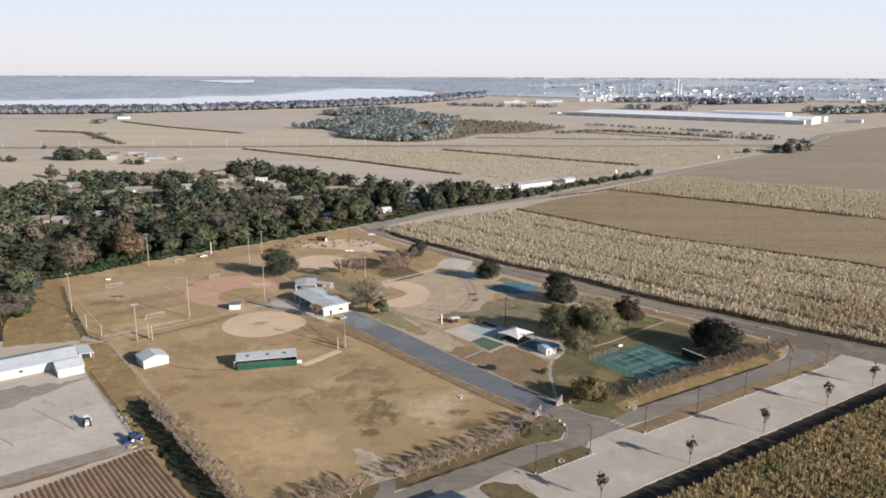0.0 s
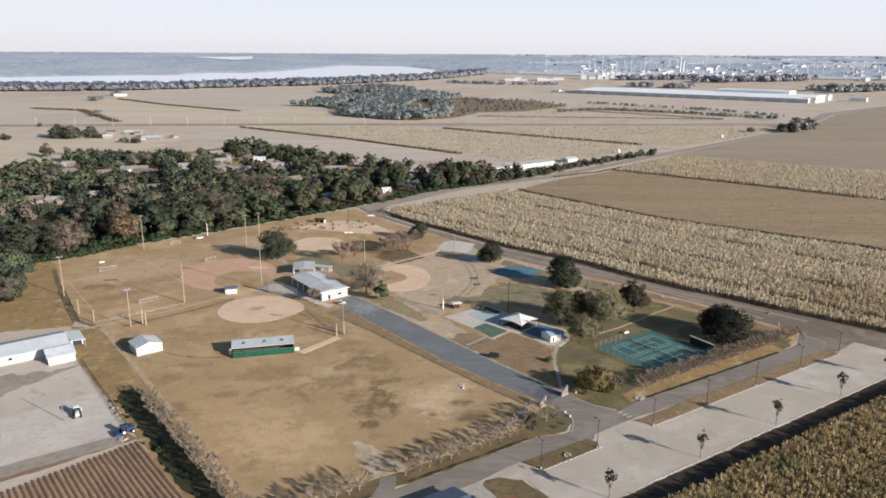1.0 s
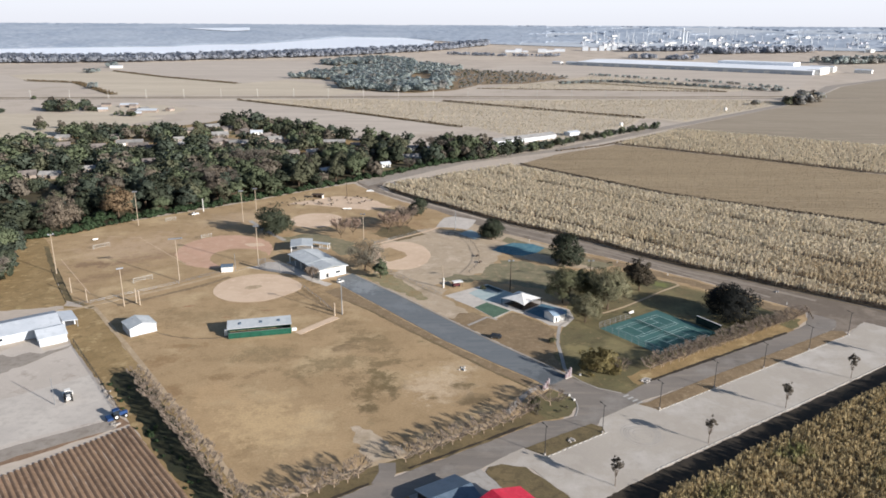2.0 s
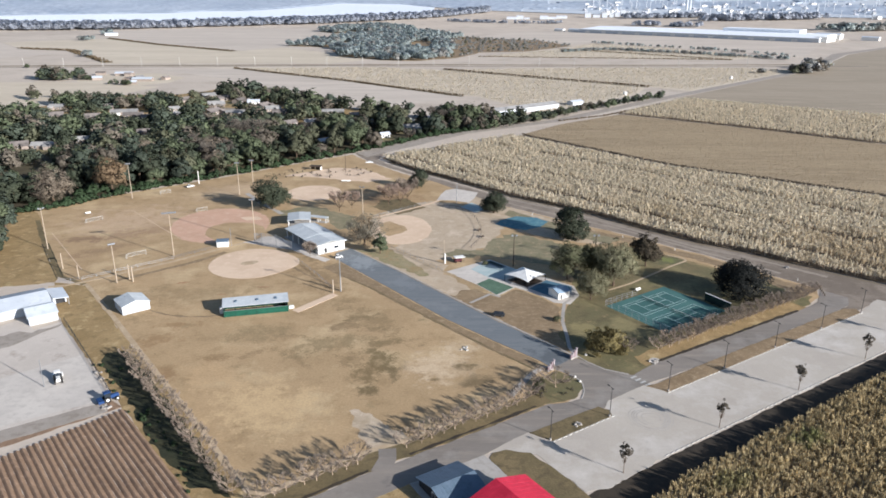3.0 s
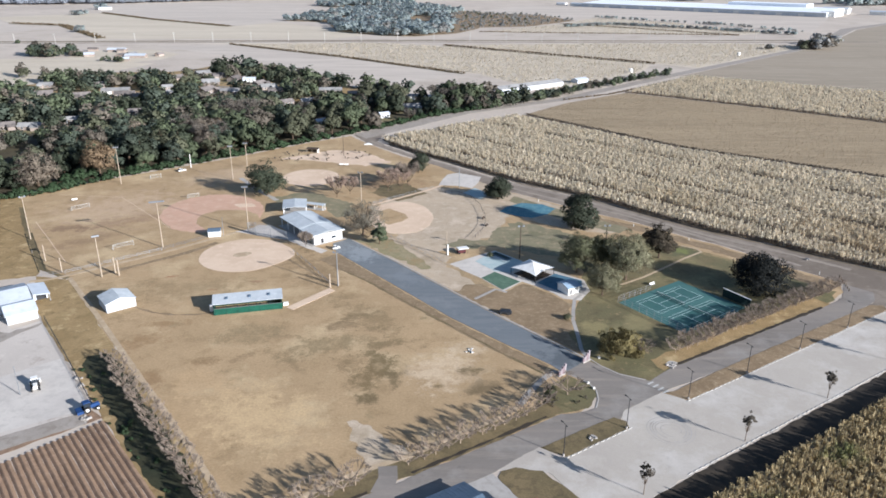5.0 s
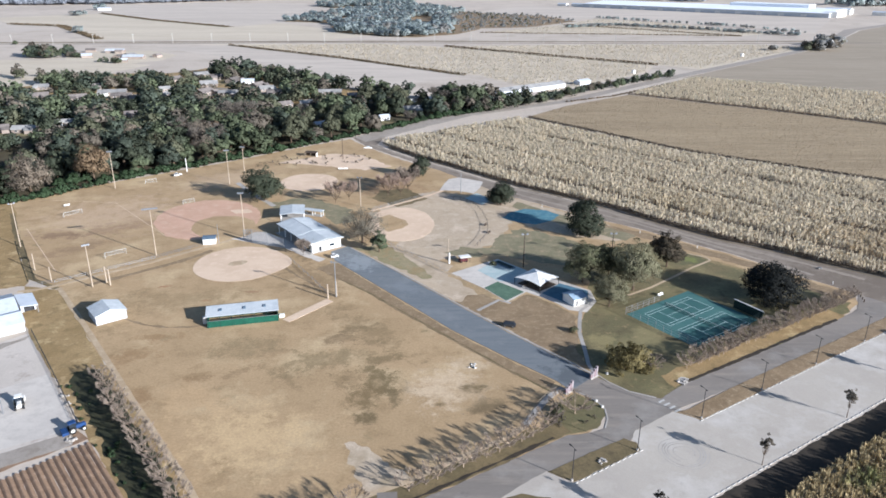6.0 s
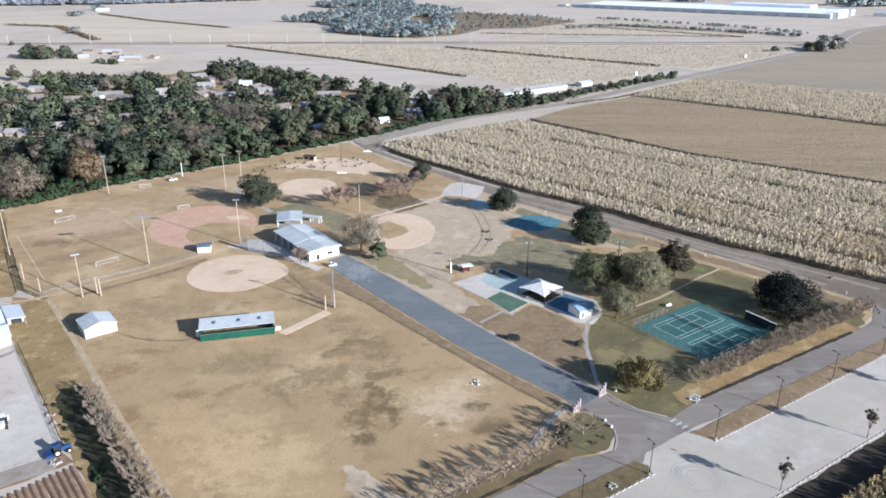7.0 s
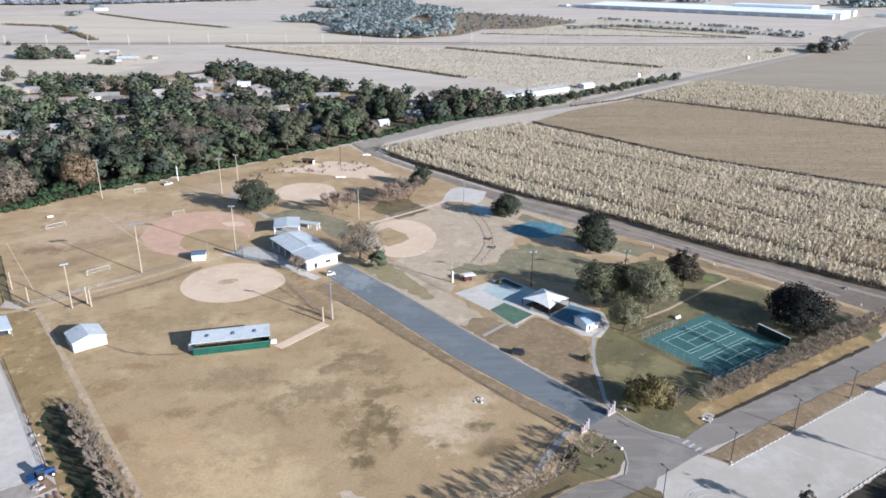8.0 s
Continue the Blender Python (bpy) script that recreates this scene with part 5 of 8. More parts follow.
part("body", Geo().box(0, 0, 0.4, 3.4, 1.8, 1.0, bevel=0.2), M["maroon"], t)
part("canopy", Geo().box(0.6, 0, 2.2, 4.6, 3.0, 0.2, bevel=0.08), M["white"], t)
for a in (-1.4, 2.4):
    for b in (-1.2, 1.2):
        part("post", Geo().tube((a, b, 0), (a, b, 2.25), 0.07), M["dark"], t)
for a in (-1.1, 1.1):
    for b in (-0.9, 0.9):
        part("wheel", Geo().tube((a, b - 0.1, 0.36), (a, b + 0.1, 0.36), 0.36, n=12), M["rubber"], t)

# practice wall beside the courts
t = thing("practice_wall", 105.8, 275.6, -59, "dark green tennis practice wall with white top edge", "wall", z=0.02)
part("board", Geo().box(0, 0, 0, 11.6, 0.3, 3.0), M["dark_green"], t)
part("cap", Geo().box(0, 0, 3.0, 11.8, 0.42, 0.14), M["white"], t)
for x in (-5, 0, 5):
    part("brace", Geo().tube((x, 0.1, 2.4), (x, 1.6, 0), 0.08), M["dark"], t)


# gate pillars with sloping wing walls
def gate_pillar(x, y, turn, label):
    t = thing("gate_pillar", x, y, turn, label, "gate", "park gate pillars", z=0.08)
    for i, (d, h) in enumerate(((-1.2, 1.5), (-0.4, 2.0), (0.4, 2.6), (1.2, 3.2))):
        c = part("column", Geo().box(d, 0, 0, 0.55, 0.55, h, bevel=0.06), M["pinkish"] if i % 2 else M["brick_red"], t)
        part("cap", Geo().box(d, 0, h, 0.66, 0.66, 0.1, bevel=0.04), M["pinkish"], c)
    part("panel", Geo().box(0, 0.05, 0.1, 2.6, 0.25, 1.4), M["pinkish"], t)
    part("plinth", Geo().box(0, 0, -0.05, 3.4, 1.0, 0.3, bevel=0.06), M["concrete"], t)


gate_pillar(35.4, 225.3, 40, "stepped pink stucco gate pillars by the drive")
gate_pillar(43.9, 233.2, 40, "stepped pink stucco gate pillars across the drive")


# white footbridge with low railings beside the gate
def footbridge():
    line = [Vector(p) for p in ((34.2, 227.2), (32.3, 225.8), (30.2, 223.6), (28.2, 220.9), (26.5, 218.2), (24.8, 215.4), (23.2, 212.6), (21.4, 209.4))]
    t = thing("footbridge", line[0].x, line[0].y, 0, "narrow curved white footbridge with low railings by the gate", "footbridge", z=0.07)
    o = line[0]
    for i, (a, b) in enumerate(zip(line, line[1:])):
        d = (b - a).normalized()
        turn = math.degrees(math.atan2(d.y, d.x))
        c = (a + b) / 2 - o
        part("deck_panel", Geo().box(c.x, c.y, 0.0, (b - a).length + 0.05, 1.8, 0.14, turn), M["concrete"], t)
        for side in (-0.85, 0.85):
            nrm = Vector((-d.y, d.x)) * side
            p, q = a - o + nrm, b - o + nrm
            part("post", Geo().box(p.x, p.y, 0.1, 0.1, 0.1, 0.9, turn), M["wood"], t)
            part("rail", Geo().tube((p.x, p.y, 0.92), (q.x, q.y, 0.92), 0.04, n=5), M["wood"], t)


footbridge()


# ---- poles and lamps ----
def flood_pole(x, y, h, lamps, turn, material, label, bar=3.6):
    t = thing("floodlight_pole", x, y, turn, label, "light pole", "ball field floodlights", z=0.0)
    part("pole", Geo().tube((0, 0, 0), (0, 0, h), 0.25, 0.15, n=8), material, t)
    part("crossarm", Geo().box(0, 0, h - 0.6, bar, 0.22, 0.22), M["galv"], t)
    for i in range(lamps):
        a = -bar / 2 + 0.3 + (bar - 0.6) * i / max(1, lamps - 1)
        lamp = part("lamp", Geo().tube((a, 0, h - 0.45), (a, -0.5, h - 0.1), 0.28, 0.4, n=8), M["galv"], t)
        part("visor", Geo().box(a, -0.5, h + 0.12, 0.7, 0.5, 0.08), M["galv"], lamp)


for x, y, h, k, turn, m in ((-175.2, 422, 20.4, 4, 20, "wood"), (-118.4, 327, 20.5, 8, 20, "wood"), (-130.4, 295.4, 17, 4, 35, "wood"), (-87.6, 349.3, 20.4, 4, 10, "wood"), (-116.7, 431.5, 19, 4, 15, "wood"),
                            (-114.8, 456, 15, 4, 5, "wood"), (-179.2, 336, 19.6, 2, 40, "wood"), (-40.9, 392.8, 15.3, 2, -10, "wood"),
                            (32, 316, 14.4, 2, 10, "dark_wood"), (68.5, 322.6, 12.4, 2, 0, "dark_wood"), (-38.8, 287.7, 14, 1, 0, "galv")):
    flood_pole(x, y, h, k, turn, M[m], "tall wooden floodlight pole with a bank of lamps" if m == "wood" else "dark floodlight pole beside the playing field", bar=6.0 if k == 8 else 2.6)


def plain_pole(x, y, h, r, m, label, name="post", arms=0):
    t = thing(name, x, y, 0, label, "pole", z=0.0)
    part("shaft", Geo().tube((0, 0, 0), (0, 0, h), r, r * 0.8, n=8), m, t)
    part("cap", Geo().tube((0, 0, h), (0, 0, h + 0.1), r * 1.2, r * 0.9, n=8), m, t)
    for i in range(arms):
        part("crossarm", Geo().box(0, 0, h - 0.6 - i * 0.9, 2.2, 0.12, 0.14), m, t)


plain_pole(-96.6, 341.2, 8.5, 0.13, M["galv"], "thin grey steel pole beside the hut")
plain_pole(2.1, 319.8, 10.5, 0.16, M["wood"], "pale wooden pole by the ball field")
plain_pole(2.5, 319.3, 4.6, 0.34, M["white"], "thick white post by the ball field")
plain_pole(-41.6, 286.4, 5.4, 0.32, M["wood"], "short stout wooden post near the bleachers")
plain_pole(-38.8, 288.6, 5.6, 0.32, M["wood"], "short stout wooden post near the bleachers")
plain_pole(-61.6, 486, 13, 0.18, M["dark_wood"], "thin dark utility pole at the park head", "utility_pole", 1)
plain_pole(9.5, 416, 11, 0.2, M["galv"], "grey steel pole beside the plaza")
plain_pole(54, 313, 9, 0.14, M["galv"], "thin grey post near the splash pad")
plain_pole(-117.6, 213.8, 9, 0.12, M["galv"], "thin steel pole in the concrete yard")
plain_pole(-131.6, 203.3, 9, 0.12, M["galv"], "thin steel pole in the concrete yard")
plain_pole(-127, 299.5, 6.5, 0.3, M["wood"], "stout wooden post by the soccer field")
plain_pole(-124.5, 297, 6.5, 0.3, M["wood"], "stout wooden post by the soccer field")
plain_pole(-160, 311, 7, 0.25, M["wood"], "leaning wooden fence post by the track")
plain_pole(-148, 300, 6, 0.25, M["wood"], "wooden fence post by the track")
plain_pole(-148, 456, 8, 0.25, M["white"], "white pole at the edge of the woods")


def street_lamp(x, y, turn, h=9.0):
    t = thing("street_lamp", x, y, turn, "dark steel street lamp with a short arm beside the lot", "street lamp", "street lamps round the lot", z=0.1)
    part("base", Geo().tube((0, 0, -0.05), (0, 0, 0.5), 0.32, 0.28, n=10), M["concrete"], t)
    part("pole", Geo().tube((0, 0, 0.5), (0, 0, h), 0.11, 0.08, n=8), M["dark"], t)
    arm = part("arm", Geo().tube((0, 0, h - 0.05), (1.3, 0, h + 0.1), 0.06, n=6), M["dark"], t)
    part("lamp_head", Geo().box(1.5, 0, h + 0.02, 0.8, 0.35, 0.16, bevel=0.05), M["dark"], t)
    part("lamp_head", Geo().box(-0.35, 0, h - 0.2, 0.5, 0.3, 0.16, bevel=0.05), M["dark"], t)


for s in (171, 197, 223.5, 250.5, 276.5, 146.3, 124.8):
    street_lamp(*road_xy(s, 144.0 + (s - 171) * 0.012 if s > 150 else 143.2), 118)


# ---- soccer goals ----
def soccer_goal(a, b, label):
    a, b = Vector(a), Vector(b)
    c = (a + b) / 2
    w = (b - a).length
    t = thing("soccer_goal", c.x, c.y, math.degrees(math.atan2((b - a).y, (b - a).x)), label, "soccer goal", "soccer goals", z=0.02)
    h, d = 2.3, 2.0
    for x in (-w / 2, w / 2):
        part("post", Geo().tube((x, 0, 0), (x, 0, h), 0.075), M["worn_line"], t)
        part("side_bar", Geo().tube((x, 0, h), (x, d, 0.1), 0.045).tube((x, 0, 0.06), (x, d, 0.06), 0.045), M["worn_line"], t)
    part("crossbar", Geo().tube((-w / 2, 0, h), (w / 2, 0, h), 0.075), M["worn_line"], t)
    part("ground_bar", Geo().tube((-w / 2, d, 0.08), (w / 2, d, 0.08), 0.045), M["worn_line"], t)
    net = Geo()
    n = 14
    for i in range(n + 1):
        x = -w / 2 + w * i / n
        net.tube((x, 0, h), (x, d, 0.1), 0.015, n=3)
    for j in range(1, 8):
        net.tube((-w / 2, d * j / 8, h - (h - 0.1) * j / 8), (w / 2, d * j / 8, h - (h - 0.1) * j / 8), 0.015, n=3)
    part("net", net, M["worn_line"], t)


soccer_goal((-137.8, 323.3), (-131.6, 329.2), "white soccer goal with net on dry grass")
soccer_goal((-179.3, 374.2), (-173.6, 380.4), "white soccer goal with net on dry grass")
soccer_goal((-162.2, 430.6), (-157.5, 433.8), "white soccer goal near the woods")
soccer_goal((-129.7, 394.7), (-125.2, 398.1), "white soccer goal near the red infield")


# ---- backstop and fences ----
def backstop():
    t = thing("backstop", -78.5, 340.5, -16, "tall steel mesh backstop behind home plate", "backstop", z=0.02)
    pts = [(-10, 3.4), (-4, 0), (4, -1.2), (11.5, -1.0)]
    tops = [4.5, 6.5, 6.5, 4.0]
    for (x, y), h in zip(pts, tops):
        part("post", Geo().tube((x, y, 0), (x, y, h), 0.1), M["galv"], t)
    mesh = Geo()
    for i in range(3):
        (x0, y0), (x1, y1) = pts[i], pts[i + 1]
        n = 24
        for k in range(n + 1):
            f = k / n
            x, y, h = x0 + (x1 - x0) * f, y0 + (y1 - y0) * f, tops[i] + (tops[i + 1] - tops[i]) * f
            mesh.tube((x, y, 0), (x, y, h), 0.03, n=3)
        for k in range(1, 16):
            f = k / 16
            mesh.tube((x0, y0, tops[i] * f), (x1, y1, tops[i + 1] * f), 0.03, n=3)
    part("wire_mesh", mesh, M["galv"], t)


backstop()


def fence(name, line, h, gap, m, label, rails=2, r=0.05):
    t = thing(name, line[0][0], line[0][1], 0, label, "fence", z=0.0)
    o = Vector(line[0])
    for a, b in zip(line, line[1:]):
        a, b = Vector(a) - o, Vector(b) - o
        n = max(1, round((b - a).length / gap))
        for i in range(n):
            p = a.lerp(b, i / n)
            part("post", Geo().tube((p.x, p.y, 0), (p.x, p.y, h), r * 1.3, n=5), m, t)
        for k in range(rails):
            z = h * (k + 1) / rails - 0.05
            part("rail", Geo().tube((a.x, a.y, z), (b.x, b.y, z), r, n=4), m, t)


fence("outfield_fence", [(1.8, 406.6), (9.1, 405), (15.4, 397.4), (19.2, 383.6), (20.8, 368.4), (20.2, 356.4), (17.6, 346.6), (13.5, 336.3)], 1.5, 4, M["dark"], "curved dark chain-link outfield fence", 1, 0.06)
fence("field_fence", [(-154, 296), (-146, 298.4), (-133, 309.6), (-117.4, 323), (-103, 337.8)], 1.4, 5, M["galv"], "low chain-link fence along the soccer field")
fence("drive_fence", [(-34.5, 387), (-20, 400.5), (-7.7, 413.2)], 1.4, 5, M["galv"], "low chain-link fence beside the diamond")
fence("diamond_fence", [(-25.5, 344), (-9.8, 324), (1.8, 309)], 1.4, 5, M["galv"], "low chain-link fence beside the footpath")
fence("yard_fence", [(-134.2, 259.6), (-114, 233.4), (-94, 207)], 1.6, 4, M["dark"], "dark wire fence along the concrete yard", 3)
fence("tennis_fence", [court_xy(0.1, 29.9), court_xy(0.1, 1.1), court_xy(18, 1.1)], 2.6, 3.2, M["galv"], "tall chain-link fence round the tennis courts", 3)
fence("tennis_fence", [court_xy(0.1, 29.9), court_xy(34.2, 29.9), court_xy(34.2, 20)], 2.6, 3.2, M["dark_green"], "green chain-link fence round the tennis courts", 3)
fence("ballfield_fence", [(-62, 322), (-50, 303), (-42, 289)], 1.3, 4.5, M["galv"], "low chain-link fence beside the softball field")


# ---- vehicles and machines ----
def car(x, y, turn, paint, label, name="car", L=4.5, van=False):
    t = thing(name, x, y, turn, label, "car", z=0.07)
    h = 1.0
    g = Geo().box(0, 0, 0.35, L, 1.8, 0.65, bevel=0.12)
    part("body", g, paint, t)
    part("cabin", Geo().box(-0.15 * L if not van else 0.0, 0, 0.98, L * (0.5 if not van else 0.8), 1.6, 0.65, bevel=0.2), M["glass"], t)
    part("roof", Geo().box(-0.15 * L if not van else 0.0, 0, 1.6, L * (0.36 if not van else 0.66), 1.35, 0.08, bevel=0.03), paint, t)
    for a in (-0.31, 0.31):
        for b in (-0.82, 0.82):
            w = part("wheel", Geo().tube((a * L, b - 0.12, 0.34), (a * L, b + 0.12, 0.34), 0.34, n=14), M["rubber"], t)
            part("rim", Geo().tube((a * L, b - 0.13, 0.34), (a * L, b + 0.13, 0.34), 0.2, n=10), M["galv"], w)


def farm_machine(x, y, turn, paint, label):
    t = thing("tractor", x, y, turn, label, "machine", z=0.05)
    part("hood", Geo().box(1.4, 0, 0.9, 2.4, 1.1, 0.9, bevel=0.15), paint, t)
    part("cab", Geo().box(-0.6, 0, 1.0, 1.6, 1.6, 1.9, bevel=0.2), M["glass"], t)
    part("cab_roof", Geo().box(-0.6, 0, 2.85, 1.9, 1.8, 0.18, bevel=0.06), paint, t)
    part("implement", Geo().box(-2.6, 0, 0.5, 1.6, 3.0, 0.7, bevel=0.1), paint, t)
    part("drawbar", Geo().box(-1.6, 0, 0.7, 1.2, 0.2, 0.2), M["dark"], t)
    for a, r in ((-0.8, 0.9), (1.9, 0.6)):
        for b in (-1.0, 1.0):
            w = part("wheel", Geo().tube((a, b - 0.22, r), (a, b + 0.22, r), r, n=16), M["rubber"], t)
            part("rim", Geo().tube((a, b - 0.23, r), (a, b + 0.23, r), r * 0.5, n=12), M["white"], w)


farm_machine(-94.8, 206.3, 40, M["blue_paint"], "blue tractor with a mounted implement")
farm_machine(-115.2, 217.4, 300, M["white"], "white utility loader parked in the yard")
car(-44.6, 325.6, 20, M["white"], "small white utility cart by the pavilion", "utility_cart", L=3.2)
car(-150.5, 447.5, 40, M["white"], "white car parked by the woods")


def debris(x, y, label, m, n, r, name):
    t = thing(name, x, y, 0, label, "rubble", z=0.02)
    for i in range(n):
        a, d = random.uniform(0, 6.28), random.uniform(0, r)
        s = random.uniform(0.25, 0.6)
        part("chunk", Geo().box(d * math.cos(a), d * math.sin(a), 0, s * random.uniform(1, 2), s, s * 0.8, random.uniform(0, 180), bevel=0.07), m, t)


debris(-102.5, 218.7, "pale heap of broken concrete beside the yard", M["concrete"], 10, 1.3, "rubble_heap")
debris(-105.3, 222.5, "pale heap of broken concrete beside the yard", M["concrete"], 8, 1.1, "rubble_heap")
debris(-94.2, 202.6, "pale rubble at the yard corner", M["concrete"], 12, 1.6, "rubble_heap")
debris(8.6, 239.0, "pale utility boxes clustered on the lawn", M["worn_line"], 9, 1.5, "utility_boxes")
debris(38.6, 194.8, "pale stones on the grass island", M["concrete"], 8, 1.4, "stones")
sheet("ground_gravel", [(67.6, 231.4), (69.6, 233.4), (72.4, 232), (72, 229.4), (69.4, 228.2)], 0.05, M["white_concrete"], "pale spilt limestone by the road corner", "gravel", jag=0.7, step=0.8, seed=144)
debris(69.7, 230.8, "pale rubble patch by the road corner", M["concrete"], 14, 1.9, "rubble_heap")
for x, y in ((42.2, 220.6), (43.3, 217.8), (48.3, 235.0)):
    t = thing("marker_stone", x, y, 20, "small white painted stone at the verge", "stone", "white stones at the gate", z=0.03)
    part("stone", Geo().box(0, 0, 0, 0.7, 0.6, 0.7, bevel=0.16), M["worn_line"], t)
t = thing("culvert", 150.5, 315.5, 40, "pale concrete culvert head beside the cane", "culvert", z=0.05)
part("head_wall", Geo().box(0, 0, 0, 2.2, 0.3, 0.5, bevel=0.05), M["concrete"], t)
part("pipe", Geo().tube((0, -0.6, 0.35), (0, 0.6, 0.35), 0.34, n=12), M["galv"], t)


def park_bench(x, y, turn, label, m):
    t = thing("bench", x, y, turn, label, "bench", "park benches", z=0.03)
    part("seat", Geo().box(0, 0, 0.42, 2.6, 0.6, 0.1, bevel=0.03), m, t)
    part("backrest", Geo().box(0, 0.32, 0.6, 2.6, 0.1, 0.5, bevel=0.03), m, t)
    for x in (-1.0, 1.0):
        part("leg", Geo().box(x, 0.05, 0, 0.12, 0.5, 0.43), M["dark"], t)


car(22.0, 265.2, -14, M["dark"], "dark car parked on the grass by the drive", L=4.4, van=True)
park_bench(19.9, 365.6, 60, "dark wooden bench at the outfield fence", M["dark_wood"])
park_bench(20.9, 355.3, 60, "dark wooden bench at the outfield fence", M["dark_wood"])
park_bench(-60, 462, 5, "long pale bench by the far infield", M["white"])
park_bench(-57, 462, 5, "long pale bench by the far infield", M["white"])
park_bench(-186, 391, 35, "white box bench on the soccer field", M["white"])
park_bench(79.5, 289.6, 36, "white bench by the tennis courts", M["white"])

# small open shed and rows of low bushes at the head of the park
t = thing("play_shed", -82.5, 494.5, -10, "low brown timber shed on bare earth", "shed", z=0.03)
part("roof", Geo().slab([(-4, -1.6, 2.4), (4, -1.6, 2.4), (4, 1.6, 2.9), (-4, 1.6, 2.9)], 0.2), M["dark_wood"], t)
part("back_wall", Geo().box(0, 1.3, 0, 7.4, 0.15, 2.6), M["dark_wood"], t)
part("end_wall", Geo().box(3.6, 0, 0, 0.2, 2.6, 2.4), M["white"], t, "white end wall")
for x in (-3.6, 0, 3.4):
    part("post", Geo().box(x, -1.4, 0, 0.2, 0.2, 2.35), M["wood"], t)
t = thing("junction_sign", -49, 517.5, 0, "white triangular concrete block at the road junction", "block", z=0.06)
part("block", Geo().add([(-3, -2, 0), (3, -2, 0), (0, 3, 0), (-2.4, -1.6, 0.5), (2.4, -1.6, 0.5), (0, 2.4, 0.5)], [[2, 1, 0], [3, 4, 5], [0, 1, 4, 3], [1, 2, 5, 4], [2, 0, 3, 5]]), M["white"], t)
for s in range(8):
    x, y = Vector((12, 452)).lerp(Vector((150, 312)), s / 7)
    t = thing("marker_post", x - 2, y - 22 + s * 1.5, 0, "short white marker post beside the gravel road", "post", "marker posts along the gravel road", z=0.05)
    part("shaft", Geo().tube((0, 0, 0), (0, 0, 1.1), 0.12, n=6), M["white"], t)
    part("cap", Geo().tube((0, 0, 1.1), (0, 0, 1.2), 0.14, 0.06, n=6), M["white"], t)

# short dark bollards at the lawn corner
for i in range(7):
    x, y = 154.4 - 0.5 * i, 297.5 - 2.1 * i
    t = thing("bollard", x, y, 0, "short dark timber bollard at the lawn corner", "bollard", "bollards at the lawn corner", z=0.03)
    part("post", Geo().tube((0, 0, 0), (0, 0, 1.2), 0.22, 0.2, n=8), M["dark_wood"], t)
    part("cap", Geo().tube((0, 0, 1.2), (0, 0, 1.3), 0.22, 0.1, n=8), M["wood"], t)


# ---- vegetation ----
def limbs(rng, height, trunk_r, tips, lean=0.0, trunk_to=0.45, n=6):
    """A tapered trunk and limbs out to the crown's lumps."""
    g = Geo()
    fork = Vector((lean, 0, height * trunk_to))
    mid = Vector((lean * 0.3, rng.uniform(-0.1, 0.1), height * trunk_to * 0.5))
    g.tube((0, 0, -0.2), mid, trunk_r * 1.25, trunk_r * 0.95, n).tube(mid, fork, trunk_r * 0.95, trunk_r * 0.7, n)
    for tip in tips:
        tip = Vector(tip)
        k = fork.lerp(tip, 0.5) + Vector((0, 0, -0.06 * height * rng.uniform(0.2, 1)))
        g.tube(fork, k, trunk_r * 0.5, trunk_r * 0.3, 5).tube(k, tip, trunk_r * 0.3, trunk_r * 0.08, 4)
    return g


def twig_cloud(rng, stems, per, spread, length, width, rise=0.25):
    """Fine twigs as slim tapering blades round the ends of the stems."""
    verts = []
    for (p, q) in stems:
        p, q = np.array(p), np.array(q)
        d0 = (q - p) / (np.linalg.norm(q - p) + 1e-6)
        f = rng.uniform(0.25, 1.0, (per, 1))
        base = p + (q - p) * f
        d = d0 + rng.normal(size=(per, 3)) * spread + np.array([0, 0, rise])
        d /= np.linalg.norm(d, axis=1)[:, None]
        ln = length * rng.uniform(0.5, 1.2, (per, 1))
        side = np.cross(d, rng.normal(size=(per, 3)))
        side /= np.linalg.norm(side, axis=1)[:, None]
        verts.append(np.stack([base - side * width, base + side * width, base + d * ln], 1).reshape(-1, 3))
    v = np.concatenate(verts)
    return v, np.arange(len(v)).reshape(-1, 3)


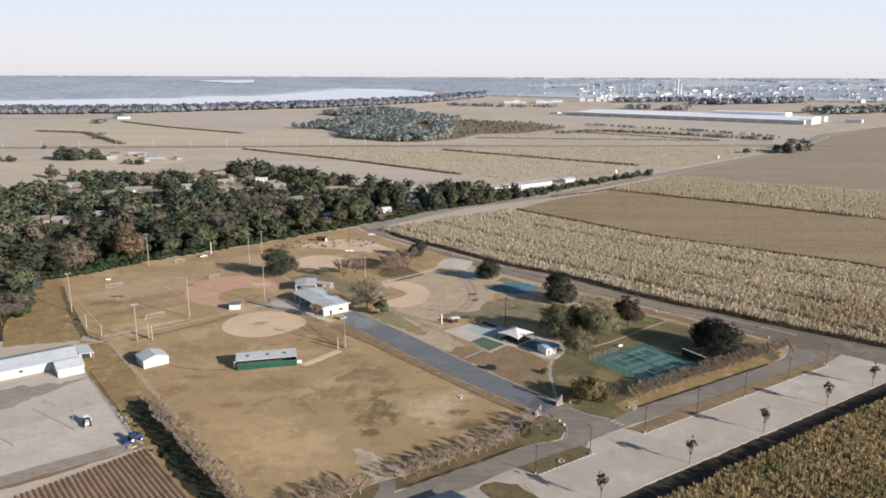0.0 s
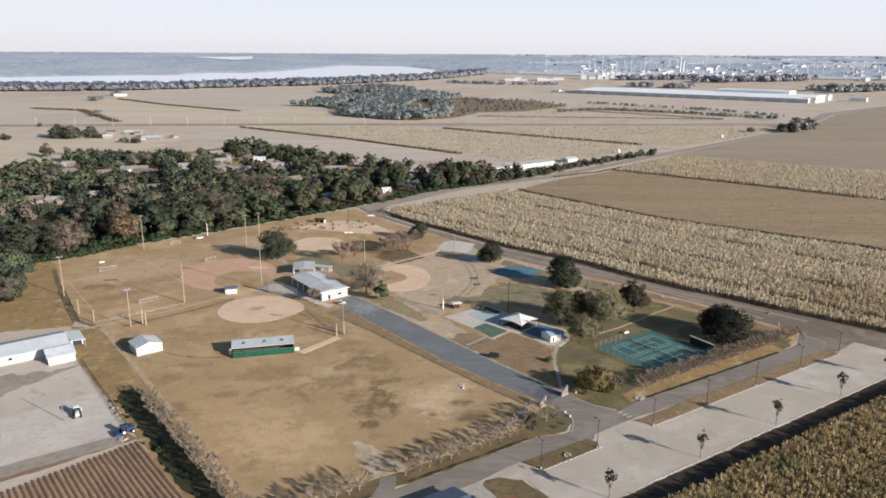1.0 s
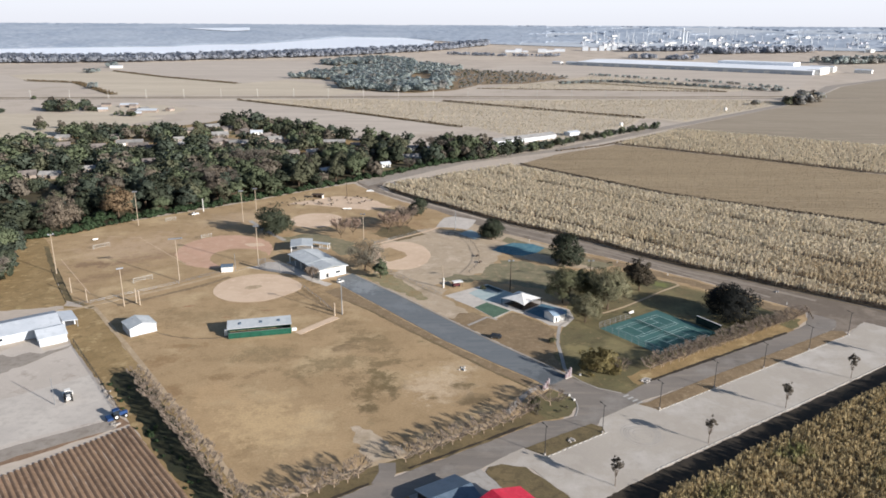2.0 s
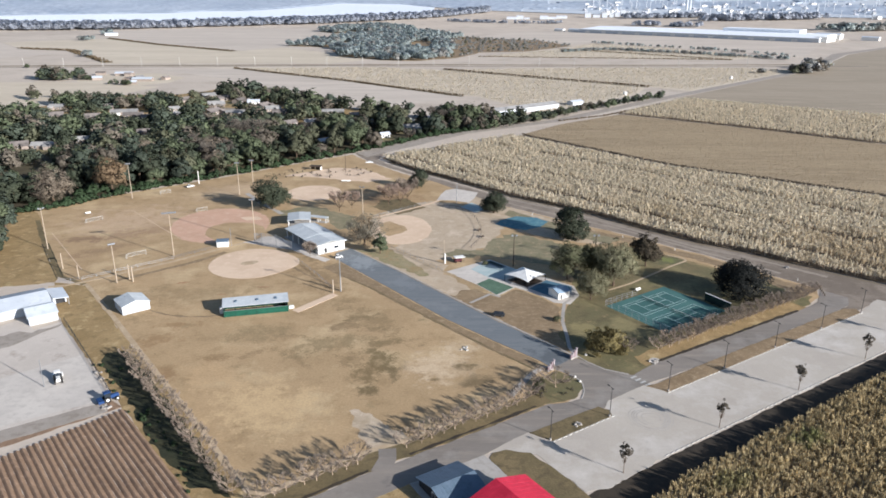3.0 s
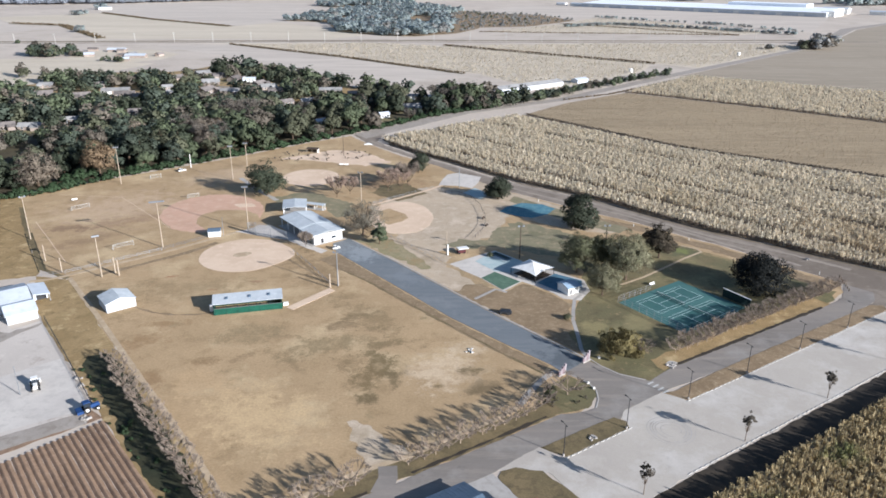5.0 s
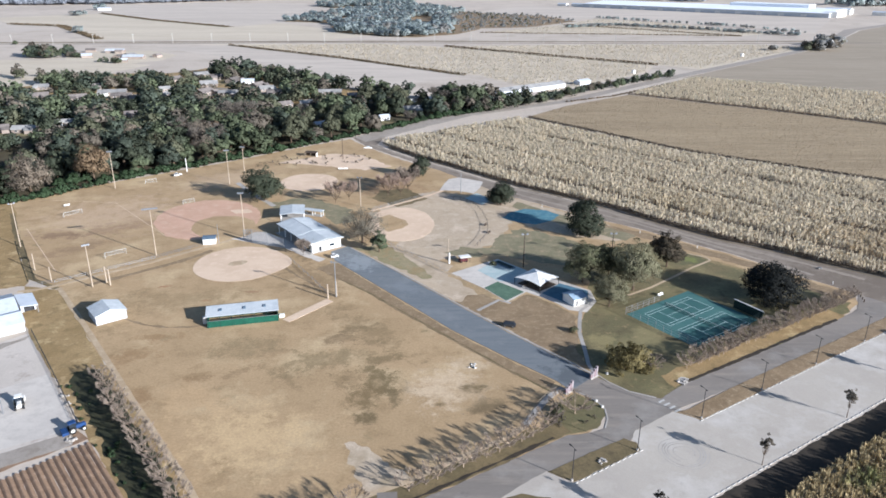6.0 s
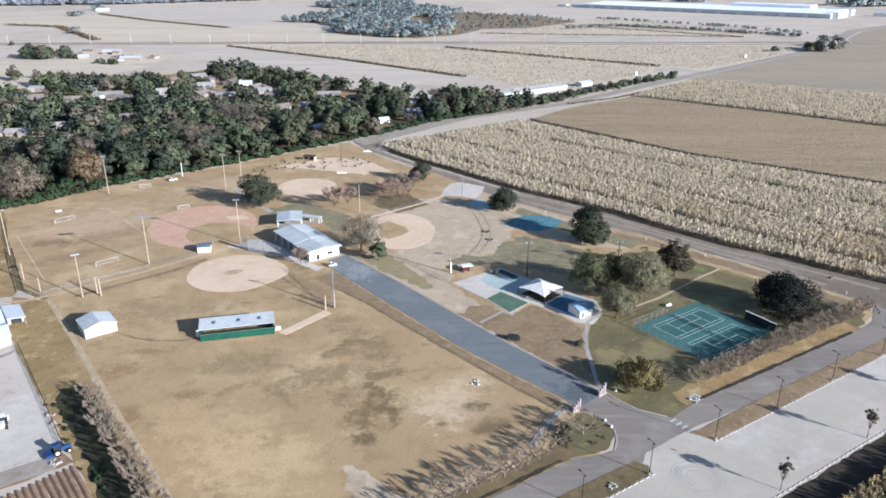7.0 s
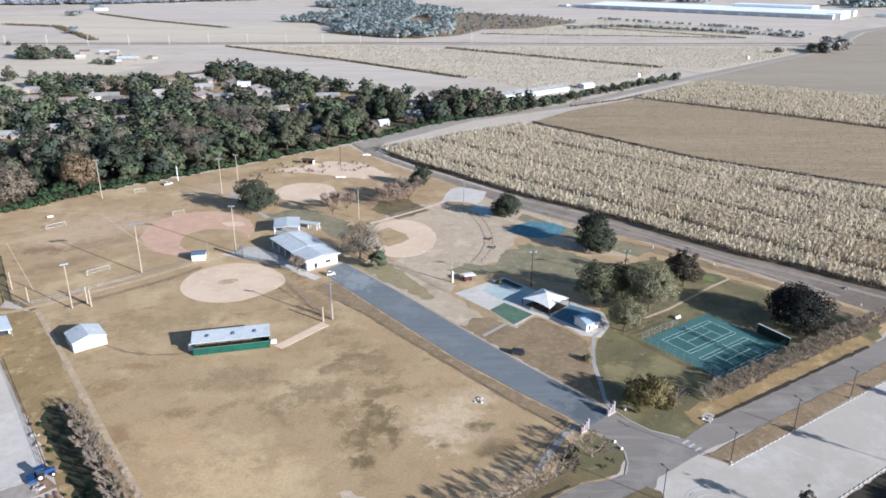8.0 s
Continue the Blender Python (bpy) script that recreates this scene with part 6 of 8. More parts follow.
def bare_tree(rng, height, stems, per, twig, width, fork=0.25, flare=0.45, levels=2, single=False, thin=1.0, rise=0.25, spread=0.75):
    """Several stems that fan out and fork, with fine twigs; returns the wood and the twigs."""
    g = Geo()
    ends = []
    if single:
        g.tube((0, 0, -0.1), (0, 0, height * fork), height * 0.024 * thin, height * 0.018 * thin, 6)
    for i in range(stems):
        a = 2 * math.pi * (i + rng.uniform(-0.3, 0.3)) / stems
        out = Vector((math.cos(a), math.sin(a), 0))
        p0 = Vector((0, 0, height * fork * 0.95)) if single else out * 0.1
        p1 = out * height * flare * 0.35 + Vector((0, 0, height * (fork + 0.2)))
        r = height * 0.013 * thin
        g.tube(p0, p1, r * 1.3, r, 5)
        for j in range(3):
            b = a + rng.uniform(-0.9, 0.9)
            o2 = Vector((math.cos(b), math.sin(b), 0))
            p2 = p1 + o2 * height * flare * 0.35 * rng.uniform(0.5, 1.1) + Vector((0, 0, height * rng.uniform(0.18, 0.34)))
            g.tube(p1, p2, r * 0.8, r * 0.45, 4)
            ends.append((p1.lerp(p2, 0.3), p2))
            for k in range(levels):
                b2 = b + rng.uniform(-1.1, 1.1)
                p3 = p2 + Vector((math.cos(b2), math.sin(b2), 0)) * height * 0.13 + Vector((0, 0, height * rng.uniform(0.06, 0.2)))
                g.tube(p2, p3, r * 0.4, r * 0.15, 3)
                ends.append((p2, p3))
    return g, twig_cloud(rng, ends, per, spread, twig, width, rise)


TREES = {}


def dome_cloud(rng, n, height, width, domes, leaf, low=0.2, tight=0.4, strand=0.0, lumps=14, ragged=1.0):
    """A crown of several overlapping domes, each covered with tufts of leaves that face outwards."""
    R = width / 2
    cs, rs = [], []
    for i in range(domes):
        if i == 0:
            rz = height * (1 - low) * 0.42
            c, r = np.array([0, 0, height - rz]), np.array([R * 0.62, R * 0.58, rz])
        else:
            a = 2 * math.pi * (i + rng.uniform(-0.25, 0.25)) / (domes - 1)
            d = R * rng.uniform(0.34, 0.56)
            h = R * rng.uniform(0.44, 0.58)
            rz = min(h * rng.uniform(0.8, 1.15), height * 0.36)
            z = height * rng.uniform(low + 0.14, 0.7) if domes > 3 else height * rng.uniform(low + 0.2, 0.6)
            c, r = np.array([d * math.cos(a), d * math.sin(a), max(z, low * height + rz * 0.6)]), np.array([h, h, rz])
        cs.append(c)
        rs.append(r)
    cs, rs = np.array(cs), np.array(rs)
    m = domes * lumps
    k = np.repeat(np.arange(domes), lumps)
    d = rng.normal(size=(m, 3))
    d[:, 2] = np.abs(d[:, 2]) * 1.1 - 0.5
    d /= np.linalg.norm(d, axis=1)[:, None]
    lc = cs[k] + d * rs[k] * rng.uniform(0.7, 0.76 + 0.16 * ragged, (m, 1))
    lr = R * rng.uniform(0.14, 0.26, m)
    j = rng.integers(0, m, n)
    q = rng.normal(size=(n, 3))
    q /= np.linalg.norm(q, axis=1)[:, None]
    q = q + 0.45 * d[j]
    q /= np.linalg.norm(q, axis=1)[:, None]
    p = lc[j] + q * (lr[j] * rng.uniform(0.35, 1.0, n) ** 0.5)[:, None] * np.array([1, 1, 0.8])
    nrm = q * 0.6 + d[j] * 0.5 + rng.normal(size=(n, 3)) * tight
    nrm /= np.linalg.norm(nrm, axis=1)[:, None]
    u = np.cross(nrm, rng.normal(size=(n, 3)))
    u /= np.linalg.norm(u, axis=1)[:, None]
    if strand:
        u = u * (1 - strand) + np.array([0, 0, -1.0]) * strand
        u /= np.linalg.norm(u, axis=1)[:, None]
        w = np.cross(nrm, u)
        w /= np.linalg.norm(w, axis=1)[:, None] + 1e-6
        u, w = u * 1.7, w * 0.65
    else:
        w = np.cross(nrm, u)
    s = leaf * rng.uniform(0.6, 1.35, (n, 1))
    v = np.stack([p - u * s - w * s * 0.55, p + u * s * 0.6 - w * s * 0.7, p + u * s * 1.1 + w * s * 0.5, p - u * s * 0.5 + w * s * 0.75], 1).reshape(-1, 3)
    v[:, 2] = np.maximum(v[:, 2], 0.06 * height)
    out = (p - np.array([0, 0, height * 0.45])) / np.array([R, R, height * 0.5])
    out /= np.linalg.norm(out, axis=1)[:, None] + 1e-6
    soft = 0.35 * out + 0.3 * d[j] + 0.25 * q + 0.25 * nrm
    soft /= np.linalg.norm(soft, axis=1)[:, None]
    return v, np.arange(4 * n).reshape(n, 4), lc, cs, np.repeat(soft, 4, axis=0)


def dome_tree(key, seed, height, width, domes, leaf, n, leaf_m, bark_m="bark", trunk_r=0.35, fork=0.3, limbs_n=12, **more):
    rng = np.random.default_rng(seed)
    v, f, lc, cs, soft = dome_cloud(rng, n, height, width, domes, leaf, **more)
    v = v * [1, 1, height / v[:, 2].max()]
    tips = [tuple(c) for c in cs] + [tuple(c * 0.95) for c in lc[rng.permutation(len(lc))[:limbs_n]]]
    TREES[key] = (limbs(rng, height, trunk_r, tips, trunk_to=fork).mesh("trunk", M[bark_m]), mesh_of("crown", v, f, M[leaf_m], soft), height)


def bare_kind(key, seed, height, twig_m, bark_m="bark", **more):
    wood, (v, f) = bare_tree(np.random.default_rng(seed), height, **more)
    TREES[key] = (wood.mesh("trunk", M[bark_m]), mesh_of("crown", v, f, M[twig_m]), height)


def plant(key, x, y, height, turn=0.0, label="", name="tree", category="tree", group="", widen=1.0):
    wood, crown, h = TREES[key]
    s = height / h
    t = new(name)
    t.empty_display_size = 0.5
    t.matrix_world = pose(x, y, ground_z(x, y), 0, 0, turn) @ Matrix.Diagonal((s * widen, s * widen, s, 1))
    tagged(t, label, category, group)
    part("trunk", wood, None, t)
    part("crown", crown, None, t)
    return t


# specimen trees of the park
dome_tree("oak_round", 1, 12, 12.5, 9, 0.19, 12000, "oak", low=0.03, tight=0.6, lumps=44)
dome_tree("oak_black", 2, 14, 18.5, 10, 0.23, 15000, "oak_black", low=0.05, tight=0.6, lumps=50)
dome_tree("oak_tall", 3, 18, 15, 11, 0.2, 15000, "oak", low=0.02, tight=0.6, lumps=40)
dome_tree("sparse_dark", 4, 16, 13, 10, 0.22, 9500, "sparse_leaf", low=0.14, tight=0.6, lumps=16, fork=0.3, ragged=1.5)
dome_tree("olive_big", 5, 20, 16, 12, 0.16, 17000, "olive", low=0.14, tight=0.7, strand=0.6, lumps=20, ragged=1.9, limbs_n=50, fork=0.22)
dome_tree("olive_b", 6, 18, 15, 12, 0.15, 16000, "olive_brown", low=0.12, tight=0.7, strand=0.65, lumps=18, ragged=1.9, limbs_n=50, fork=0.2)
dome_tree("small_round", 7, 9, 6, 6, 0.16, 5200, "mid_leaf", trunk_r=0.2, low=0.16, tight=0.55, lumps=30)
dome_tree("bare_big", 8, 15, 17, 12, 0.12, 10500, "twig_leaf", low=0.14, tight=0.8, strand=0.35, lumps=16, limbs_n=60, ragged=1.5, trunk_r=0.4, fork=0.2)
bare_kind("bare_russet", 9, 11, "russet_twigs", "bark", stems=8, per=64, twig=1.5, width=0.026, flare=0.5, levels=4, single=True, fork=0.16, thin=0.55, spread=0.95)
bare_kind("bare_grey", 12, 11, "twigs", "bark", stems=8, per=95, twig=1.5, width=0.026, flare=0.5, levels=4, single=True, fork=0.16, thin=0.55, spread=0.95)
dome_tree("willow", 14, 8, 10.5, 12, 0.17, 7500, "willow", low=0.02, tight=0.6, strand=0.85, lumps=14, trunk_r=0.2, ragged=2.2, limbs_n=30)
dome_tree("green_bush", 15, 5, 6.6, 6, 0.26, 1800, "bright_bush", low=0.02, tight=0.5, lumps=14, trunk_r=0.12)
dome_tree("young_tree", 10, 8, 2.9, 6, 0.13, 1000, "brown_leaf", low=0.24, tight=0.8, lumps=10, trunk_r=0.08, ragged=1.3)
dome_tree("shrub", 11, 6, 9, 6, 0.18, 4200, "olive", low=0.04, tight=0.55, trunk_r=0.2)
dome_tree("low_bush", 13, 2, 3.1, 4, 0.15, 340, "brown_leaf", low=0.02, tight=0.7, lumps=6, trunk_r=0.06, ragged=1.4)
for i in range(4):
    bare_kind(f"myrtle{i}", 20 + i, 6.0, "twigs", "pale_bark", stems=6, per=60, twig=0.8, width=0.016, flare=0.95, levels=3, single=True, fork=0.24)

plant("oak_tall", -91, 402, 20.0, 10, "broad oak with a full grey-green crown", "oak_tree", widen=1.2)
plant("bare_big", -35.0, 343.5, 17, 40, "large sprawling grey-twigged tree beside the pavilion", "bare_tree", widen=1.02)
plant("small_round", -26.8, 332, 9.6, 0, "small round dark evergreen tree by the drive", "evergreen_tree", widen=1.3)
plant("oak_round", -13.5, 447, 12.5, 70, "dark round live oak near the road", "oak_tree")
plant("bare_russet", -28.5, 410, 13, 0, "bare reddish tree by the ball field", "bare_tree")
plant("bare_grey", -18.5, 420, 14, 120, "bare grey tree by the ball field", "bare_tree")
plant("bare_russet", -22, 412, 12, 220, "bare reddish tree by the ball field", "bare_tree")
plant("bare_russet", -54, 398, 12, 150, "bare reddish tree behind the pavilion", "bare_tree")
plant("bare_russet", -48, 404, 10, 50, "bare reddish tree behind the pavilion", "bare_tree")
plant("oak_round", 29, 396.5, 12.5, 30, "dense dark live oak by the plaza", "oak_tree", widen=1.2)
plant("oak_round", 63.5, 356, 15, 200, "dense dark live oak along the gravel road", "oak_tree", widen=1.2)
plant("olive_big", 53.0, 301.5, 17, 0, "large olive-grey tree beside the splash pad", "shade_tree", widen=1.15)
plant("olive_b", 58.6, 280.6, 13, 60, "drooping grey-green tree beside the splash pad", "shade_tree", widen=1.12)
plant("olive_b", 70.5, 294.5, 20.5, 130, "large olive-brown tree near the tennis courts", "shade_tree", widen=1.05)
plant("olive_big", 64, 307, 15, 230, "large olive-grey tree beside the splash pad", "shade_tree")
plant("sparse_dark", 89.5, 317, 16, 20, "open-crowned dark tree by the footpath", "shade_tree")
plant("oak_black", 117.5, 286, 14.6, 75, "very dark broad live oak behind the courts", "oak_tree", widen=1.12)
plant("willow", 54.5, 237.4, 9.2, 0, "large drooping yellow-olive shrub near the gate", "shrub", "shrub", widen=1.08)
plant("myrtle1", 62.2, 237.6, 4.4, 40, "bare pale-stemmed crepe myrtle beside the drooping shrub", "crepe_myrtle", "tree", widen=1.1)
plant("willow", 60.4, 236.2, 4.0, 90, "smaller drooping shrub near the gate", "shrub", "shrub", widen=0.9)
plant("shrub", 42.8, 261.5, 2.2, 30, "low round shrub by the footpath", "shrub", "shrub")
plant("shrub", 20, 318, 2.0, 130, "low dark shrub by the ball field", "shrub", "shrub")
plant("shrub", -55, 333, 5, 0, "thin brown shrub beside the pavilion", "shrub", "shrub", widen=0.6)
plant("shrub", 30.5, 215, 3.2, 200, "dark evergreen shrub by the gate", "shrub", "shrub", widen=0.8)
for s, h in ((131.1, 9), (167.9, 9), (204.6, 9.5), (241.5, 9.5), (272, 9.5)):
    plant("young_tree", *road_xy(s, 122.9 + (s - 131) * 0.013), h, s * 7, "slim young tree with thin withered leaves in the lot", "young_tree", "tree", "young trees of the parking lot", widen=1.05)

# bare crepe myrtles in rows
rr = random.Random(4)


def myrtle_row(a, b, step, h, label, group, wide=1.0, off=0.5):
    a, b = Vector(a), Vector(b)
    n = int((b - a).length / step)
    for i in range(n + 1):
        p = a.lerp(b, i / n) + Vector((rr.uniform(-off, off), rr.uniform(-off, off)))
        plant(f"myrtle{rr.randrange(4)}", p.x, p.y, h * rr.uniform(0.8, 1.15), rr.uniform(0, 360), label, "crepe_myrtle", "tree", group, wide)


for i in range(34):
    x, y = -104 + 1.75 * i + rr.uniform(-3, 3), 470 + (i % 5) * 5 + rr.uniform(-2, 2) + i * 0.25
    plant("low_bush", x, y, rr.uniform(0.9, 1.7), rr.uniform(0, 360), "low brown bush on the bare earth", "low_bush", "bush", "low bushes at the park head", rr.uniform(0.6, 0.95))
for x, y, h in ((29.5, 211.5, 1.8), (31.4, 212.6, 1.5), (30.4, 209.6, 1.3), (37.5, 210.5, 0.9), (40.2, 213, 0.8), (38.5, 217.5, 0.9)):
    plant("low_bush", x, y, h, x * 40, "low dry brown bush in the corner bed", "low_bush", "bush", "bushes of the corner bed", 1.0)
for x, y, h, k in ((35.3, 214.7, 5.6, 2), (31.5, 217.8, 4.2, 0), (27.5, 210.2, 4.6, 3)):
    plant(f"myrtle{k}", x, y, h, x * 31, "bare crepe myrtle in the corner bed", "crepe_myrtle", "tree", "crepe myrtles along the road", 1.15)
plant("bare_grey", -57.9, 328, 7.0, 60, "thin bare grey tree beside the pavilion", "bare_tree")
for x, y, h in ((-200.7, 429, 6.5), (-196, 434, 5.5), (-206, 424, 5.0)):
    plant("green_bush", x, y, h, x, "bright green bush at the woods' edge", "bush", "bush", "undergrowth along the woods", 1.1)
myrtle_row((-7.6, 184.2), (25.4, 206.6), 3.6, 4.7, "bare pruned crepe myrtle in a row along the road", "crepe myrtles along the road")
myrtle_row((-41.5, 162.8), (-19.6, 176.4), 3.65, 4.7, "bare pruned crepe myrtle in a row along the road", "crepe myrtles along the road")
myrtle_row((73, 238.5), (147, 286), 2.3, 5.0, "bare crepe myrtle in a dense row by the courts", "crepe myrtles by the courts")
myrtle_row((-99.6, 231.0), (-48.2, 165.6), 3.3, 4.6, "bare crepe myrtle in a dense row on the park edge", "crepe myrtles on the park edge", 0.9, 0.6)

# ---- woods with houses ----
WOODS = [(-186, 296), (-192, 318), (-206, 350), (-228, 395), (-179, 441), (-130, 484), (-86, 529), (-66, 548), (0, 624), (40, 652), (52, 664), (46, 690), (12, 700), (-40, 715), (-80, 752), (-120, 800), (-160, 842), (-215, 862),
         (-258, 858), (-276, 806), (-330, 816), (-368, 850), (-396, 838), (-402, 782), (-388, 742), (-404, 706), (-470, 690), (-560, 660), (-520, 480), (-380, 330), (-260, 270)]
sheet("ground_woods", WOODS, 0.015, M["soil"], "dark leaf-strewn floor of the woods", "woodland floor", jag=3, step=6, seed=61)
sheet("ground_village", [(-425, 690), (-300, 664), (-180, 664), (-60, 680), (20, 692), (-40, 712), (-82, 750), (-122, 798), (-160, 842), (-215, 862), (-270, 905), (-300, 860), (-368, 852), (-396, 838), (-402, 775)], 0.022, M["dry_verge"], "dry grass between the houses of the village", "grass", jag=5, step=8, seed=112)
HOUSES = [(-333, 750, 20, 16, 11, "shingle"), (-302, 719, 14, 28, 9, "old_metal"), (-268, 688, 35, 14, 10, "shingle"), (-381, 748, 10, 15, 10, "old_metal"), (-358, 698, 25, 17, 11, "shingle"),
          (-257, 834, 40, 17, 11, "old_metal"), (-219, 722, 65, 18, 13, "shingle"), (-262, 740, 30, 11, 8, "old_metal"), (-250, 708, 75, 10, 8, "old_metal"), (-279, 584, 12, 16, 8, "old_metal"),
          (-297, 560, 8, 18, 9, "old_metal"), (-230, 772, 20, 19, 12, "old_metal"), (-212, 795, 70, 15, 12, "shingle"), (-196, 790, 10, 14, 8, "white_metal"),
          (-167, 744, 30, 16, 11, "old_metal"), (-155, 722, 15, 15, 10, "shingle"), (-133, 662, 40, 13, 9, "shingle"), (-116, 668, 20, 12, 9, "old_metal"), (-104, 727, 5, 24, 8, "old_metal"),
          (-91, 582, 40, 10, 6, "white_metal"), (-80, 709, 20, 13, 8, "shingle"), (-45.5, 609, 30, 9, 6, "white_metal"), (-25, 642, 12, 17, 10, "old_metal"), (-234, 817, 25, 17, 11, "shingle"),
          (-196, 719, 8, 20, 9, "old_metal"), (-243, 616, 20, 13, 9, "shingle"), (-286, 700, 12, 20, 9, "shingle"), (-274, 803, 50, 14, 10, "shingle"), (-316, 560, 30, 16, 10, "shingle"), (-23, 694, 10, 15, 7, "old_metal"), (-180, 764, 60, 15, 11, "shingle"), (-320, 690, 25, 16, 11, "shingle")]
for i, (x, y, turn, L, W, m) in enumerate(HOUSES):
    ring = [(x + (12 + 5 * math.sin(k * 2.3 + i)) * math.cos(k * 0.785), y - 3 + (14 + 5 * math.cos(k * 1.7 + i)) * math.sin(k * 0.785)) for k in range(8)]
    sheet("ground_garden", ring, 0.03, M["green"], "thin olive grass garden round a house", "grass", jag=1.5, step=4, seed=100 + i)
    t = thing("house", x, y, turn, {"shingle": "small brick house with grey shingle roof among trees", "white_metal": "small house with white metal roof among trees", "old_metal": "small house with grey metal roof among trees"}[m], "house", "houses in the woods")
    gable(t, L * 0.85, W * 0.9, 2.9, W * 0.22, M["white"] if m == "white_metal" else M["brick"], M[m], over=0.6)
    if L > 13:
        gable(t, L * 0.3, W * 0.5, 2.8, W * 0.15, M["white"] if i % 4 == 1 else M["brick"], M[m], over=0.4, x0=L * 0.27 * (-1) ** i, y0=-W * 0.62)
    if i % 2:
        gable(t, L * 0.26, W * 0.4, 2.4, W * 0.1, M["brick"], M["old_metal"], over=0.3, x0=-L * 0.2, y0=W * 0.6)
    for k in (-0.3, 0.3):
        opening(t, "window", k * L * 0.85, -W * 0.45 - 0.03, 1.0, 1.6, 1.3, 0, M["glass"])
    opening(t, "door", 0, -W * 0.45 - 0.03, 0, 1.1, 2.1, 0, M["dark"])

kinds = []
for i, (leaf, r) in enumerate((("oak", 5.4), ("mid_leaf", 5.2), ("mid_leaf", 4.8), ("blue_leaf", 4.4), ("brown_leaf", 5.6), ("wood_olive", 5.4), ("wood_olive", 5.0), ("russet_leaf", 4.8), ("blue_leaf", 5.2))):
    dome_tree(f"wood{i}", 40 + i, 14, r * 2.1, 5 + i % 4, 0.33, 3600, leaf, low=0.04, tight=0.5, lumps=24)
    kinds.append(f"wood{i}")
bare_kind("wood_bare", 60, 15, "dark_twigs", "bark", stems=8, per=80, twig=1.8, width=0.035, flare=0.55, levels=4, single=True, fork=0.14, thin=0.55, spread=0.95)
WEIGHTS = [3.6, 3.6, 2.8, 2.8, 2.4, 2.2, 2.2, 0.3, 2.8]
rw = random.Random(11)
spots = []
STREETS = [[(-440, 700), (-330, 712), (-255, 722), (-190, 716), (-130, 706), (-60, 694)], [(-330, 800), (-270, 778), (-200, 752), (-150, 722)], [(-300, 720), (-280, 650), (-262, 600)]]
for i, line in enumerate(STREETS):
    strip("road_village", line, 5.5, 0.05, M["pale_asphalt"], "pale narrow street between the houses", "road", jag=0.4, seed=120 + i, step=4)


def street_gap(p):
    best = 1e9
    for line in STREETS:
        for a, b in zip(line, line[1:]):
            a, b, q = Vector(a), Vector(b), Vector(p)
            f = max(0, min(1, (q - a).dot(b - a) / (b - a).length_squared))
            best = min(best, (a.lerp(b, f) - q).length)
    return best


x = -560
while x < 60:
    y = 265
    while y < 980:
        p = (x + rw.uniform(-3.6, 3.6), y + rw.uniform(-3.6, 3.6))
        y += 12.4
        if not inside(p, WOODS) or any(math.hypot(p[0] - sx, p[1] - sy) < 9 for sx, sy in ((-191.5, 434), (-217, 416), (-150, 492), (-205, 424), (-224, 402), (-160, 520), (-176, 545), (-146, 552), (-205, 520))):
            continue
        if math.hypot((p[0] + 262) / 17, (p[1] - 470) / 34) < 1:
            continue
        # trees cleared or lowered along the camera's view, so that the roofs show
        most = 13.0 if p[1] > 690 else 21.0
        for hx, hy, turn, L, W, m in HOUSES:
            dx, dy = p[0] - hx, p[1] - hy
            if math.hypot(dx, dy) < 11:
                most = 0.0
            elif abs(dx - dy * hx / hy) < L * 0.5 + 2 and -90 < dy < 0:
                most = min(most, 2.5 - dy * 0.16)
        if most < 6:
            continue
        if p[1] > 640 and (noise.noise((p[0] * 0.02, p[1] * 0.02, 3.0)) > 0.16 or street_gap(p) < 6):
            continue
        spots.append((p[0], p[1], most))
    x += 12.4


def edge_gap(p):
    """Distance from the park side of the woods."""
    best = 1e9
    for (ax, ay), (bx, by) in zip(WOODS[:11], WOODS[1:12]):
        a, b, q = Vector((ax, ay)), Vector((bx, by)), Vector(p[:2])
        f = max(0, min(1, (q - a).dot(b - a) / (b - a).length_squared))
        best = min(best, (a.lerp(b, f) - q).length)
    return best


spots.sort(key=edge_gap)
WOOD_LABEL = {"oak": "dark green tree at the edge of the woods", "mid_leaf": "leafy green tree in the woods", "blue_leaf": "blue-green evergreen in the woods", "brown_leaf": "tree with withered brown leaves in the woods",
              "wood_olive": "grey-olive tree in the woods", "russet_leaf": "russet autumn tree in the woods"}
for p in spots[:290]:
    k = rw.choices(kinds + ["wood_bare"], WEIGHTS + [1.3] if p[0] > -165 else [5.0, 1.4, 1.2, 4.4, 1.6, 0.8, 0.8, 0, 4.4, 1.6])[0]
    lab = "bare tree with pale trunk in the woods" if k == "wood_bare" else WOOD_LABEL[[n for n in WOOD_LABEL if TREES[k][1].materials[0] == M[n]][0]]
    plant(k, p[0], p[1], min(p[2], rw.choice((rw.uniform(11, 15), rw.uniform(15, 21)))), rw.uniform(0, 360), lab, "woodland_tree", "tree", "trees at the edge of the woods", rw.uniform(1.0, 1.45))
dome_tree("grey_brown", 61, 17, 15, 8, 0.22, 5200, "pale_withered", low=0.1, tight=0.6, strand=0.45, lumps=34, limbs_n=24, ragged=1.4)
dome_tree("russet_big", 62, 17, 13, 7, 0.24, 4200, "russet_leaf", low=0.2, tight=0.6, strand=0.35, lumps=30, limbs_n=20, ragged=1.4)
plant("russet_big", -191.5, 434, 22.5, 30, "russet autumn tree in the woods", "woodland_tree", "tree", "trees at the edge of the woods", 1.1)
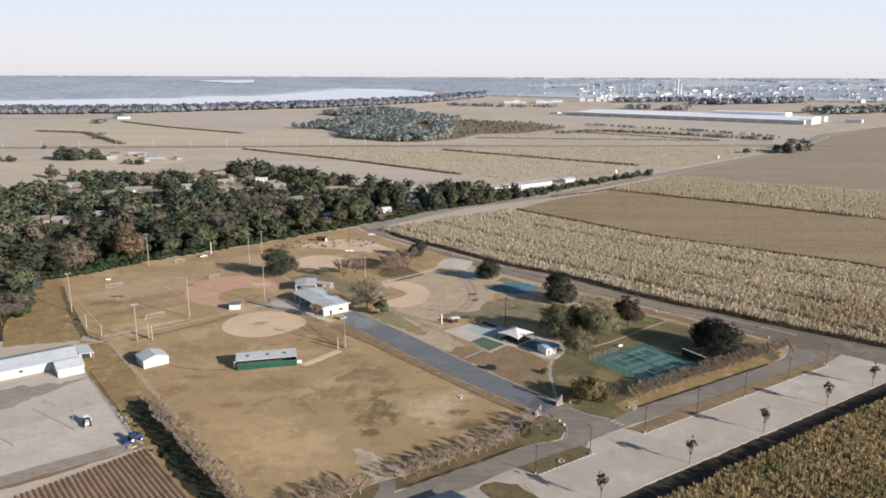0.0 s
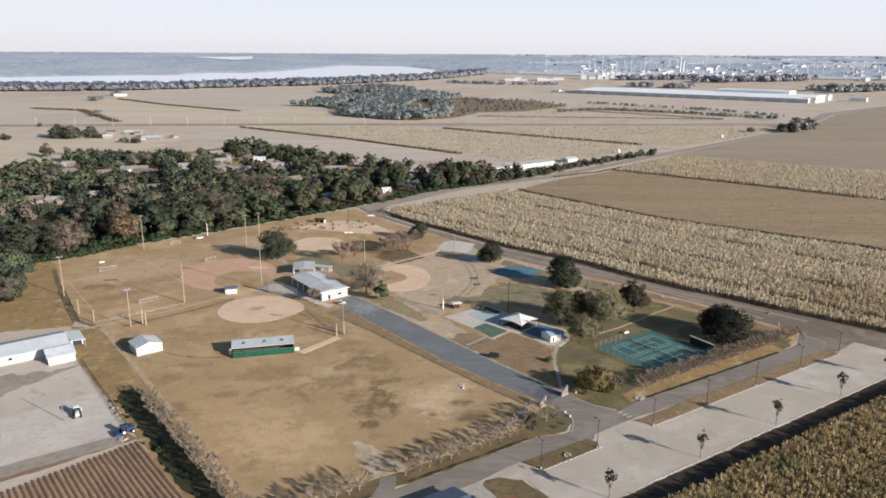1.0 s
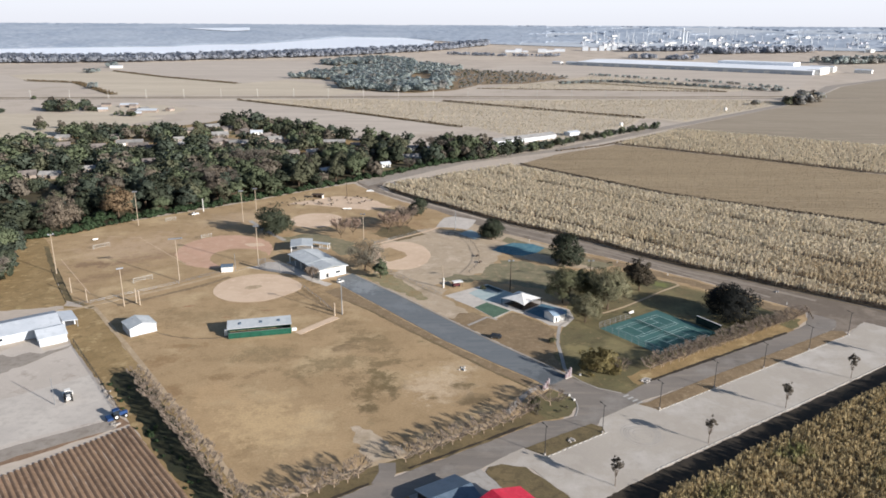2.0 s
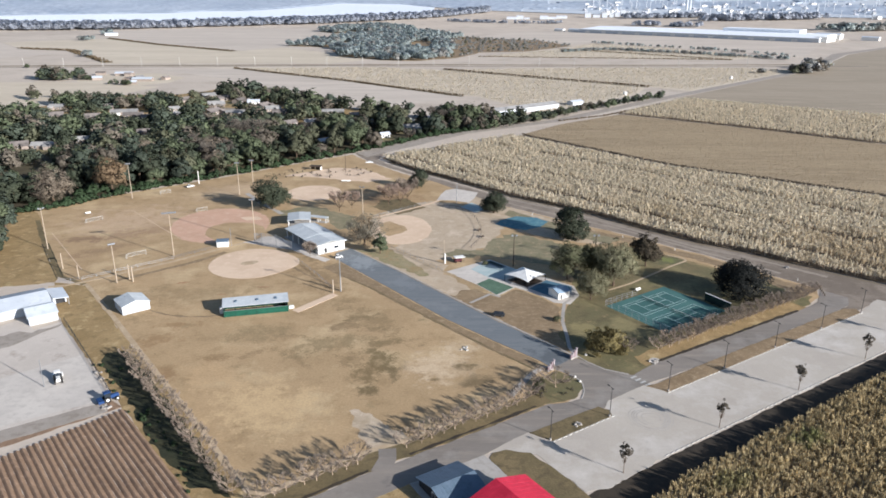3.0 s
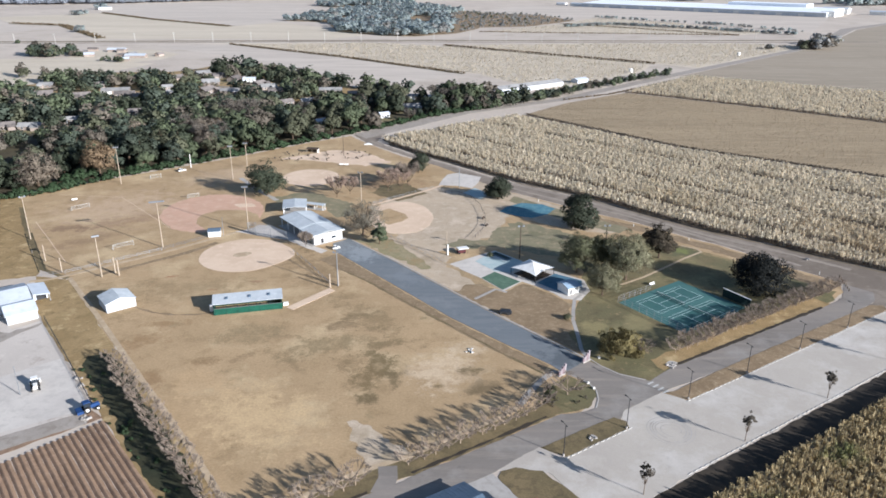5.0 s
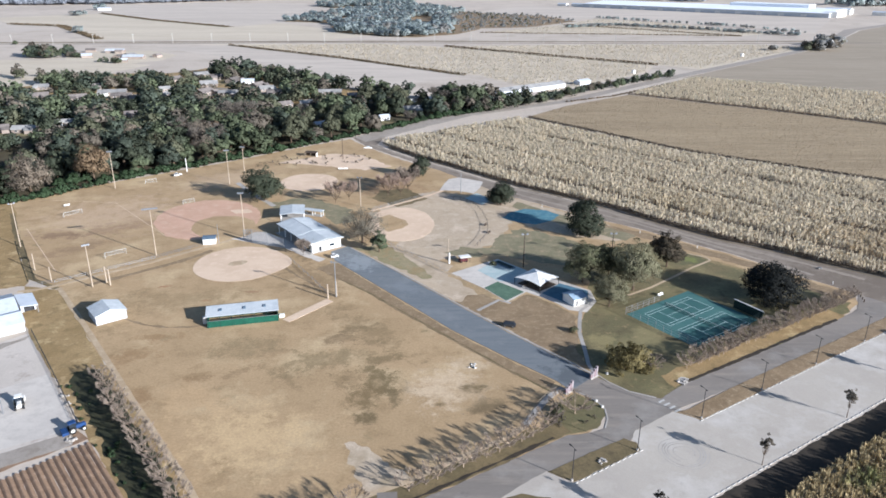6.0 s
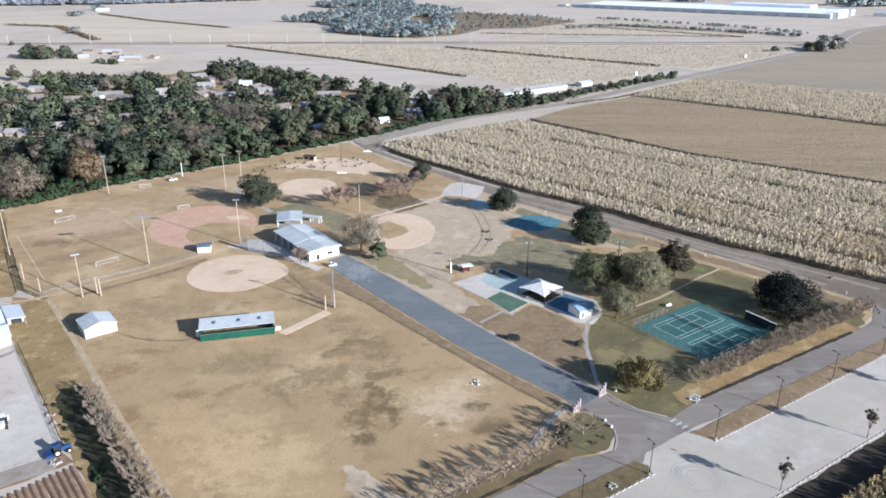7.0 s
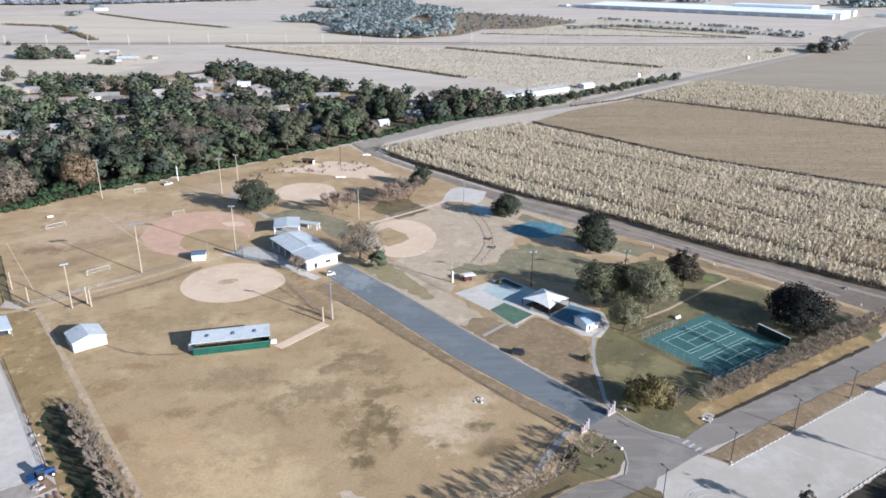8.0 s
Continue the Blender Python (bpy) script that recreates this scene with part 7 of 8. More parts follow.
plant("grey_brown", -217, 416, 22.5, 30, "tall tree with withered grey-brown leaves in the woods", "woodland_tree", "tree", "trees at the edge of the woods", 1.15)
for x, y, h in ((-160, 520, 20), (-176, 545, 19), (-146, 552, 18), (-205, 520, 17)):
    plant("grey_brown", x, y, h, x * 7, "tall tree with withered grey-brown leaves in the woods", "woodland_tree", "tree", "trees at the edge of the woods", 1.2)
plant("grey_brown", -150, 492, 17, 220, "tall tree with withered grey-brown leaves in the woods", "woodland_tree", "tree", "trees at the edge of the woods", 1.1)


# thick green undergrowth along the edge of the woods
dome_tree("undergrowth", 70, 4, 6, 5, 0.26, 1100, "bright_bush", low=0.02, tight=0.45, lumps=9, trunk_r=0.12)
edge = [(-230, 388), (-206, 402), (-179, 437.5), (-130, 480.5), (-86, 525.5), (-66, 544.5), (0, 620.5), (44, 650)]
for a, b in zip(edge, edge[1:]):
    a, b = Vector(a), Vector(b)
    n = int((b - a).length / 3.6)
    for i in range(n):
        p = a.lerp(b, (i + rw.random() * 0.6) / n) + Vector((rw.uniform(-2.5, 0.8), rw.uniform(0, 3)))
        plant("undergrowth", p.x, p.y, rw.uniform(2.6, 5.5), rw.uniform(0, 360), "dense green undergrowth bush at the woods' edge", "bush", "bush", "undergrowth along the woods", rw.uniform(0.9, 1.4))


for i in range(34):
    f = rw.choice((rw.gauss(0.1, 0.07), rw.gauss(0.42, 0.12), rw.gauss(0.8, 0.12)))
    p = Vector((-103, 229)).lerp(Vector((-48, 160)), max(0.0, min(1.0, f))) + Vector((rw.uniform(-6.0, 0.5), rw.uniform(-3, 1)))
    plant("undergrowth", p.x, p.y, rw.uniform(0.4, 1.0), rw.uniform(0, 360), "low dark bush in the weedy ditch", "bush", "bush", "bushes in the weedy ditch", rw.uniform(0.9, 1.5))


def joined_trees(name, places, crowns, label, category="trees", seed=0):
    """Many distant trees as one mesh per leaf tone."""
    rng = np.random.default_rng(seed)
    by = {}
    for (x, y, h, k) in places:
        by.setdefault(k, []).append((x, y, h))
    for k, some in by.items():
        v0, n0, m = crowns[k]
        vs, ns = [], []
        for x, y, h in some:
            a = rng.uniform(0, 6.28)
            c, s = math.cos(a), math.sin(a)
            w = h * rng.uniform(1.0, 1.45)
            q = v0 * [w, w, h]
            vs.append(np.stack([q[:, 0] * c - q[:, 1] * s + x, q[:, 0] * s + q[:, 1] * c + y, q[:, 2] + ground_z(x, y)], 1))
            ns.append(np.stack([n0[:, 0] * c - n0[:, 1] * s, n0[:, 0] * s + n0[:, 1] * c, n0[:, 2]], 1))
        v = np.concatenate(vs)
        ob = new(name, mesh_of(name, v, np.arange(len(v)).reshape(-1, 4), M[m], np.concatenate(ns)))
        tagged(ob, label, category, "", "stuff")


CROWNS = {}
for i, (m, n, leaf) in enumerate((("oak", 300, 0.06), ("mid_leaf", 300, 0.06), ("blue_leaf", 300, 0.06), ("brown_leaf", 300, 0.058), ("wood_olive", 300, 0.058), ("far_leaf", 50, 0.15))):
    v, f, lc, cs, soft = dome_cloud(np.random.default_rng(80 + i), n, 1.0, 0.86, 6, leaf, low=0.04, tight=0.45, lumps=22)
    CROWNS[i] = (v, soft, m)
joined_trees("woods", [(p[0], p[1], min(p[2], rw.uniform(11, 19)), rw.choices(range(5), [3.4, 3, 2.6, 2.4, 2.4])[0]) for p in spots[290:]], CROWNS, "dense mixed woodland round the houses", "woods", 5)

back = [(-240, 848, 20, 0), (-216, 849, 21, 2), (-228, 853, 19, 0), (-205, 842, 17, 2), (-179, 828, 14, 3), (-168, 818, 14, 1), (-129, 769, 20, 1), (-138, 776, 17, 3), (-109, 751, 17, 2), (-94, 745, 17, 0), (-70, 745, 17, 1), (-48, 681, 15, 2),
        (-56, 690, 15, 0), (-32, 719, 15, 2), (-18, 688, 13, 0), (-331, 735, 16, 2), (-345, 770, 15, 0), (-290, 760, 17, 2), (-300, 775, 16, 1), (-270, 765, 16, 0), (-352, 668, 15, 2), (-372, 690, 14, 0), (-444, 819, 15, 3), (-436, 812, 12, 4), (-423, 828, 10, 3), (-409, 829, 9, 4)]
joined_trees("woods", back, CROWNS, "tall dark trees round the village houses", "woods", 7)
# thin hedge of trees along the farm road
row = []
for i in range(120):
    f = i / 119
    line = [(30, 642), (70, 672), (108, 711), (160, 766), (252, 852)]
    j = min(3, int(f * 4))
    a, b = Vector(line[j]), Vector(line[j + 1])
    p = a.lerp(b, f * 4 - j) + Vector((rw.uniform(-8, 3), rw.uniform(-4, 9)))
    row.append((p.x, p.y, (rw.uniform(7, 12) if f < 0.35 else rw.uniform(4.5, 9)), rw.choices(range(5), [4, 3, 3, 2, 2])[0]))
row += [(18, 664, 20, 4), (30, 668, 21, 1), (42, 678, 19, 3), (10, 682, 18, 4), (62, 690, 13, 1), (74, 700, 14, 0), (24, 680, 18, 1)]
joined_trees("hedgerow", row, CROWNS, "dark hedgerow of trees along the farm road", "hedgerow", 6)


# ---- cane fields ----
def blades(name, pts, blade_n, height, width, spread, material, label, seed, lift=0.0):
    """Cane: each clump a sheaf of bent leaf blades."""
    rng = np.random.default_rng(seed)
    n = len(pts)
    k = np.repeat(np.arange(n), blade_n)
    m = len(k)
    swell = np.array([noise.noise((p[0] * 0.05, p[1] * 0.05, seed)) + 0.7 * noise.noise((p[0] * 0.22, p[1] * 0.22, seed)) for p in pts.tolist()])
    hk = (height * rng.uniform(0.75, 1.15, n) * (1 + 0.16 * swell))[k]
    base = np.zeros((m, 3))
    base[:, :2] = pts[k] + rng.normal(size=(m, 2)) * 0.22
    a = rng.uniform(0, 2 * math.pi, m)
    out = np.stack([np.cos(a), np.sin(a), np.zeros(m)], 1)
    side = np.stack([-np.sin(a), np.cos(a), np.zeros(m)], 1)
    start = rng.uniform(0.15, 0.6, m) * hk
    sp = spread * rng.uniform(0.3, 1.2, m)
    p0 = base + np.array([0, 0, 1.0]) * start[:, None]
    p1 = base + out * (sp * 0.55)[:, None] + np.array([0, 0, 1.0]) * (hk * rng.uniform(0.8, 1.05, m))[:, None]
    p2 = base + out * (sp * 1.2)[:, None] + np.array([0, 0, 1.0]) * (hk * rng.uniform(0.6, 1.1, m))[:, None]
    w = (width * rng.uniform(0.7, 1.3, m))[:, None]
    v = np.stack([p0 - side * w * 0.6, p0 + side * w * 0.6, p1 + side * w, p1 - side * w, p2], 1).reshape(-1, 3)
    i = np.arange(m)[:, None] * 5
    f = np.concatenate([i + [0, 1, 2], i + [0, 2, 3], i + [3, 2, 4]], 1).reshape(-1, 3)
    ob = new(name, mesh_of(name, v, f, material))
    return tagged(ob, label, "crop", "", "stuff")


def rows_in(poly, turn, row_gap, step, seed, jit=0.25, drop=0.06, lanes=(), lane_w=1.9):
    """Planting spots in straight rows inside a field, with narrow lanes left open at given offsets."""
    rng = np.random.default_rng(seed)
    P = np.array(poly)
    c, s = math.cos(radians(turn)), math.sin(radians(turn))
    A = P @ np.array([[c, -s], [s, c]])
    gx = np.arange(A[:, 0].min(), A[:, 0].max(), step)
    gy = np.arange(A[:, 1].min(), A[:, 1].max(), row_gap)
    X, Y = np.meshgrid(gx, gy)
    Q = np.stack([X.ravel(), Y.ravel()], 1) + rng.normal(size=(X.size, 2)) * jit
    thin = np.zeros(len(Q), bool)
    for off in lanes:
        wander = np.array([noise.noise((u * 0.03, off, 1.0)) for u in Q[:, 0]])
        thin |= (wander > -0.25) & (np.abs(Q[:, 1] - off - 1.2 * wander) < lane_w * (1 + 0.6 * wander)) & (rng.uniform(size=len(Q)) > 0.03)
    Q = Q @ np.array([[c, s], [-s, c]])
    keep = inside_many(Q, poly) & (rng.uniform(size=len(Q)) > drop) & ~thin
    return Q[keep]


CANE_A = [(-41, 532), (-34.5, 517), (-15.6, 492.5), (4.9, 471.5), (26.4, 446.5), (46, 425.5), (67, 408.5), (85.4, 390), (96, 377.5), (106, 366.5), (124, 348), (142, 334.5), (157.5, 319.5), (167, 311.5), (226, 262), (330, 345), (262, 436), (161, 511), (68, 622)]
CANE_B = [(176, 734), (278, 655), (349, 592), (420, 530), (520, 655), (427, 729), (345, 785), (273, 838)]
BROWN = [(69, 625), (162, 513), (263, 438), (331, 348), (420, 528), (348, 590), (277, 653), (174, 731), (110, 676)]
TAN = [(275, 840), (346, 788), (428, 731), (522, 658), (900, 1000), (1300, 1600), (1086, 1766), (794, 1478), (576, 1170), (258, 842)]
sheet("ground_cane", CANE_A, 0.03, M["cane_soil"], "littered soil under the dry cane", "field", jag=0.8, step=4, seed=71)
sheet("ground_cane", CANE_B, 0.03, M["cane_soil"], "littered soil under the dry cane", "field", jag=0.8, step=6, seed=72)
sheet("ground_brown", BROWN, 0.025, M["brown_field"], "brown harvested field with fine drill lines", "field", jag=0.5, step=6, seed=73)
sheet("ground_tan", TAN, 0.02, M["tan_field"], "wide tan harvested field", "field", jag=0.8, step=12, seed=74)
CANE_STAND = CANE_A[:15] + [(321, 335), (252, 427), (152, 503), (58, 612)]
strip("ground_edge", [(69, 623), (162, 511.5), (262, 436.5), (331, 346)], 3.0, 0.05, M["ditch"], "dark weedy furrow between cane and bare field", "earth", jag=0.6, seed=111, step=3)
blades("cane", rows_in(CANE_STAND, -45, 2.0, 1.25, 1, 0.2, 0.07, (353, 389, 437), 2.5), 8, 3.3, 0.15, 0.48, M["cane"], "dry pale sugar cane in rows", 1)
front = np.array([p for a, b in zip(CANE_A[1:14], CANE_A[2:15]) for i in range(int(math.hypot(b[0] - a[0], b[1] - a[1]) / 0.32)) for k in range(3)
                  for f in [i * 0.32 / math.hypot(b[0] - a[0], b[1] - a[1])] for p in [(a[0] + (b[0] - a[0]) * f + 0.3 * k, a[1] + (b[1] - a[1]) * f + 0.35 * k)]])
blades("cane_stalks", front, 5, 1.9, 0.07, 0.25, M["cane_stalk"], "brown cane stalks along the field edge", 9)
blades("stubble", rows_in(BROWN, -45, 2.3, 1.9, 12, 0.3, 0.2), 3, 0.5, 0.16, 0.5, M["weed"], "low brown stubble in drill rows", 12)
blades("cane", rows_in(CANE_B, -41, 2.6, 2.3, 2, 0.5, 0.12), 9, 3.2, 0.2, 0.9, M["cane"], "dry golden sugar cane in rows", 2)
CORN = [road_xy(118, 108), road_xy(126, 110), road_xy(133, 111.6), road_xy(150, 112.6), road_xy(190, 113.4), road_xy(230, 113.8), road_xy(300, 115), road_xy(300, 60), road_xy(105, 60)]
sheet("ground_cane", CORN, 0.02, M["cane_soil"], "littered soil under the standing cane", "field", jag=0.6, step=3, seed=75)
blades("cane", rows_in(CORN, 33, 1.3, 1.05, 3), 12, 3.1, 0.088, 0.6, M["cane_green"], "standing cane with green-gold leaves", 3)
# weedy edge strips between the fields
for line, h, m in (([(68, 624), (161, 512), (261, 437), (331, 347)], 1.2, "verge"), ([(174, 732), (278, 654), (348, 591)], 1.6, "brown_leaf")):
    pts = []
    for a, b in zip(line, line[1:]):
        n = int(math.hypot(b[0] - a[0], b[1] - a[1]) / 0.7)
        pts += [(a[0] + (b[0] - a[0]) * i / n + rw.uniform(-0.8, 0.8), a[1] + (b[1] - a[1]) * i / n + rw.uniform(-0.8, 0.8)) for i in range(n)]
    blades("weeds", np.array(pts), 12, h, 0.12, 0.6, M["cane_stalk"], "dark weedy strip between fields", 7)


# ---- far farmland ----
def far_sheet(pts, m, label, z=0.02, jag=2.0, seed=0, name="ground_field"):
    return sheet(name, pts, z, M[m], label, "field", jag=jag, step=20, seed=seed)


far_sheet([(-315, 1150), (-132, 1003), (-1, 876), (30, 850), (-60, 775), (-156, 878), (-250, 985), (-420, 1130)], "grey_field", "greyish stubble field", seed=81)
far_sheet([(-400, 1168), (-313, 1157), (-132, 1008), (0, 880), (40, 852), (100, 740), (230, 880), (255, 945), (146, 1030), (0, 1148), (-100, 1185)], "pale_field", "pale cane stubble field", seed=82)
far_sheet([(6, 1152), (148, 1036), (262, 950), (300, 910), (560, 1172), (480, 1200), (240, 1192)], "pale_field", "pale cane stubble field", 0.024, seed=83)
far_sheet([(-640, 1220), (-180, 1240), (-130, 1310), (-196, 1437), (-330, 1590), (-404, 1485), (-618, 1662), (-815, 1866), (-980, 1700), (-845, 1526), (-720, 1485), (-545, 1240)], "pale_field", "pale field with distance haze in its colour", seed=84)
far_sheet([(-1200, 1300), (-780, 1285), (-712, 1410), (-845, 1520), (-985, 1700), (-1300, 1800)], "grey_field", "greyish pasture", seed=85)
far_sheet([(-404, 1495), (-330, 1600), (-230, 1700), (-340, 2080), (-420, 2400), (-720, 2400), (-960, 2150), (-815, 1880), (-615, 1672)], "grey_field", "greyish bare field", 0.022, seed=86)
far_sheet([(70, 1390), (235, 1372), (515, 1348), (600, 1400), (480, 1640), (350, 1770), (250, 1590)], "pale_field", "pale field with distance haze in its colour", seed=87)
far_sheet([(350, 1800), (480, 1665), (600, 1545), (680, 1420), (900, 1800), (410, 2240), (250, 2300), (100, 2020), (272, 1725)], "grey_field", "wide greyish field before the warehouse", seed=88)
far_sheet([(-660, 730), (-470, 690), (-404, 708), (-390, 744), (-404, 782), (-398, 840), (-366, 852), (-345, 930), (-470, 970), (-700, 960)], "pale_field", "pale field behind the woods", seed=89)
strip("road_rail", [(-1000, 1120), (-648, 1156), (-407, 1177), (-193, 1204), (-3, 1206), (239, 1210), (480, 1222), (700, 1240)], 9, 0.06, M["dirt_road"], "pale railway bed across the fields", "railway", jag=0.5, seed=90, step=15)
strip("road_rail", [(-1000, 1142), (-648, 1178), (-300, 1210), (0, 1232), (300, 1236), (600, 1262)], 12, 0.05, M["verge"], "brown grassy ditch along the railway", "ditch", jag=2, seed=91, step=15)


def weeds_along(line, h, gap, label, m="weed", wide=1.5, seed=0, width=0.35):
    r = random.Random(seed)
    pts = []
    for a, b in zip(line, line[1:]):
        n = max(1, int(math.hypot(b[0] - a[0], b[1] - a[1]) / gap))
        pts += [(a[0] + (b[0] - a[0]) * i / n + r.uniform(-wide, wide), a[1] + (b[1] - a[1]) * i / n + r.uniform(-wide, wide)) for i in range(n)]
    blades("weeds", np.array(pts), 10, h, width, h * 0.6, M[m], label, seed)


weeds_along([(-315, 1155), (-132, 1006), (-1, 878), (25, 855)], 2.2, 1.0, "dark weedy ditch line across the fields", seed=1)
weeds_along([(4, 1151), (146, 1034), (261, 949)], 2.6, 1.0, "dark weedy ditch line across the fields", seed=2)
weeds_along([(69, 1385), (234, 1367), (516, 1343)], 2.0, 1.2, "dark weedy ditch line across the fields", seed=3)
weeds_along([(245, 1589), (516, 1343)], 2.0, 1.2, "dark weedy ditch line across the fields", seed=4)
weeds_along([(-815, 1868), (-618, 1664), (-404, 1487)], 2.2, 1.4, "brown weedy line across the fields", seed=5, wide=3)
weeds_along([(-845, 1526), (-725, 1485), (-543, 1237)], 3.0, 1.0, "brown brush along a ditch", seed=6, wide=7)
weeds_along([(110, 690), (160, 724), (240, 806)], 1.2, 1.0, "low weeds along the farm road", seed=8)

for k, (line, wide) in enumerate((([(-315, 1155), (-132, 1006), (-1, 878), (25, 855)], 7), ([(4, 1151), (146, 1034), (261, 949)], 7), ([(-815, 1868), (-618, 1664), (-404, 1487)], 22), ([(-845, 1526), (-725, 1485), (-543, 1237)], 16), ([(245, 1589), (516, 1343)], 8))):
    strip("ground_headland", line, wide, 0.045, M["verge"], "brown grassy headland between fields", "grass", jag=2.5, seed=94 + k, step=8)

# rough stubble standing in the paler fields
FIELDS = {"ground_near": [(-300, 1152), (-132, 1010), (0, 884), (40, 856), (100, 745), (228, 882), (250, 943), (146, 1026), (0, 1144), (-100, 1180)],
          "ground_mid": [(10, 1152), (148, 1040), (262, 954), (300, 915), (555, 1170), (480, 1196), (240, 1188)],
          "ground_far": [(75, 1392), (235, 1375), (510, 1352), (595, 1400), (480, 1636), (350, 1765), (255, 1590)]}
for k, (key, gap, lanes) in enumerate((("ground_near", 4.4, (850, 872, 905)), ("ground_mid", 4.6, ()), ("ground_far", 6.5, ()))):
    blades("stubble", rows_in(FIELDS[key], -42, gap, gap * 0.8, 40 + k, 1.2, 0.35, lanes, 4.0), 4, 1.5, 0.5, 1.4, M["stubble"], "rough pale cane stubble", 40 + k)

# distant woods, hedges and the river bank forest
rf = random.Random(21)
PATCH = [(-339, 1640), (-234, 1600), (-183, 1374), (-101, 1306), (-46, 1296), (30, 1357), (74, 1483), (169, 1518), (289, 1679), (244, 1867), (92, 1957), (-36, 2140), (-130, 2190), (-230, 2040), (-251, 1960), (-300, 1760)]
CLUMP = [(-60, 2260), (-120, 2480), (-200, 2540), (-296, 2530), (-360, 2230), (-300, 2150), (-190, 2250)]
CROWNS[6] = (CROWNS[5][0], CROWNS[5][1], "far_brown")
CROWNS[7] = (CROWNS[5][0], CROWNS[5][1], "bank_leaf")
places = []
for i in range(6200):
    p = (rf.uniform(-365, 295), rf.uniform(1290, 2550))
    if inside(p, PATCH) or inside(p, CLUMP):
        ragged = noise.noise((p[0] * 0.012, p[1] * 0.008, 5.0))
        scrub = p[0] > 40 + 70 * ragged
        if scrub and rf.random() < 0.45 or not scrub and ragged > 0.28 and p[1] > 1500:
            continue
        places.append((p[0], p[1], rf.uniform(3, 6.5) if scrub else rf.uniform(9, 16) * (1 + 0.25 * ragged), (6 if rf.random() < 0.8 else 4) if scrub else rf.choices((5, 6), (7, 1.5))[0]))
joined_trees("woods", places, CROWNS, "wood amid the fields, haze in its grey-green colour", "woods", 22)
sheet("ground_woods", CLUMP, 0.03, M["verge"], "dark floor of the small wood amid the fields", "woodland floor", jag=6, step=20, seed=134)
sheet("ground_woods", PATCH, 0.03, M["drive_bank"], "dry scrubby floor of the wood amid the fields", "woodland floor", jag=6, step=20, seed=92)
places = []
for line, n, h, dx in (([(241, 1504), (347, 1568), (497, 1467), (618, 1356)], 300, (3.5, 7), 7), ([(350, 1786), (474, 1655), (591, 1542), (653, 1401)], 90, (4, 7), 8), ([(31, 2736), (243, 2668), (427, 2664)], 90, (8, 12), 10), ([(524, 1122), (556, 1140), (626, 1236)], 46, (9, 17), 14),
                       ([(470, 1118), (484, 1126)], 10, (6, 9), 5), ([(653, 2581), (760, 2540), (843, 2495)], 60, (12, 18), 20), ([(700, 2870), (850, 2876), (990, 2884)], 110, (12, 20), 34), ([(955, 2735), (1150, 2745), (1360, 2760)], 150, (14, 24), 40), ([(1200, 2320), (1420, 2344), (1760, 2340)], 190, (14, 24), 46),
                       ([(-532, 1003), (-510, 993), (-496, 992)], 26, (12, 19), 8), ([(-493, 1023), (-488, 1028)], 6, (12, 16), 6), ([(-477, 1005), (-460, 993)], 14, (5, 9), 6), ([(-845, 1800), (-820, 1790)], 12, (8, 12), 16), ([(-632, 1350), (-622, 1352)], 4, (9, 12), 6), ([(-590, 980), (-575, 975)], 8, (6, 9), 6),
                       ([(-628, 1150), (-624, 1153)], 2, (6, 7), 2), ([(-885, 1995), (-870, 2000)], 3, (14, 18), 6), ([(-425, 955), (-380, 940)], 8, (5, 8), 8)):
    for i in range(n):
        f = rf.random() * (len(line) - 1)
        j = int(f)
        a, b = Vector(line[j]), Vector(line[min(j + 1, len(line) - 1)])
        p = a.lerp(b, f - j)
        places.append((p.x + rf.uniform(-dx, dx), p.y + rf.uniform(-dx, dx), rf.uniform(*h), 7 if p.y > 2400 else rf.choice((5, 6)) if p.y > 1300 else rf.choice((3, 4, 6)) if p.x > 400 else rf.choice((0, 2, 1, 3))))
joined_trees("hedgerow", places, CROWNS, "distant hedgerows and tree clumps", "hedgerow", 23)
places = []
for i in range(1900):
    line = [(-1700, 2010), (-1294, 2160), (-1006, 2256), (-712, 2436), (-364, 2620), (-36, 2872), (195, 3160)]
    f = rf.random() * (len(line) - 1)
    j = int(f)
    p = Vector(line[j]).lerp(Vector(line[j + 1]), f - j)
    d = rf.uniform(0, 1)
    q = p * (1 + 0.045 * d)
    places.append((q.x, q.y, rf.uniform(13, 24), 7))
joined_trees("riverside_forest", places, CROWNS, "long belt of riverside trees, haze in their grey colour", "woods", 24)

RIVER = [(-2200, 2000), (-1416, 2362), (-1251, 2405), (-1116, 2490), (-915, 2535), (-806, 2580), (-692, 2720), (-458, 2898), (-38, 3059), (-30, 3420), (-198, 3625), (-462, 3640), (-646, 3300), (-776, 3090), (-960, 3030), (-1036, 2900), (-1250, 2800), (-1407, 2697), (-1549, 2588), (-2400, 2240)]


def draped(name, pts, z, material, label, category):
    """A sheet that follows the rise of the far plain."""
    bm = bmesh.new()
    bm.faces.new([bm.verts.new((x, y, 0)) for x, y in outline(pts, 0, 60, 0)])
    bmesh.ops.triangulate(bm, faces=bm.faces)
    bmesh.ops.subdivide_edges(bm, edges=[e for e in bm.edges if e.calc_length() > 250], cuts=3, use_grid_fill=True)
    for v in bm.verts:
        v.co.z = ground_z(v.co.x, v.co.y) + z
    me = bpy.data.meshes.new(name)
    bm.to_mesh(me)
    bm.free()
    me.materials.append(material)
    return tagged(new(name, me), label, category, "", "structure")


draped("water_river", RIVER, 3.0, M["water"], "broad pale river in the distance", "river")
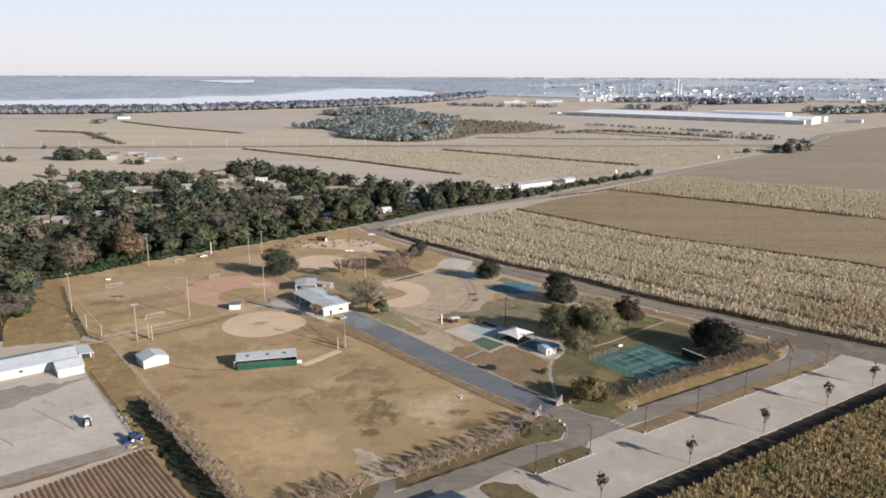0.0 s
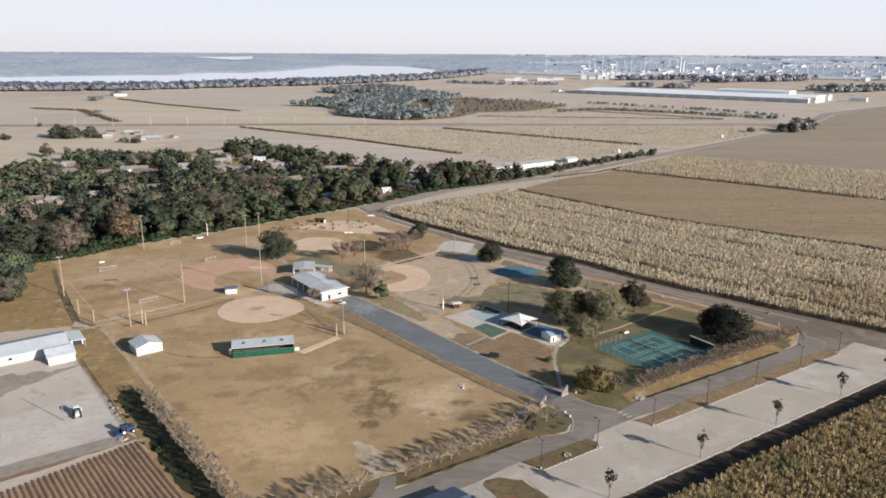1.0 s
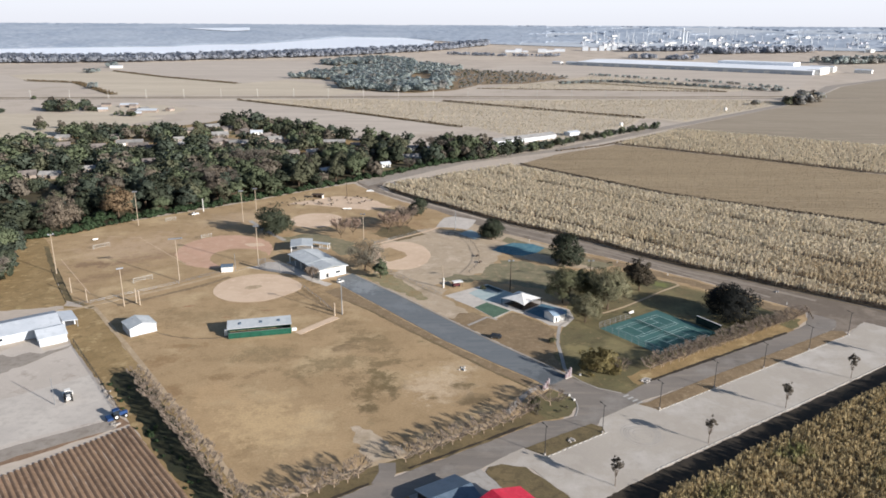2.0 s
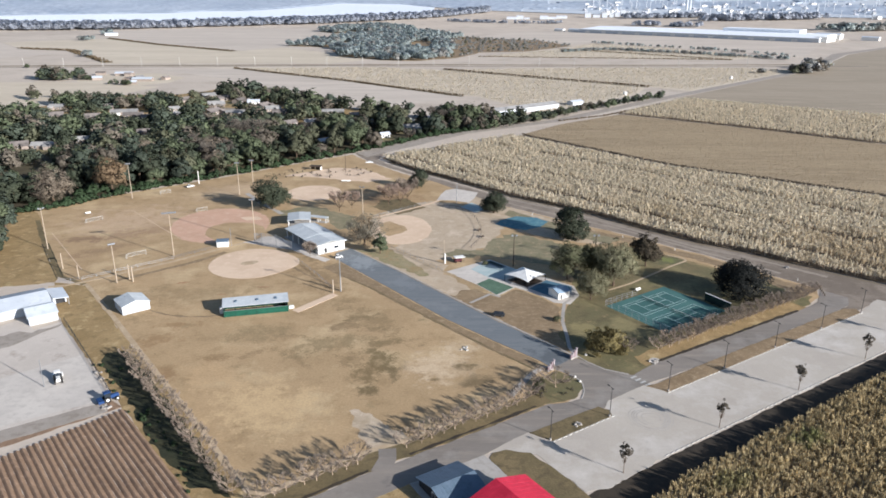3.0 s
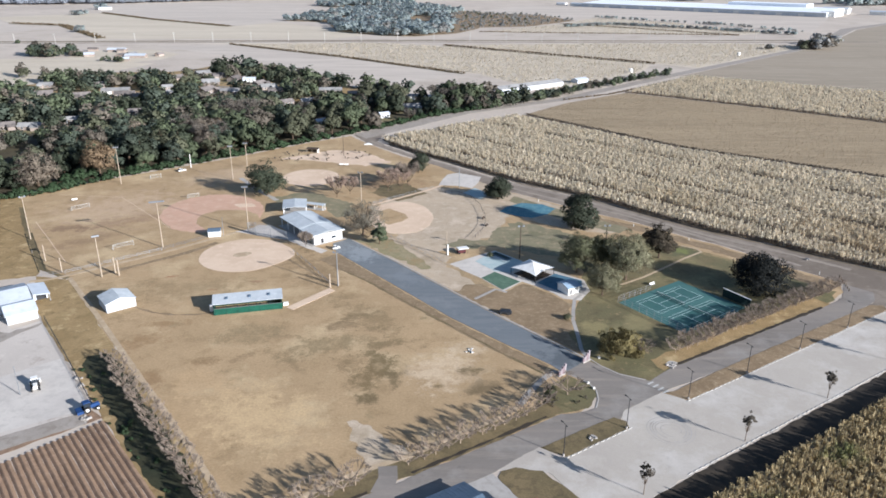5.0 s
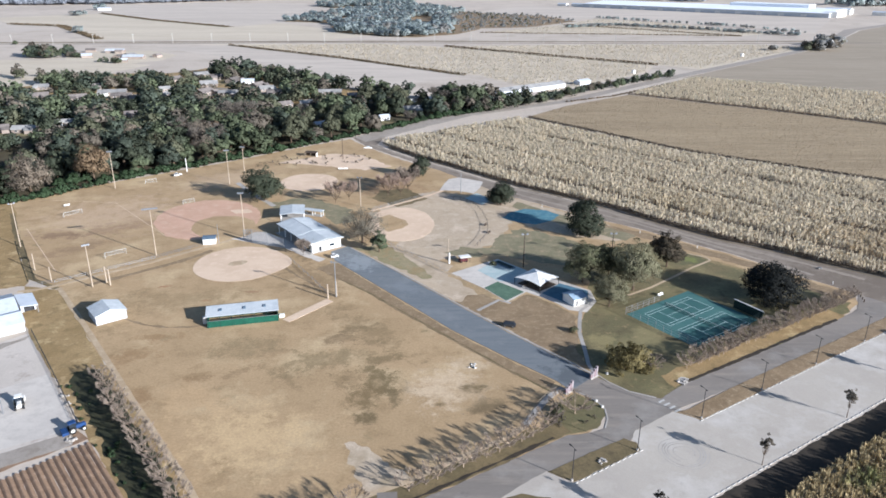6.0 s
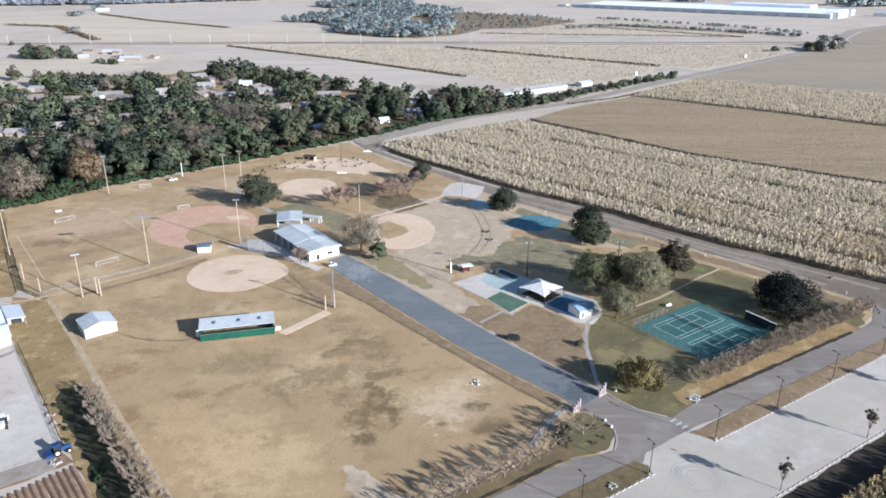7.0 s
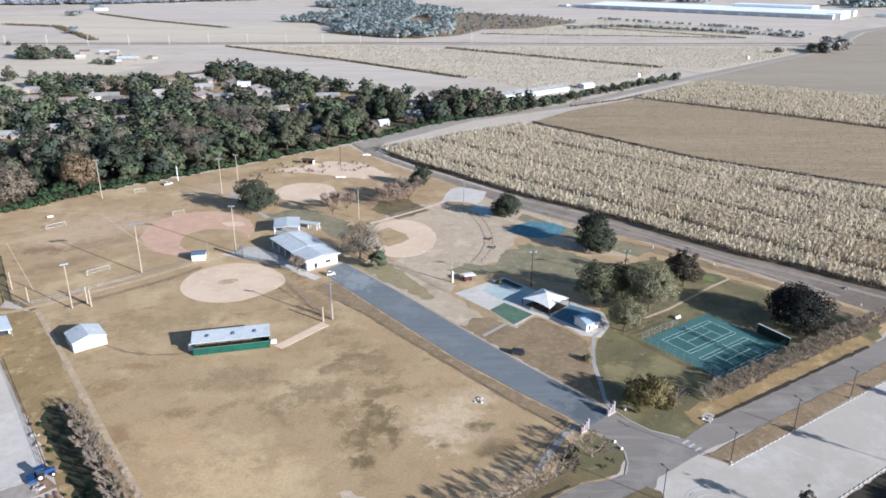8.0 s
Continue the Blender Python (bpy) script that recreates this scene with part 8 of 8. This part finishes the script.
draped("water_lake", [(-1388, 4079), (-1080, 4278), (-1010, 3994), (-1073, 3893)], 8.5, M["water"], "far pale sheet of water", "lake")


FAR_BANK = [(-2400, 2250), (-1549, 2596), (-1407, 2705), (-1250, 2808), (-1036, 2908), (-960, 3038), (-776, 3098), (-646, 3308), (-462, 3652), (-198, 3637), (-20, 3440), (200, 3260), (600, 3060), (1200, 2900), (2000, 2500), (3000, 1900)]


def bank_distance(a):
    """How far off the far bank of the river lies in the direction a."""
    best = 2800.0
    d = Vector((math.sin(a), math.cos(a)))
    for (p, q) in zip(FAR_BANK, FAR_BANK[1:]):
        p, q = Vector(p), Vector(q)
        e = q - p
        den = d.x * e.y - d.y * e.x
        if abs(den) < 1e-6:
            continue
        t = (p.x * e.y - p.y * e.x) / den
        u = (p.x * d.y - p.y * d.x) / den
        if 0 <= u <= 1 and t > 0:
            best = t
    return best


def far_plain():
    n, verts, faces = 120, [], []
    rows = 7
    for i in range(n + 1):
        a = radians(-50 + 100 * i / n)
        r0 = bank_distance(a)
        for j in range(rows):
            r = r0 + (RIM - 20 - r0) * (j / (rows - 1)) ** 1.2
            x, y = r * math.sin(a), r * math.cos(a)
            verts.append((x, y, ground_z(x, y) + 2.0))
    for i in range(n):
        for j in range(rows - 1):
            q = i * rows + j
            faces.append([q, q + rows, q + rows + 1, q + 1])
    tagged(new("backdrop_plain", mesh_of("backdrop_plain", verts, faces, M["far_wood"])), "wooded plain reaching the skyline, haze in its pale colour", "backdrop", "", "structure")


far_plain()


def far_canopy():
    """The closed roof of the woods beyond the river: a bumpy sheet with clearings sunk below the plain."""
    n, rows = 900, 70
    verts, faces = [], []
    for i in range(n + 1):
        a = radians(-42 + 84 * i / n)
        r0 = bank_distance(a) + 30 + (120 if a > radians(6) else 0)
        for j in range(rows):
            r = r0 + (RIM - 30 - r0) * (j / (rows - 1)) ** 1.3
            x, y = r * math.sin(a), r * math.cos(a)
            wood = noise.noise((x * 0.0016, y * 0.0024, 4.0)) + 0.6 * noise.noise((x * 0.005, y * 0.008, 8.0))
            lift = 6 if wood > (-0.6 if a < radians(8) else -0.12) else -12
            verts.append((x, y, ground_z(x, y) + lift * min(1.0, 0.3 + j / 6) + 2.4 * noise.noise((x * 0.03, y * 0.03, 2.0)) + 1.2 * noise.noise((x * 0.09, y * 0.09, 6.0))))
    for i in range(n):
        for j in range(rows - 1):
            q = i * rows + j
            faces.append([q, q + rows, q + rows + 1, q + 1])
    tagged(new("backdrop_canopy", mesh_of("backdrop_canopy", verts, np.array(faces), M["canopy"])), "roof of woods on the far plain, haze in its blue-grey colour", "backdrop", "", "structure")


far_canopy()
sheet("ground_farmyard", [(-470, 975), (-428, 938), (-374, 938), (-350, 975), (-348, 1030), (-405, 1080), (-470, 1070), (-486, 1020)], 0.035, M["pale_field"], "pale bare farmyard between buildings", "yard", jag=4, step=6, seed=110)
# line of pale power poles across the fields
for i in range(22):
    x = -690 + i * 56.5
    y = 1148 + (x + 690) * 0.14 if x < -200 else 1207 + (x + 200) * 0.036
    t = thing("power_pole", x, y - 4, 5, "pale power pole along the railway", "power pole", "power poles along the railway")
    part("pole", Geo().tube((0, 0, 0), (0, 0, 14), 0.27, 0.22, n=6), M["worn_line"], t)
    part("crossarm", Geo().box(0, 0, 12.6, 3.0, 0.3, 0.3), M["worn_line"], t)

# long warehouse
t = thing("warehouse", 738, 2138, -40, "very long white warehouse with pale flat roof", "warehouse")
part("wall", Geo().box(0, 0, 0, 656, 246, 10), M["white_metal"], t, "pale shaded warehouse wall")
for side in (-1, 1):
    pts = [(-328, 0, 15), (328, 0, 15), (328, side * 125, 10.5), (-328, side * 125, 10.5)]
    part("roof", Geo().slab(pts if side < 0 else pts[::-1], 1.0), M["bright_roof"], t)
for side in (-1, 1):
    part("gable_end", Geo().add([(side * 328.5, -123, 10), (side * 328.5, 123, 10), (side * 328.5, 0, 15)], [[0, 1, 2]]), M["white"], t)
part("roof_block", Geo().box(150, 30, 10, 200, 60, 12), M["bright_roof"], t)
part("end_block", Geo().box(326, -60, 0, 30, 90, 12.5), M["white"], t)
for i in range(12):
    part("dock_door", Geo().box(-300 + i * 52, -123.2, 0, 14, 0.6, 6), M["white"], t)
for x, y, L, W, h in ((1010, 1985, 60, 30, 12), (1090, 1930, 40, 20, 8), (402, 2290, 40, 20, 7), (360, 2320, 30, 16, 6)):
    t = thing("storage_building", x, y, -40, "white storage building near the warehouse", "building")
    gable(t, L, W, h, W * 0.12, M["white"], M["white_metal"], over=0.5)
t = thing("barn", 84, 752, 38, "long white metal barn behind the hedgerow", "barn")
gable(t, 84, 14, 4.2, 2.0, M["white_metal"], M["old_metal"], over=0.5, seams=4)
t = thing("barn", 142, 796, 38, "small white barn behind the hedgerow", "barn")
gable(t, 16, 9, 3.4, 1.4, M["white_metal"], M["white_metal"], over=0.5)
for x, y, turn, L, W, m in ((-454, 1000, 20, 12, 9, "white_metal"), (-441, 1056, 5, 24, 10, "white_metal"), (-432, 1046, 5, 9, 7, "shingle"), (-390, 990, 4, 25, 12, "white_metal"), (-410, 992, 80, 12, 9, "shingle"), (-403, 1010, 60, 12, 9, "old_metal"), (-389, 955, 10, 9, 7, "white_metal"), (-470, 1010, 20, 12, 8, "shingle"), (-366, 1006, 70, 10, 7, "shingle"), (-476, 1060, 10, 12, 6, "shingle")):
    t = thing("farm_building", x, y, turn, "low farm building in the fields", "farm building")
    gable(t, L, W, 3, 1.8, M["brick"], M[m], over=0.5)
t = thing("farm_building", -862, 1992, 10, "small white farm building", "farm building")
gable(t, 30, 12, 5, 2, M["white"], M["white_metal"], over=0.5)
for x, y in ((213, 872), (400, 1042), (118, 792)):
    t = thing("tank", x, y, 0, "small white field tank", "tank")
    part("shell", Geo().tube((0, 0, 0), (0, 0, 4), 2.2, n=14), M["white"], t)
    part("lid", Geo().tube((0, 0, 4), (0, 0, 4.5), 2.2, 0.4, n=14), M["white"], t)

# white works and the chemical plant on the skyline
for x, y, L, W, h in ((262, 2844, 40, 20, 9), (292, 2850, 26, 20, 13), (318, 2848, 20, 14, 6), (380, 2842, 30, 20, 13), (410, 2850, 34, 18, 8), (452, 2880, 40, 20, 10), (557, 2918, 22, 18, 16), (590, 2920, 26, 18, 10), (620, 2914, 20, 18, 18), (648, 2920, 16, 14, 12), (702, 2966, 18, 16, 24), (676, 2950, 18, 16, 15)):
    t = thing("works_building", x, y, -5, "distant white works building", "works")
    part("wall", Geo().box(0, 0, 0, L, W, h), M["white_metal"], t)
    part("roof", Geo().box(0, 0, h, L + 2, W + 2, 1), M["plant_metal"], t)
for i in range(230):
    a = radians(rf.uniform(10.5, 31.5))
    r = rf.uniform(3060, 3900)
    x, y = r * math.sin(a), r * math.cos(a)
    if rf.random() < 0.5:
        t = thing("plant_tower", x, y, 0, "pale slender tower of the chemical plant", "tower", "towers of the plant")
        h, w = rf.uniform(10, 38), rf.uniform(0.7, 1.7)
        part("shaft", Geo().tube((0, 0, 0), (0, 0, h + 12), w, w * 0.8, n=8), M["white_metal"], t)
        part("platform", Geo().tube((0, 0, h * 0.7), (0, 0, h * 0.7 + 1.5), w * 1.5, n=8), M["grey_metal"], t)
    else:
        t = thing("plant_block", x, y, rf.uniform(0, 90), "pale block of the chemical plant", "plant building", "blocks of the plant")
        h = rf.uniform(4, 12)
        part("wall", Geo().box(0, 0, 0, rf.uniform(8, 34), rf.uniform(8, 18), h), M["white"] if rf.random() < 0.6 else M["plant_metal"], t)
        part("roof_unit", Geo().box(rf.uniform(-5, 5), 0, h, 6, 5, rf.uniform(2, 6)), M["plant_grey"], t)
for dx in (0, 14):
    t = thing("plant_tower", 1038 + dx, 3250, 0, "tall white tower of the chemical plant", "tower", "towers of the plant")
    part("shaft", Geo().tube((0, 0, 0), (0, 0, 66 - dx), 5, 4, n=10), M["white_metal"], t)
    part("platform", Geo().tube((0, 0, 50), (0, 0, 52), 8, n=10), M["grey_metal"], t)
